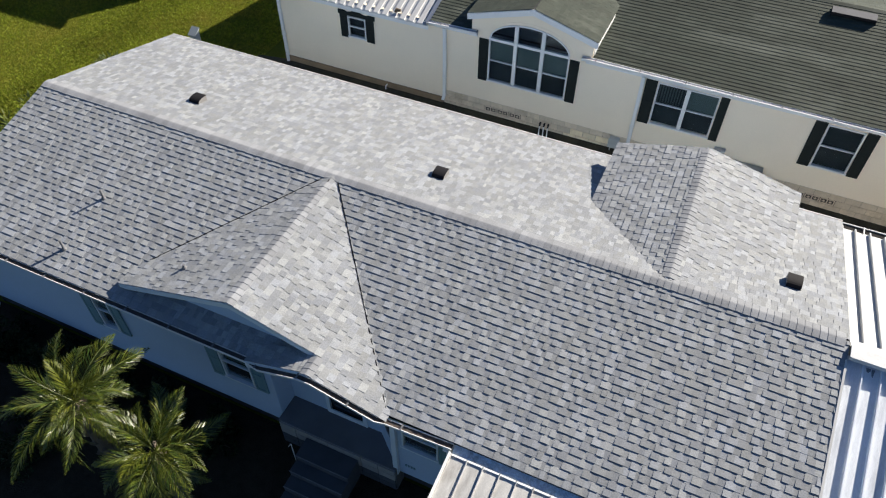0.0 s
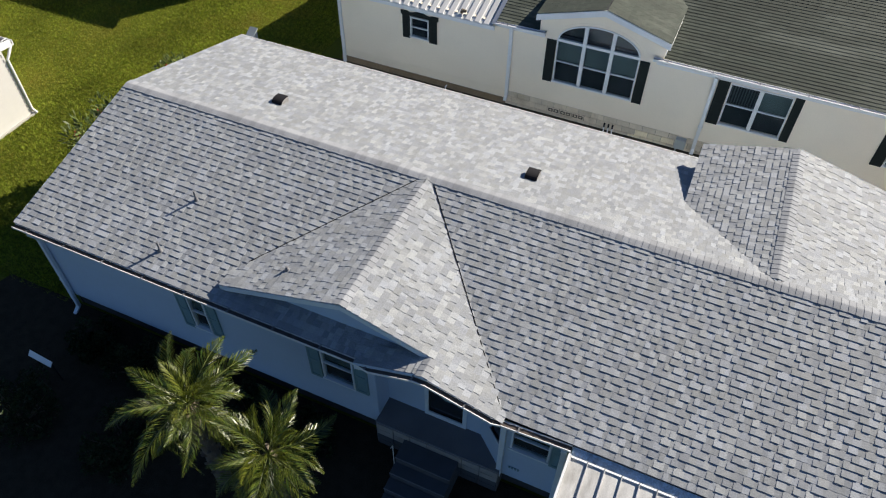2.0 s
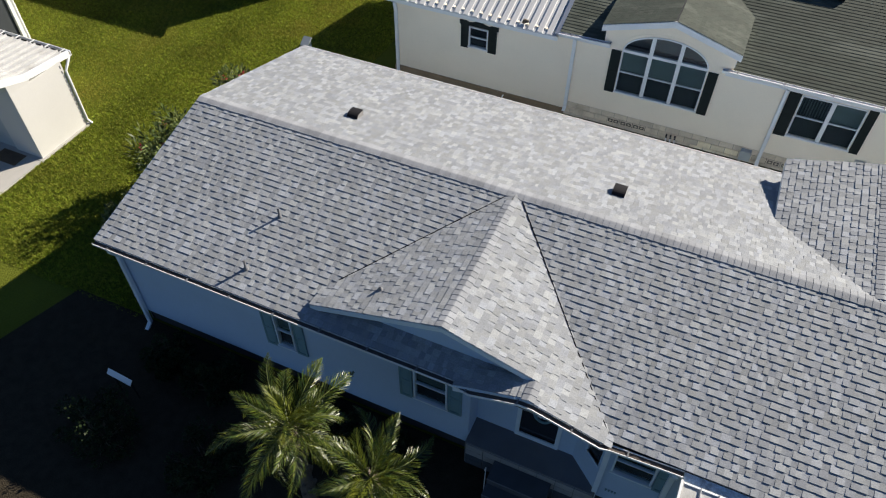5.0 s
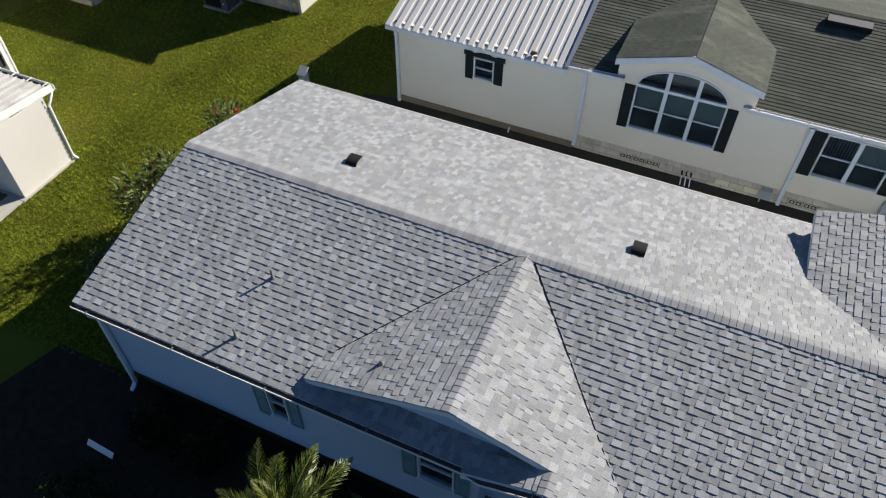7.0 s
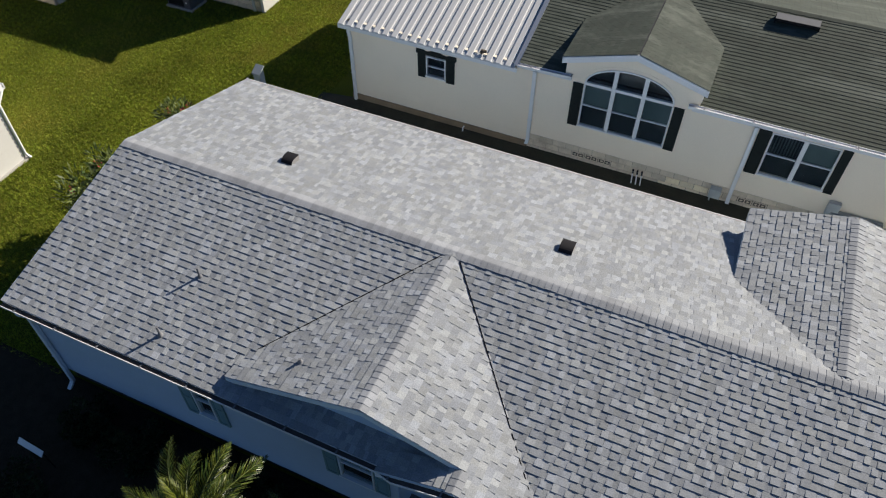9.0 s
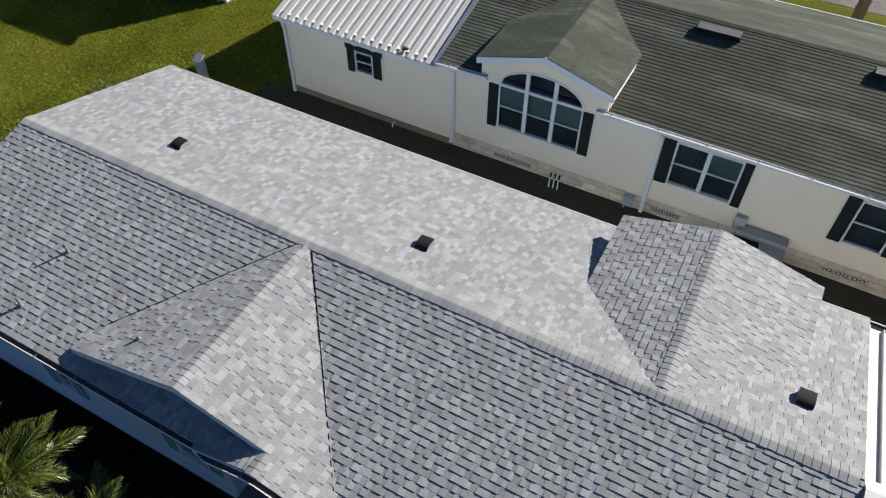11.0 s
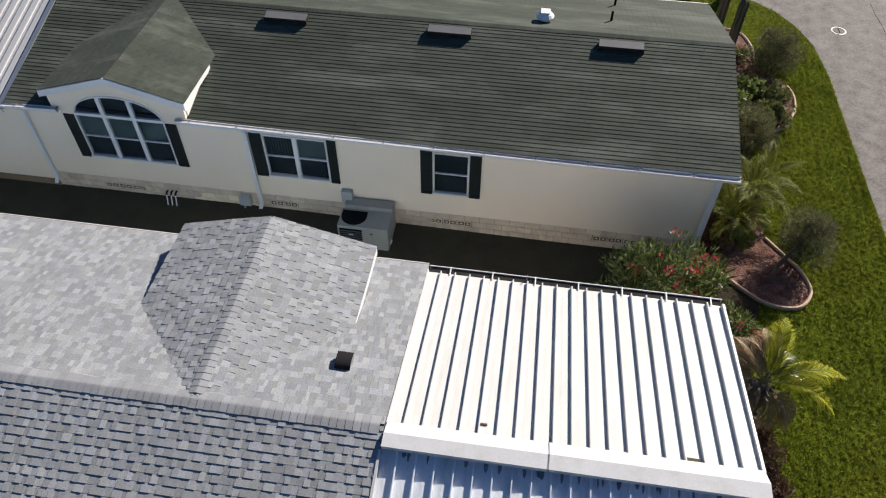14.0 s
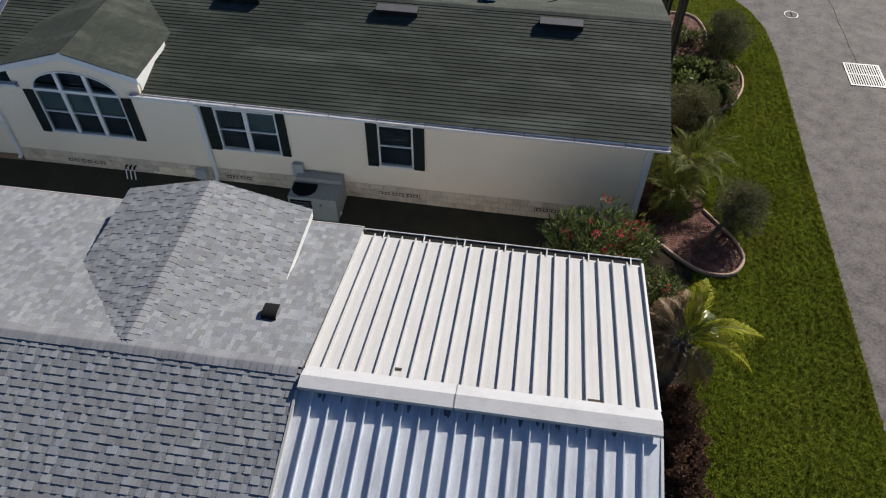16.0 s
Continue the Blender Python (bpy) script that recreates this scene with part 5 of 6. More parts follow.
grille = part("fan_opening", fan, BLACK, ac, "black fan opening with a rounded front")
for k in range(1, 5):
    r = 0.19 * k / 4.2
    rp = [(0.94 + r * math.cos(2 * math.pi * i / 20), 17.00 + r * math.sin(2 * math.pi * i / 20), 0.899) for i in range(21)]
    part("guard_ring", Geo().tube(rp, 0.005, 5), BLACK, grille)
part("rating_label", Geo().box(0.86, 0.99, 16.598, 16.602, 0.60, 0.64), BOX_GREY, ac)
part("badge", Geo().box(1.45, 1.50, 16.622, 16.63, 0.66, 0.70), BLACK, ac)
part("coil_grille", Geo().box(0.62, 1.22, 16.615, 16.635, 0.15, 0.80), BLACK, ac)
for k in range(8):
    part("louvre", Geo().box(0.62, 1.22, 16.602, 16.615, 0.17 + k * 0.078, 0.20 + k * 0.078), AC_DARK, ac)
part("side_handle", Geo().box(1.92, 1.96, 16.8, 16.92, 0.2, 0.24), WHITE_TRIM, ac)
meter = thing("meter_box", (0.72, 17.55, 0.8), "grey electrical meter box on the cream wall", "meter box")
part("body", Geo().box(0.50, 0.80, 17.48, 17.635, 0.84, 1.27), BOX_GREY, meter, "", 0.012)
part("conduit", Geo().tube([(0.80, 17.56, 0.86), (0.80, 17.56, 0.10)], 0.025, 8), BOX_GREY, meter)
cab = thing("cable_box", (-2.33, 17.55, 0.2), "light grey utility box on the block skirting", "utility box")
part("body", Geo().box(-2.43, -2.13, 17.45, 17.625, 0.37, 0.69), BOX_GREY, cab, "", 0.012)
part("lid", Geo().box(-2.44, -2.12, 17.435, 17.45, 0.38, 0.68), BOX_GREY, cab)
part("conduit", Geo().tube([(-2.37, 17.54, 0.37), (-2.37, 17.54, 0.0)], 0.02, 8), BOX_GREY, cab)
for k in range(3):
    x = -4.62 + k * 0.13
    t = thing("drain_pipe", (x, 17.4, 0), "short white bent pipe leaning out of the skirting", "pipe", "pipes at the skirting")
    part("pipe", Geo().tube([(x, 17.63, 0.45), (x + 0.01, 17.50, 0.47), (x + 0.05, 17.34, 0.20), (x + 0.07, 17.28, 0.0)], 0.018, 8), WHITE_TRIM, t)
    part("elbow", Geo().tube([(x, 17.62, 0.45), (x + 0.005, 17.54, 0.475), (x + 0.02, 17.46, 0.44)], 0.027, 8), BLACK, t)
single("wall_spigot", Geo().tube([(-10.0, 17.64, 0.30), (-10.0, 17.52, 0.30), (-10.0, 17.50, 0.06)], 0.022, 7), WHITE_TRIM, "small white pipe at the foot of the cream wall", "pipe")
post = thing("utility_pedestal", (-16.65, 16.35, 0), "weathered white utility pedestal standing in the lawn", "utility pedestal")
part("body", Geo().hexa([(-16.78, 16.24, 0), (-16.52, 16.24, 0), (-16.52, 16.48, 0), (-16.78, 16.48, 0), (-16.78, 16.24, 1.18), (-16.52, 16.24, 1.18), (-16.52, 16.48, 1.34), (-16.78, 16.48, 1.34)]), BOX_GREY, post, "", 0.02)
part("cap", Geo().hexa([(-16.80, 16.21, 1.18), (-16.50, 16.21, 1.18), (-16.50, 16.51, 1.35), (-16.80, 16.51, 1.35), (-16.80, 16.21, 1.22), (-16.50, 16.21, 1.22), (-16.50, 16.51, 1.39), (-16.80, 16.51, 1.39)]), BOX_GREY, post)

# ---- shed and houses to the west ----
shed = thing("shed", (-23.4, 10.0, 0), "warm white shed with a ribbed metal roof", "shed")
boards(shed, WHITE_SIDING, lambda u, w, z: (-21.66 + w, u, z), lambda z: [(9.07, 10.95)], 0.06, 2.36, lap=0.2, lip=0.006)
boards(shed, WHITE_SIDING, lambda u, w, z: (u, 9.07 - w, z), lambda z: cut(-26.4, -21.72, [(-23.6, -22.7)] if z < 2.05 else []), 0.06, 2.36, lap=0.2, lip=0.006)
part("wall", Geo().box(-26.4, -21.72, 10.83, 10.95, 0.06, 2.36), WHITE_SIDING, shed)
part("wall", Geo().box(-26.4, -26.3, 9.2, 10.83, 0.06, 2.36), WHITE_SIDING, shed)
part("door", Geo().box(-23.6, -22.7, 9.12, 9.16, 0.06, 2.05), BOX_GREY, shed)
part("slab", Geo().box(-26.5, -21.58, 8.95, 11.02, 0, 0.06), CONCRETE, shed)
part("wall", Geo().hexa([(-21.78, 9.07, 2.36), (-21.662, 9.07, 2.36), (-21.662, 9.80, 2.36), (-21.78, 9.80, 2.36), (-21.78, 9.07, 2.77), (-21.662, 9.07, 2.77), (-21.662, 9.80, 2.54), (-21.78, 9.80, 2.54)]), WHITE_SIDING, shed)
part("wall", Geo().box(-26.4, -21.785, 9.075, 9.19, 2.36, 2.76), WHITE_SIDING, shed)
pans(shed, -26.4, -21.70, 11.26, 2.43, 9.76, 2.56, PAN_WORN, rib=0.06, rib_w=0.03)
pans(shed, -26.4, -21.70, 9.755, 2.56, 8.50, 2.96, PAN_WORN, rib=0.06, rib_w=0.03)
for (ya, za), (yb, zb) in (((11.36, 2.42), (9.745, 2.57)), ((9.743, 2.57), (8.48, 2.97))):
    part("fascia", Geo().hexa([(-21.72, yb, zb - 0.14), (-21.66, yb, zb - 0.14), (-21.66, ya, za - 0.14), (-21.72, ya, za - 0.14), (-21.72, yb, zb + 0.06), (-21.66, yb, zb + 0.06), (-21.66, ya, za + 0.06), (-21.72, ya, za + 0.06)]), WHITE_TRIM, shed)
part("fascia", Geo().box(-26.4, -21.725, 8.46, 8.497, 2.82, 3.0), WHITE_TRIM, shed)
sg = part("gutter", Geo().profile([(11.24, 2.28), (11.44, 2.28), (11.44, 2.44), (11.42, 2.44), (11.42, 2.295), (11.255, 2.295), (11.255, 2.37), (11.24, 2.37)], -26.4, -21.67), WHITE_TRIM, shed)
# The shed trough's shade is painted the same way.
part("gutter_dirt_shade", Geo().quad((-26.3, 11.257, 2.345), (-21.7, 11.257, 2.345), (-21.7, 11.418, 2.345), (-26.3, 11.418, 2.345)), GUTTER_SHADE, sg)
for i in range(8):
    part("hanger", Geo().box(-26.1 + i * 0.6, -26.06 + i * 0.6, 11.24, 11.44, 2.442, 2.455), WHITE_TRIM, sg)
part("downspout", Geo().tube([(-21.70, 11.34, 2.30), (-21.66, 11.16, 2.14), (-21.635, 11.0, 2.0), (-21.635, 10.99, 0.2), (-21.55, 11.05, 0.05)], 0.042, 8), WHITE_TRIM, shed)
for k in range(13):
    part("corner_slot", Geo().box(-21.672, -21.648, 10.865, 10.895, 0.16 + k * 0.165, 0.26 + k * 0.165), PIPE_GREY, shed)
single("doormat", Geo().box(-23.1, -22.2, 8.45, 8.95, 0.05, 0.065), LEAF_RED, "dark red doormat on the concrete slab", "doormat", bevel=0.005)

west = thing("west_house", (-31, 16, 0), "white-trimmed neighbouring house beyond the shed", "house")
boards(west, WHITE_SIDING, lambda u, w, z: (-26.75 + w, u, z), lambda z: [(11.1, 13.65)], 0.1, 2.75, lap=0.2, lip=0.006)
part("wall", Geo().box(-38, -26.87, 13.53, 13.65, 0, 2.75), WHITE_SIDING, west)
part("roof", Geo().slab([(-38, 13.95, 2.80), (-26.45, 13.95, 2.80), (-26.45, 9.4, 3.9), (-38, 9.4, 3.9)], 0.08), PAN_METAL, west)
part("downspout", Geo().tube([(-26.62, 13.8, 2.7), (-26.66, 13.62, 2.5), (-26.66, 13.62, 0.1)], 0.055, 8), WHITE_TRIM, west)
part("screen_wall", Geo().box(-26.74, -26.70, 11.2, 13.4, 0.5, 2.5), SCREEN, west, "dark screened porch side")
part("corner_post", Geo().box(-26.74, -26.62, 13.42, 13.54, 0.1, 2.74), WHITE_TRIM, west)

far = thing("far_house", (-26, 26, 0), "neighbouring house with a pale block skirting behind the lawn", "house")
part("wall", Geo().box(-34, -19.9, 21.2, 21.32, 0.6, 3.3).box(-20.02, -19.9, 21.32, 29.5, 0.6, 3.3), WHITE_SIDING, far)
part("wall", Geo().box(-34, -33.9, 21.32, 29.5, 0, 3.3).box(-33.9, -20.02, 29.4, 29.5, 0, 3.3), WHITE_SIDING, far)
block_skirt(far, -30.0, -19.95, 21.2, 0.0, 3, rng)
part("skirting", Geo().box(-19.99, -19.88, 21.2, 29.5, 0, 0.62), WHITE_SIDING, far)
part("corner_post", Geo().box(-20.35, -20.25, 21.12, 21.18, 0, 2.85), BOX_GREY, far)
part("roof", Geo().slab([(-34.3, 20.75, 3.36), (-19.55, 20.75, 3.36), (-19.55, 25.35, 4.6), (-34.3, 25.35, 4.6)], 0.12), SHINGLE_OLD, far)
part("roof", Geo().slab([(-34.3, 25.35, 4.6), (-19.55, 25.35, 4.6), (-19.55, 29.95, 3.36), (-34.3, 29.95, 3.36)], 0.12), SHINGLE_OLD, far)
block_skirt(far, -31.25, -27.6, 18.3, 0.0, 4, rng)
part("porch_base", Geo().box(-31.2, -27.55, 18.42, 21.1, 0, 0.82), WHITE_SIDING, far)
for x0, x1, y0, y1, h in ((-23.6, -22.5, 20.1, 20.9, 0.9),):
    t = thing("air_conditioner", ((x0 + x1) / 2, (y0 + y1) / 2, 0), "dark air conditioner on a concrete pad in the shade", "air conditioner", "units by the far house")
    part("pad", Geo().box(x0 - 0.06, x1 + 0.06, y0 - 0.06, y1 + 0.1, 0, 0.07), CONCRETE, t)
    part("cabinet", Geo().box(x0, x1, y0, y1, 0.07, h), AC_DARK, t, "", 0.02)
    part("grille", Geo().box(x0 + 0.08, x1 - 0.3, y0 - 0.012, y0, 0.15, h - 0.1), BLACK, t)
    part("label", Geo().box(x1 - 0.20, x1 - 0.14, y0 - 0.006, y0, 0.3, 0.36), WHITE_TRIM, t)

# ---- street fittings ----
cover = thing("manhole_cover", (16.35, 30.15, 0.012), "round iron manhole cover in the street", "manhole cover")
ring = [(16.35 + 0.225 * math.cos(2 * math.pi * i / 24), 30.15 + 0.225 * math.sin(2 * math.pi * i / 24)) for i in range(24)]
part("collar", Geo().slab([(16.35 + (x - 16.35) * 1.2, 30.15 + (yy - 30.15) * 1.2, 0.018) for x, yy in ring], 0.02), WHITE_TRIM, cover, "white painted ring")
part("lid", Geo().slab([(x, yy, 0.026) for x, yy in ring], 0.012), ASPHALT, cover)
part("slot", Geo().box(16.33, 16.37, 29.98, 30.32, 0.026, 0.029), BLACK, cover)
drain = thing("storm_drain", (18.1, 26.4, 0.012), "rectangular iron storm drain grate with a concrete frame", "storm drain")
part("frame", Geo().box(17.58, 17.65, 25.70, 27.07, 0.0, 0.03).box(18.73, 18.80, 25.70, 27.07, 0.0, 0.03).box(17.65, 18.73, 25.70, 25.77, 0, 0.03).box(17.65, 18.73, 27.0, 27.07, 0, 0.03), BOX_GREY, drain)
part("pit", Geo().box(17.65, 18.73, 25.77, 27.0, 0.0, 0.014), BLACK, drain)
for k in range(13):
    part("grate_bar", Geo().box(17.68 + k * 0.082, 17.725 + k * 0.082, 25.77, 27.0, 0.014, 0.028), AC_METAL, drain)
part("cross_bar", Geo().box(17.65, 18.73, 26.36, 26.41, 0.0285, 0.032), BOX_GREY, drain)

crack = [(18.02, 32.4), (18.0, 31.6), (18.06, 30.7), (18.02, 29.8), (18.08, 28.9), (18.05, 28.2), (18.1, 27.6), (18.08, 27.1)]
cg_ = Geo()
for (xa, ya), (xb, yb) in zip(crack, crack[1:]):
    cg_.box(min(xa, xb) - 0.012, min(xa, xb) + 0.012, yb, ya, 0.011, 0.0135) if abs(xa - xb) < 0.01 else cg_.slab([(xa - 0.01, ya, 0.0135), (xa + 0.01, ya, 0.0135), (xb + 0.01, yb, 0.0135), (xb - 0.01, yb, 0.0135)], 0.004)
single("road_crack", cg_, CRACK, "thin dark crack across the asphalt", "crack", kind="structure")

# ---- planting beds ----
def bed(outline, edge, label):
    t = thing("planting_bed", (*outline[0], 0), label, "planting bed")
    part("mulch", Geo().slab([(x, yy, 0.05) for x, yy in outline], 0.06), MULCH, t)
    path = [Vector((x, yy, 0.05)) for x, yy in edge]
    fine = []
    for i in range(len(path) - 1):
        p0, p1, p2, p3 = path[max(i - 1, 0)], path[i], path[i + 1], path[min(i + 2, len(path) - 1)]
        for k in range(6):
            s = k / 6
            fine.append(0.5 * ((2 * p1) + (p2 - p0) * s + (2 * p0 - 5 * p1 + 4 * p2 - p3) * s * s + (3 * p1 - p0 - 3 * p2 + p3) * s ** 3))
    fine.append(path[-1])
    g = Geo()
    for k, p in enumerate(fine):
        d = (fine[min(k + 1, len(fine) - 1)] - fine[max(k - 1, 0)]).normalized()
        s = Vector((-d.y, d.x, 0))
        g.v += [tuple(p + s * w + Vector((0, 0, h))) for w, h in ((-0.042, -0.06), (-0.042, 0.03), (-0.02, 0.06), (0.02, 0.06), (0.042, 0.03), (0.042, -0.06))]
        if k:
            o = (k - 1) * 6
            g.f += [(o + i, o + i + 1, o + 7 + i, o + 6 + i) for i in range(5)]
    g.f += [(0, 1, 2, 3, 4, 5), tuple((len(fine) - 1) * 6 + i for i in range(5, -1, -1))]
    part("edging", g, EDGING, t, "rounded terracotta concrete edging")


e1 = [(10.2, 17.75), (10.9, 17.0), (11.6, 16.42), (12.18, 16.30), (12.62, 16.45), (12.9, 16.98), (12.76, 17.6), (12.43, 18.1), (12.0, 18.7)]
BED1 = e1 + [(12.0, 22.3), (10.15, 22.3)]
bed(BED1, e1, "mulched bed with a curved terracotta edging at the house corner")
e2 = [(11.75, 21.9), (12.05, 22.86), (12.73, 23.4), (13.31, 23.81), (13.78, 24.67), (13.92, 25.5), (13.8, 26.1)]
BED2 = e2 + [(12.8, 27.6), (10.2, 27.6), (10.2, 21.9)]
bed(BED2, e2, "planted bed with a curved terracotta edging by the lawn")
e3 = [(12.9, 27.6), (12.93, 28.4), (12.7, 29.2), (12.3, 29.5), (11.7, 29.5)]
BED3 = e3 + [(10.2, 29.5), (10.2, 27.65)]
bed(BED3, e3, "planted bed with terracotta edging near the street")
HEDGE = [(9.6, 4.0), (11.25, 4.0), (11.22, 12.0), (11.14, 13.2), (11.0, 14.4), (11.3, 15.5), (11.55, 16.36), (10.9, 16.9), (10.15, 17.65), (9.75, 17.6), (9.6, 13.8)]
single("hedge_bed", flat(HEDGE, 0.03), SHADED_SOIL, "strip of soil along the carport, darkened for the shade there", "planting bed", kind="structure")
single("front_bed", flat([(-20.0, -4.0), (-2.4, -4.0), (-2.4, 5.62), (-17.0, 5.62)], 0.03), SHADED_SOIL, "front garden bed in the shade, darkened in its colour too", "planting bed", kind="structure")


# ---- plants ----
def frond_mesh(length, droop, leaf, pairs, rng, material, stalk, width=0.0085, hang=0.4, name="frond", fold=0.3, splay=0.58):
    """A feather leaf from the origin along +x, rising and then drooping; leaflets in pairs."""
    g = Geo()
    pts = []
    bend = rng.uniform(-0.10, 0.12)
    for i in range(11):
        t = i / 10
        pts.append(Vector((length * (t - 0.30 * droop * t * t), length * bend * t * t, length * (0.35 * t - droop * t ** 2.3))))
    g.tube(pts, [0.013 * (1 - 0.85 * i / 10) for i in range(11)], 5)
    nstalk = len(g.f)
    for i in range(pairs):
        t = 0.14 + 0.86 * (i + rng.random() * 0.4) / pairs
        k = min(int(t * 10), 9)
        p = pts[k].lerp(pts[k + 1], t * 10 - k)
        d = (pts[k + 1] - pts[k]).normalized()
        up = Vector((-d.z, 0, d.x))
        ll = leaf * (math.sin(math.pi * min(1, 0.22 + t * 0.8)) * 0.85 + 0.15)
        for s in (-1, 1):
            lean = 1.3 - 0.5 * t if fold < 0.4 else 0.75 + 0.5 * t
            way = (d * lean * rng.uniform(0.85, 1.15) + Vector((0, s, 0)) * splay * rng.uniform(0.75, 1.25) + up * fold * rng.uniform(0.5, 1.5)).normalized()
            side = way.cross(up).normalized() * width * rng.uniform(0.8, 1.2)
            mid = p + way * ll * 0.55
            tip = p + way * ll + (d * 0.12 - up * hang * rng.uniform(0.4, 1.2)) * ll
            b = len(g.v)
            g.v += [tuple(p - side * 0.4), tuple(p + side * 0.4), tuple(mid + side), tuple(mid - side), tuple(tip)]
            g.f += [(b, b + 1, b + 2, b + 3), (b + 3, b + 2, b + 4)]
    me = g.mesh(name)
    me.materials.append(stalk)
    me.materials.append(material)
    me.polygons.foreach_set("material_index", [0] * nstalk + [1] * (len(g.f) - nstalk))
    return me


def palm(x, y, trunk_h, length, count, seed, label, leaf=0.34, pairs=42, mats=(PALM_GREEN,), lean=(0, 0), radius=0.13, width=0.0085, fold=0.3, splay=0.58, kinds_each=1, heart=None):
    rng = random.Random(seed)
    t = thing("palm", (x, y, 0), label, "palm")
    path = [(x + lean[0] * k / 6, y + lean[1] * k / 6, trunk_h * k / 6) for k in range(7)]
    g = Geo().tube(path, [radius * (1.25 - 0.3 * k / 6) for k in range(7)], 12)
    part("trunk", g, TRUNK, t, "", 0, True)
    top = Vector(path[-1])
    for k in range(int(trunk_h * 16)):
        a, h = k * 2.4, trunk_h * (0.15 + 0.85 * k / max(1, int(trunk_h * 16)))
        c = Vector((x + lean[0] * h / trunk_h, y + lean[1] * h / trunk_h, h))
        o = Vector((math.cos(a), math.sin(a), 0))
        s = Vector((-o.y, o.x, 0)) * 0.06
        r = radius * 1.1
        part("leaf_boot", Geo().add([c + o * r * 0.7 - s, c + o * r * 0.7 + s, c + o * (r + 0.07) + s * 0.5 + Vector((0, 0, 0.13)), c + o * (r + 0.07) - s * 0.5 + Vector((0, 0, 0.13)), c + o * r * 0.6 + Vector((0, 0, 0.14))], [(0, 1, 2, 3), (3, 2, 4), (0, 3, 4), (1, 4, 2)]), TRUNK, t)
    droops = [0.30 + 0.80 * (k + 0.5) / (3 * kinds_each) for k in range(3 * kinds_each)]
    kinds = {m: [frond_mesh(length * rng.uniform(0.85, 1.08), d, leaf, pairs, rng, m, RACHIS if m is not PALM_DRY else PALM_DRY, width, 0.45, fold=fold, splay=splay) for d in droops] for m in mats}
    young = frond_mesh(length * 0.62, 0.35, leaf * 0.8, pairs, rng, heart, heart, width, 0.3, fold=fold, splay=splay) if heart else None
    for i in range(count):
        az = i * 2.39996 + rng.uniform(-0.28, 0.28)
        u = i / count
        m = mats[rng.randrange(len(mats))]
        me = kinds[m][min(len(droops) - 1, max(0, int(u * len(droops) + rng.uniform(-0.9, 0.9))))]
        if young and i < 4:
            m, me = heart, young
        ob = part("frond", me, m, t, "pale yellow-green young frond" if me is young else "")
        el = math.radians(66 - 88 * u + rng.uniform(-10, 10))
        ob.matrix_basis = Matrix.Translation(top + Vector((0, 0, 0.05))) @ Matrix.Rotation(az, 4, "Z") @ Matrix.Rotation(-el + 0.33, 4, "Y") @ Matrix.Rotation(rng.uniform(-0.7, 0.7), 4, "X") @ Matrix.Scale(rng.uniform(0.74, 1.12), 4)
    return t


def leaves(rng, centres, per, size, slim=0.3, spread=1.0, up=0.4):
    """Loose leaves about clump centres (x, y, z, r)."""
    g = Geo()
    for cx, cy, cz, r in centres:
        for _ in range(per):
            d = Vector((rng.gauss(0, 1), rng.gauss(0, 1), rng.gauss(0, 1))).normalized()
            p = Vector((cx, cy, cz)) + d * r * rng.uniform(0.45, 1.0) ** 0.6 * spread
            if p.z < 0.02:
                continue
            way = (d + Vector((rng.gauss(0, 0.5), rng.gauss(0, 0.5), rng.gauss(0, 0.5) + up))).normalized()
            side = way.cross(Vector((rng.gauss(0, 1), rng.gauss(0, 1), rng.gauss(0, 1)))).normalized()
            s = size * rng.uniform(0.6, 1.3)
            w = side * s * slim
            b = len(g.v)
            g.v += [tuple(p), tuple(p + way * s * 0.5 + w), tuple(p + way * s), tuple(p + way * s * 0.5 - w)]
            g.f.append((b, b + 1, b + 2, b + 3))
    return g


def shrub(x, y, rx, ry, h, seed, label, material, size=0.12, slim=0.22, clumps=26, per=110, flowers=0, name="shrub", low=0.15, up=0.4, group=""):
    rng = random.Random(seed)
    t = thing(name, (x, y, 0), label, "shrub", group)
    cs = []
    for k in range(clumps):
        a, r, q = rng.uniform(0, 6.283), math.sqrt(rng.random()), rng.random()
        z = low + (h - low) * q * (1 - 0.45 * r * r)
        cs.append((x + rx * r * math.cos(a), y + ry * r * math.sin(a), z, rng.uniform(0.16, 0.30) * (rx + ry + h) / 3))
    st = Geo()
    for cx, cy, cz, r in cs[:14]:
        bx, by = x + (cx - x) * 0.25, y + (cy - y) * 0.25
        st.tube([(bx, by, -0.02), ((bx + cx) / 2 + rng.uniform(-0.05, 0.05), (by + cy) / 2, cz * 0.55), (cx, cy, cz)], [0.022, 0.016, 0.007], 5)
    part("stems", st, STEM, t)
    part("foliage", leaves(rng, cs, per, size, slim, 1.0, up), material, t)
    if flowers:
        fl = []
        for k in range(flowers):
            cx, cy, cz, r = cs[rng.randrange(len(cs))]
            d = Vector((rng.gauss(0, 1), rng.gauss(0, 1), abs(rng.gauss(0, 1)) + 0.4)).normalized()
            fl.append((cx + d.x * r, cy + d.y * r, cz + d.z * r, 0.075))
        part("blossom", leaves(rng, fl, 16, 0.075, 0.45), PETAL, t, "clusters of red blossom")
    return t


# front palms
palm(-8.67, 3.30, 3.0, 1.56, 34, 3, "feathery green palm in the front garden, fronds in sun", leaf=0.36, pairs=56, width=0.0056, fold=0.55, splay=0.72, kinds_each=3, heart=PALM_HEART)
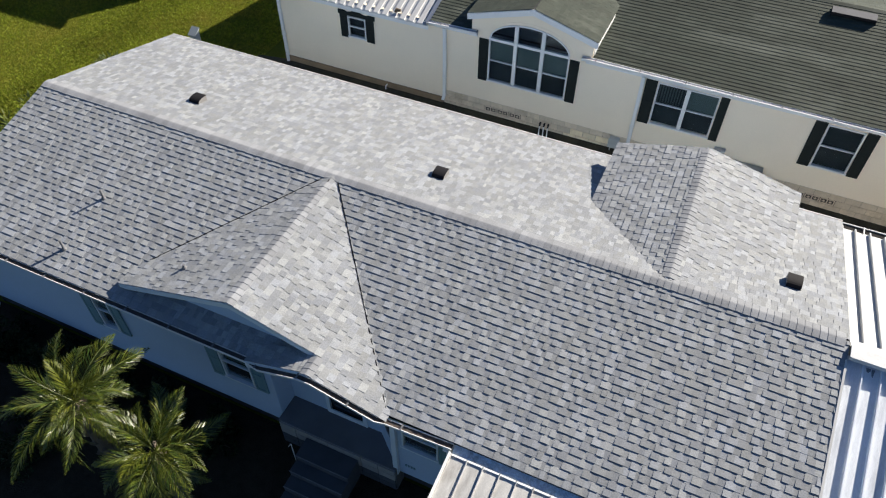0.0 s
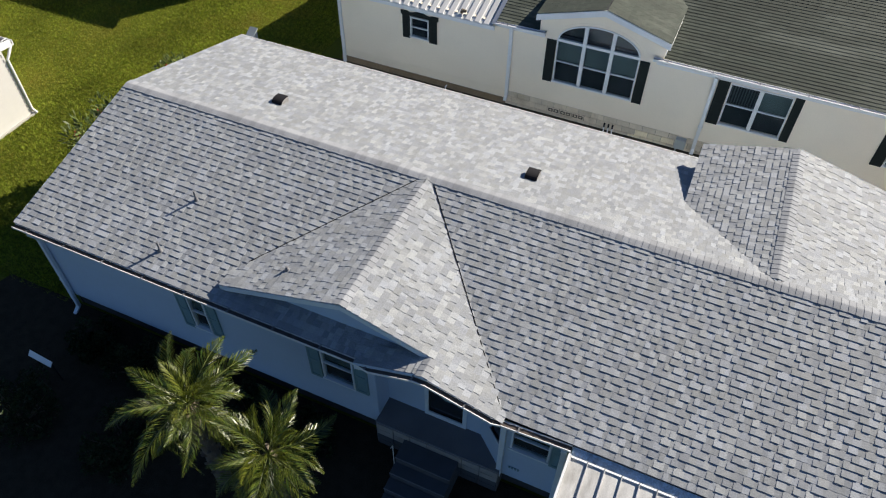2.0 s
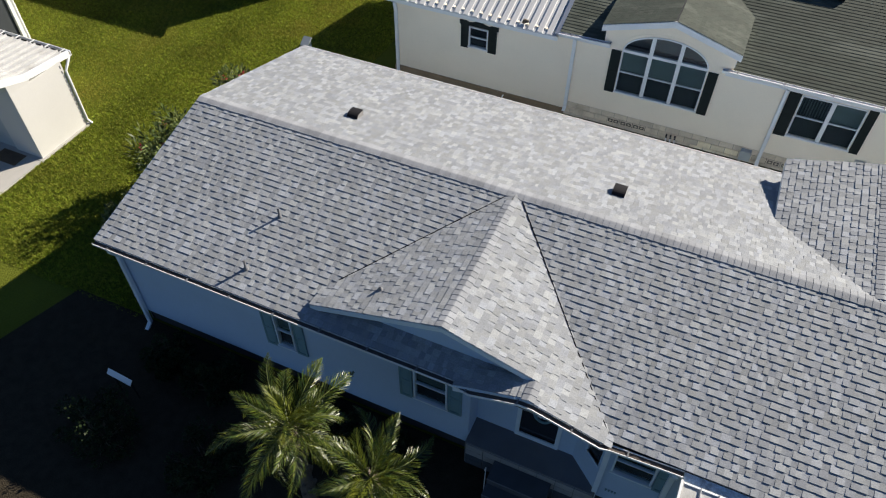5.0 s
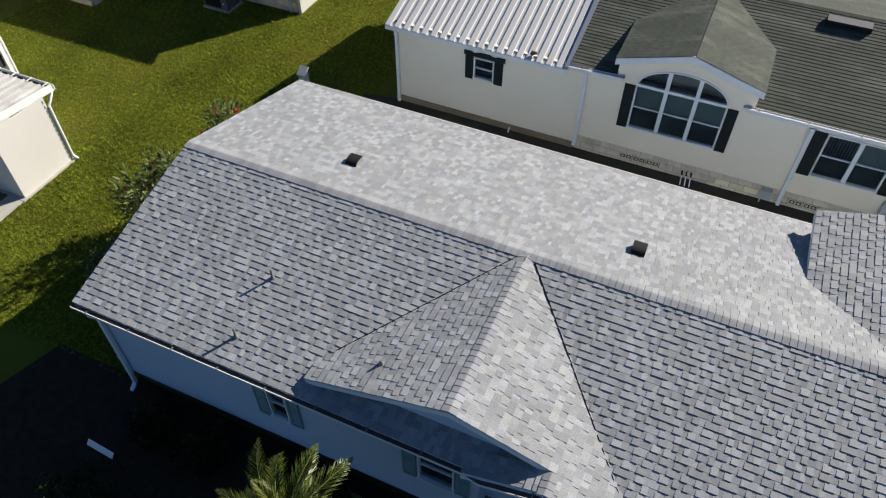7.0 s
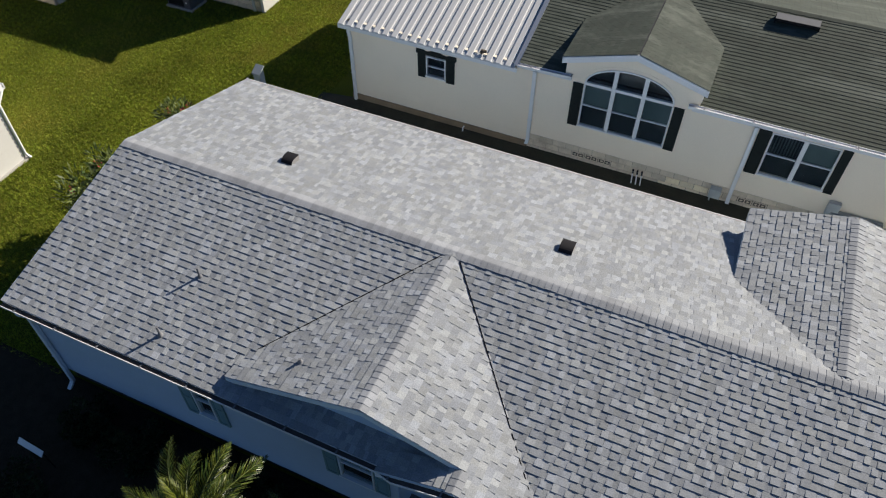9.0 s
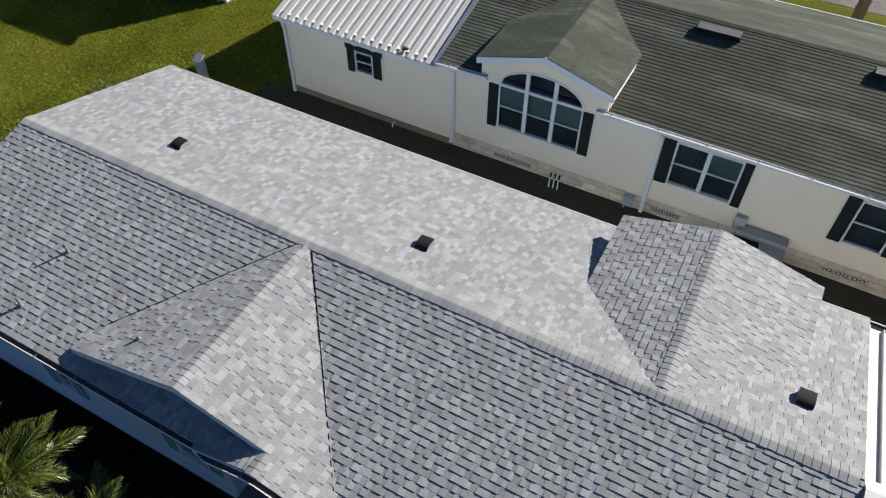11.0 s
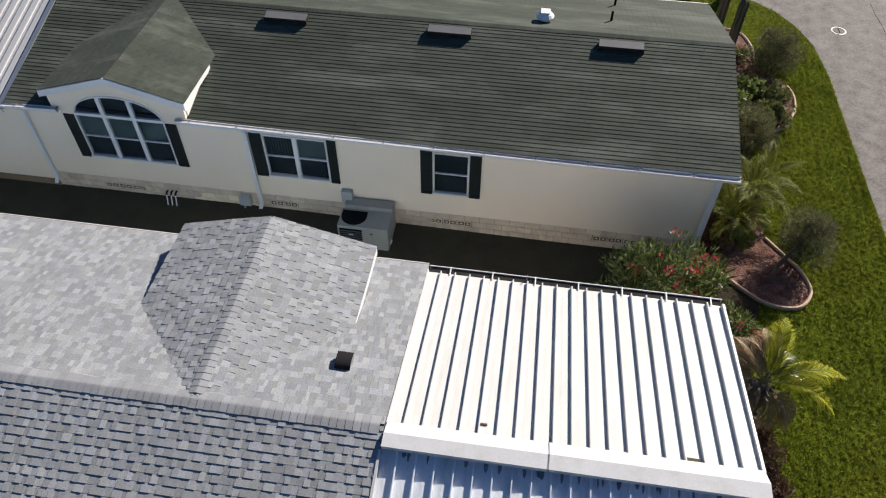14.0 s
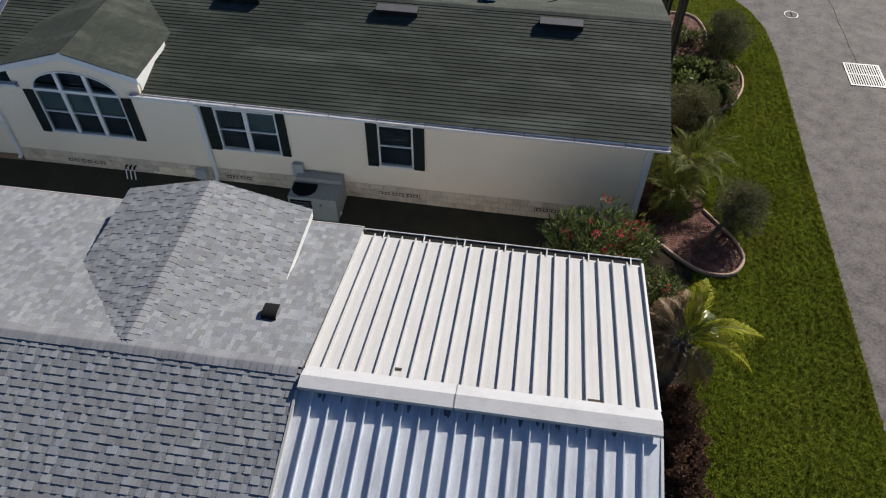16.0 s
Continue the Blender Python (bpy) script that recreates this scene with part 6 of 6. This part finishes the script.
palm(-7.13, 3.32, 2.3, 1.56, 32, 4, "feathery green palm beside the porch steps", leaf=0.36, pairs=56, width=0.0056, fold=0.55, splay=0.72, kinds_each=3, heart=PALM_HEART)
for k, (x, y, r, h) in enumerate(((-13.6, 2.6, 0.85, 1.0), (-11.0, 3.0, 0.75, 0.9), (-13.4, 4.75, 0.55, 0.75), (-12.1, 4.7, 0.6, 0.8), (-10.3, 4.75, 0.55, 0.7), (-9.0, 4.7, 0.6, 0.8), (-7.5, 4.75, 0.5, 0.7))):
    shrub(x, y, r, r, h, 40 + k, "rounded shrub in the shaded front garden, shade put into its leaf colour", LEAF_SHADED, size=0.07, slim=0.4, group="front garden shrubs")
panel = thing("garden_sign", (-13.7, 3.7, 0), "small pale board on two stakes in the front bed", "sign")
part("board", Geo().hexa([(-14.05, 3.66, 0.74), (-13.36, 3.62, 0.74), (-13.36, 3.72, 0.83), (-14.05, 3.76, 0.83), (-14.05, 3.655, 0.76), (-13.36, 3.615, 0.76), (-13.36, 3.715, 0.85), (-14.05, 3.755, 0.85)]), WHITE_TRIM, panel)
for x in (-13.95, -13.45):
    part("stake", Geo().box(x - 0.012, x + 0.012, 3.70, 3.725, 0, 0.80), BLACK, panel)

# shrubs at the west end
shrub(-17.05, 12.85, 0.6, 0.65, 2.2, 11, "tall oleander bush with a few red blooms at the house end", LEAF_OLEANDER, flowers=7, clumps=46, per=60, size=0.2, slim=0.13)
shrub(-17.0, 9.85, 0.7, 1.0, 2.55, 12, "tall oleander bush with red blooms beside the lawn", LEAF_OLEANDER, flowers=9, clumps=60, per=60, size=0.2, slim=0.13)
shrub(-17.6, 8.0, 0.4, 0.7, 0.7, 13, "low shrub at the shaded end of the house", LEAF_DARK, clumps=18, per=80)


# east planting
shrub(8.85, 15.5, 1.35, 0.9, 2.45, 21, "tall red-flowering oleander between the house and carport", LEAF_OLEANDER, size=0.19, slim=0.11, clumps=85, per=100, flowers=64, up=1.0)
shrub(10.6, 14.9, 0.5, 0.6, 1.2, 22, "red-flowering oleander shoot beside the carport", LEAF_OLEANDER, size=0.15, slim=0.14, clumps=20, per=80, flowers=8)
ragged = thing("palm", (10.45, 12.7, 0), "ragged young palm with yellowing and dry fronds beside the carport", "palm")
rr = random.Random(23)
path = [(10.45 + 0.035 * k, 12.7 + 0.04 * k, 1.5 * k / 7) for k in range(8)]
part("trunk", Geo().tube(path, [0.24, 0.22, 0.21, 0.20, 0.19, 0.18, 0.17, 0.12], 12), TRUNK, ragged, "", 0, True)
for k in range(26):
    h = 0.2 + 1.25 * k / 26
    o = Vector((math.cos(k * 2.4), math.sin(k * 2.4), 0))
    s = Vector((-o.y, o.x, 0)) * 0.085
    c = Vector((10.45 + 0.165 * h, 12.7 + 0.187 * h, h))
    part("leaf_boot", Geo().add([c + o * 0.13 - s, c + o * 0.13 + s, c + o * 0.29 + s * 0.5 + Vector((0, 0, 0.2)), c + o * 0.29 - s * 0.5 + Vector((0, 0, 0.2)), c + o * 0.12 + Vector((0, 0, 0.2))], [(0, 1, 2, 3), (3, 2, 4), (0, 3, 4), (1, 4, 2)]), TRUNK, ragged)
tops = Vector(path[-1])
for az, el, length, droop, m in ((6, 48, 2.0, 0.80, PALM_YELLOW), (-12, 34, 1.85, 0.85, PALM_YELLOW), (72, 58, 1.75, 0.55, PALM_YELLOW), (88, 46, 1.5, 0.6, PALM_DRY), (50, 40, 1.3, 0.7, PALM_GREEN), (24, 20, 1.5, 0.75, PALM_GREEN), (112, 30, 1.5, 0.6, PALM_DRY), (140, 34, 1.4, 0.7, PALM_DRY), (165, 20, 1.4, 0.75, PALM_DRY), (195, 10, 1.2, 0.8, PALM_DRY), (-50, 10, 1.4, 1.0, PALM_DRY), (-75, 0, 1.2, 0.9, PALM_DRY), (125, 52, 1.2, 0.5, PALM_DRY), (225, 5, 1.1, 0.8, PALM_DRY)):
    me = frond_mesh(length, droop, 0.50, 74, rr, m, RACHIS if m is not PALM_DRY else PALM_DRY, 0.0075, 0.75, fold=0.2, splay=0.85)
    ob = part("frond", me, m, ragged, "yellow-green frond" if m is PALM_YELLOW else "dry brown frond" if m is PALM_DRY else "")
    ob.matrix_basis = Matrix.Translation(tops) @ Matrix.Rotation(radians(az), 4, "Z") @ Matrix.Rotation(-radians(el) + 0.33, 4, "Y")
palm(11.45, 19.7, 0.8, 1.6, 40, 24, "small bushy palm beside the house corner", leaf=0.40, pairs=60, mats=(PALM_DARK,), width=0.0065, fold=0.45, splay=0.7, kinds_each=3)
shrub(10.6, 18.6, 0.5, 0.7, 0.6, 34, "dark red ground plant in the corner bed", LEAF_RED, size=0.09, slim=0.3, clumps=26, per=90)
shrub(10.75, 20.6, 0.5, 0.8, 0.8, 35, "dark shrub against the house end", LEAF_DARK, size=0.1, slim=0.3, clumps=26, per=90)
palm(11.05, 18.75, 0.5, 1.2, 30, 29, "small bushy palm in the corner bed", leaf=0.38, pairs=56, mats=(PALM_DARK,), width=0.0065, fold=0.45, splay=0.7, kinds_each=2)
olive = shrub(12.72, 18.05, 0.60, 0.60, 1.5, 25, "fine-leaved olive shrub clipped round over a bare leaning stem", LEAF_OLIVE, size=0.14, slim=0.05, clumps=56, per=150, low=0.55)
part("leaning_trunk", Geo().tube([(11.9, 17.15, 0.0), (12.05, 17.45, 0.4), (12.4, 17.75, 0.75), (12.7, 18.0, 1.05)], [0.075, 0.06, 0.05, 0.035], 8), STEM, olive)
shrub(11.85, 22.7, 0.75, 0.8, 1.3, 26, "fine-leaved olive shrub at the roof edge", LEAF_OLIVE, size=0.12, slim=0.07, clumps=48, per=240)
shrub(13.35, 27.0, 0.75, 0.75, 1.5, 27, "fine-leaved dark shrub by the lawn", LEAF_OLIVE, size=0.12, slim=0.07, clumps=48, per=240)
shrub(12.95, 25.2, 0.65, 0.42, 0.85, 28, "clipped dark hedge bush in the curved bed", LEAF_DARK, size=0.06, slim=0.4, clumps=40, per=130)
shrub(12.85, 23.95, 0.62, 0.42, 0.85, 30, "clipped dark hedge bush in the curved bed", LEAF_DARK, size=0.06, slim=0.4, clumps=40, per=130)
shrub(11.6, 24.0, 0.6, 0.6, 0.9, 31, "broad-leaved green shrub beside the wall", LEAF_OLEANDER, size=0.18, slim=0.25, clumps=26, per=60)
shrub(12.0, 25.3, 0.6, 0.6, 0.8, 32, "broad-leaved green shrub in the bed", LEAF_OLEANDER, size=0.18, slim=0.25, clumps=26, per=60)
shrub(12.1, 27.5, 0.5, 0.6, 0.7, 33, "dark shrub in the street bed", LEAF_DARK, size=0.09, slim=0.3, clumps=22, per=80)
for k in range(7):
    shrub(10.82 + 0.1 * (k % 2), 12.0 - k * 0.85, 0.45, 0.62, 0.5, 60 + k, "low dark red shrub along the carport", LEAF_RED, size=0.05, slim=0.35, clumps=40, per=190, group="red shrubs along the carport")
# Ribbed columns stand in for the dark tree trunks here.
for k, (x, y, h) in enumerate(((11.25, 25.2, 3.4), (11.0, 26.4, 3.6))):
    t = thing("columnar_cactus", (x, y, 0), "tall dark ribbed column for a tree trunk beside the house", "cactus", "columns by the roof edge")
    g = Geo()
    n = 14
    for i in range(9):
        zc = h * min(i, 6) / 6 + (0, 0.07, 0.12)[max(0, i - 6)]
        rr = 0.15 * (1, 0.8, 0.3)[max(0, i - 6)]
        g.v += [(x + rr * (1 if q % 2 else 0.72) * math.cos(2 * math.pi * q / n), y + rr * (1 if q % 2 else 0.72) * math.sin(2 * math.pi * q / n), zc) for q in range(n)]
        if i:
            o = (i - 1) * n
            g.f += [(o + q, o + (q + 1) % n, o + n + (q + 1) % n, o + n + q) for q in range(n)]
    g.f.append(tuple(8 * n + q for q in range(n)))
    part("column", g, TRUNK_DARK, t)
for k, (x, y) in enumerate(((11.1, 32.0), (12.3, 31.7), (2.0, 31.0))):
    palm(x, y, 4.2, 1.6, 16, 80 + k, "street palm with a rough trunk at the far lawn edge", pairs=30, radius=0.18)

# ---- grass ----
def inside(x, y, poly):
    """Which points (arrays) lie in a polygon."""
    res = np.zeros(len(x), bool)
    n = len(poly)
    for i in range(n):
        (xa, ya), (xb, yb) = poly[i], poly[(i + 1) % n]
        if ya != yb:
            hit = ((ya > y) != (yb > y)) & (x < (xb - xa) * (y - ya) / (yb - ya) + xa)
            res ^= hit
    return res


def grass(regions, name, label, seed, material, holes=(), tall=(0.018, 0.05)):
    r = np.random.default_rng(seed)
    vs = []
    for x0, x1, y0, y1, density in regions:
        n = int((x1 - x0) * (y1 - y0) * density)
        x, y = r.uniform(x0, x1, n), r.uniform(y0, y1, n)
        keep = np.ones(n, bool)
        for poly in holes:
            keep &= ~inside(x, y, poly)
        x, y = x[keep], y[keep]
        n = len(x)
        az, h, w = r.uniform(0, 2 * np.pi, n), r.uniform(*tall, n), r.uniform(0.007, 0.014, n)
        tuft = np.zeros(n)
        for wave, turn, shift in zip(r.uniform(0.07, 0.30, 14), r.uniform(0, np.pi, 14), r.uniform(0, 6.28, 14)):
            tuft += np.sin(2 * np.pi / wave * (x * np.cos(turn) + y * np.sin(turn)) + shift)
        h *= np.clip(1 + 0.15 * tuft, 0.45, 1.9)
        lean = r.uniform(0.2, 1.2, n)
        ca, sa = np.cos(az), np.sin(az)
        a = np.stack([x - sa * w, y + ca * w, np.zeros(n)], 1)
        b = np.stack([x + sa * w, y - ca * w, np.zeros(n)], 1)
        c = np.stack([x + ca * h * lean, y + sa * h * lean, h], 1)
        vs.append(np.stack([a, b, c], 1).reshape(-1, 3))
    v = np.concatenate(vs)
    me = bpy.data.meshes.new(name)
    me.from_pydata(v.tolist(), [], np.arange(len(v)).reshape(-1, 3).tolist())
    me.materials.append(material)
    return tagged(new(name, me), label, "grass", "", "stuff")


box4 = lambda a, b, c, d: [(a, c), (b, c), (b, d), (a, d)]
grass([(-21.6, -15.0, 5.5, 24.0, 2400), (-30.0, -21.6, 11.0, 21.0, 1300)], "lawn_grass", "short mown grass blades on the west lawn", 5, GRASS, [box4(-34, -19.9, 21.2, 30), box4(-26.6, -21.6, 8, 11.05)], (0.025, 0.06))
grass([(10.95, 15.5, 4.0, 28.5, 2100), (9.6, 15.4, 28.5, 32.6, 1300), (-14.0, 10.0, 26.2, 32.5, 140)], "lawn_grass", "short mown grass blades on the east lawn", 6, GRASS_EAST, [BED1, BED2, BED3, HEDGE, road_edge], (0.03, 0.08))

grass([(15.16, 15.42, 4.0, 28.0, 2600)], "verge_grass", "dry yellow grass fringe along the asphalt", 8, GRASS, [road_edge], (0.03, 0.08))

# ---- shingles: pieces last ----
srng = random.Random(11)
LF = math.hypot(RY - FY, RZ - FZ)
cf = (RY - FY) / LF


def main_front(d):
    yy, z = FY - 0.02 + d * cf, FZ + d * cf * S
    if yy < GY0 + 0.5:
        return [(WX, EX)]
    lx, rx = GX - (GZ - z) / GS, GX + (GZ - z) / GS
    return cut(WX, EX, [(lx + 0.07, rx - 0.07)]) if rx > lx else [(WX, EX)]


shingles(house, (0, FY - 0.02, FZ + 0.0), (1, 0, 0), (0, 1, S), LF, main_front, SHINGLE, srng, singles=(-3.3, 2.0, 1.55, 2.75))
LB = math.hypot(BY - RY, RZ - BZ)
cb = (BY - RY) / LB


def main_back(d):
    z = BZ + d * cb * S
    if z < bz(BL) - 0.0:
        return [(WX, EX)]
    lx, rx = BX - (BZR - z) / BS, BX + (BZR - z) / BS
    return cut(WX, EX, [(lx + 0.07, rx - 0.07)]) if rx > lx else [(WX, EX)]


shingles(house, (0, BY + 0.02, BZ), (1, 0, 0), (0, -1, S), LB, main_back, SHINGLE, srng)
# front gable slopes
cg = 1 / math.hypot(1, GS)
lg = (GX - GL) / cg
shingles(house, (GL - 0.01, 0, gz(GL)), (0, 1, 0), (1, 0, GS), lg, lambda d: [(GY0 - 0.02, min(RY - 0.05, main_y(gz(GL + d * cg)) + 0.07))], SHINGLE, srng)
x_low = vx - 0.02
lr = (x_low - GX) / cg
shingles(house, (x_low, 0, gz(x_low)), (0, 1, 0), (-1, 0, GS), lr, lambda d: [((5.245 if x_low - d * cg > GR else GY0 - 0.02), min(RY - 0.05, main_y(gz(x_low - d * cg)) + 0.07))], SHINGLE, srng)
shingles(house, (PL, 5.28, FZ), (0, 1, 0), (1, 0, ps), math.hypot(GR - PL, gz(GR) - FZ), lambda d: [(0.0, 0.46)], SHINGLE, srng)
# rear gable slopes
cgb = 1 / math.hypot(1, BS)
shingles(house, (BL - 0.01, 0, bz(BL)), (0, 1, 0), (1, 0, BS), (BX - BL) / cgb, lambda d: [(max(RY + 0.05, back_y(bz(BL + d * cgb)) - 0.07), BGY + 0.05)], SHINGLE, srng)
shingles(house, (BR + 0.01, 0, bz(BR)), (0, 1, 0), (-1, 0, BS), (BR - BX) / cgb, lambda d: [(max(RY + 0.05, back_y(bz(BR - d * cgb)) - 0.07), BGY + 0.05)], SHINGLE, srng)
ridge_caps(house, (WX, RY, RZ), (EX, RY, RZ), (0, 1, -S), (0, -1, -S), SHINGLE_CAP, srng, 0.16, lift=0.005, rise=0.010)
ridge_caps(house, (GX, GY0 - 0.02, GZ), (GX, RY - 0.30, GZ), (-1, 0, -GS), (1, 0, -GS), SHINGLE_CAP, srng, 0.14)
ridge_caps(house, (BX, RY + 0.10, BZR), (BX, BGY + 0.05, BZR), (-1, 0, -BS), (1, 0, -BS), SHINGLE_CAP, srng, 0.14)
# valley strips on both sides of the front gable; the left paints a shadow line
for sx, xe, w, up in ((1, vx - 0.08, 0.009, 0.033), (-1, GL + 0.25, 0.008, 0.027)):
    ze = FZ if sx > 0 else gz(xe)
    va, vb = Vector((GX + sx * 0.2, main_y(GZ - 0.06), GZ - 0.06 + up)), Vector((xe, main_y(ze), ze + up))
    vd = (vb - va).normalized().cross(Vector((0, 0, 1))).normalized() * w
    part("valley_strip", Geo().slab([va - vd, vb - vd, vb + vd, va + vd], 0.03), VALLEY_DARK, house, "dark strip along the valley")
# the neighbour's old shingles
LN = math.hypot(NRY - NEY, NRZ - NE_Z)
cn = (NRY - NEY) / LN


def nb_span(d):
    z = NE_Z + d * cn * NS
    if z < ngz(NGL):
        return cut(NXM + 0.03, E1, [(NGL + 0.1, NGR - 0.1)])
    lx, rx = NG - (NGZ - z) / ngs, NG + (NGZ - z) / ngs
    return cut(NXM + 0.03, E1, [(lx + 0.02, rx - 0.02)]) if rx > lx else [(NXM + 0.03, E1)]


shingles(nb, (0, NEY - 0.02, NE_Z), (1, 0, 0), (0, 1, NS), LN, nb_span, SHINGLE_OLD, srng, thin=0.0150, three_tab=True, exposure=0.127, singles=(-3.2, 2.0, 0.0, 3.0))
shingles(nb, (0, 25.67, NE_Z), (1, 0, 0), (0, -1, NS), LN, lambda d: [(-14.2, E1)], SHINGLE_OLD, srng, thin=0.009, three_tab=True, exposure=0.127)
cng = 1 / math.hypot(1, ngs)
shingles(nb, (NGL - 0.02, 0, ngz(NGL)), (0, 1, 0), (1, 0, ngs), (NG - NGL) / cng, lambda d: [(17.58, min(NRY, ny(ngz(NGL + d * cng))))], SHINGLE_OLD, srng, thin=0.009, three_tab=True, exposure=0.127)
shingles(nb, (NGR + 0.02, 0, ngz(NGR)), (0, 1, 0), (-1, 0, ngs), (NGR - NG) / cng, lambda d: [(17.58, min(NRY, ny(ngz(NGR - d * cng))))], SHINGLE_OLD, srng, thin=0.009, three_tab=True, exposure=0.127)
ridge_caps(nb, (E1, NRY, NRZ), (-14.2, NRY, NRZ), (0, 1, -NS), (0, -1, -NS), SHINGLE_OLD, srng, 0.14)
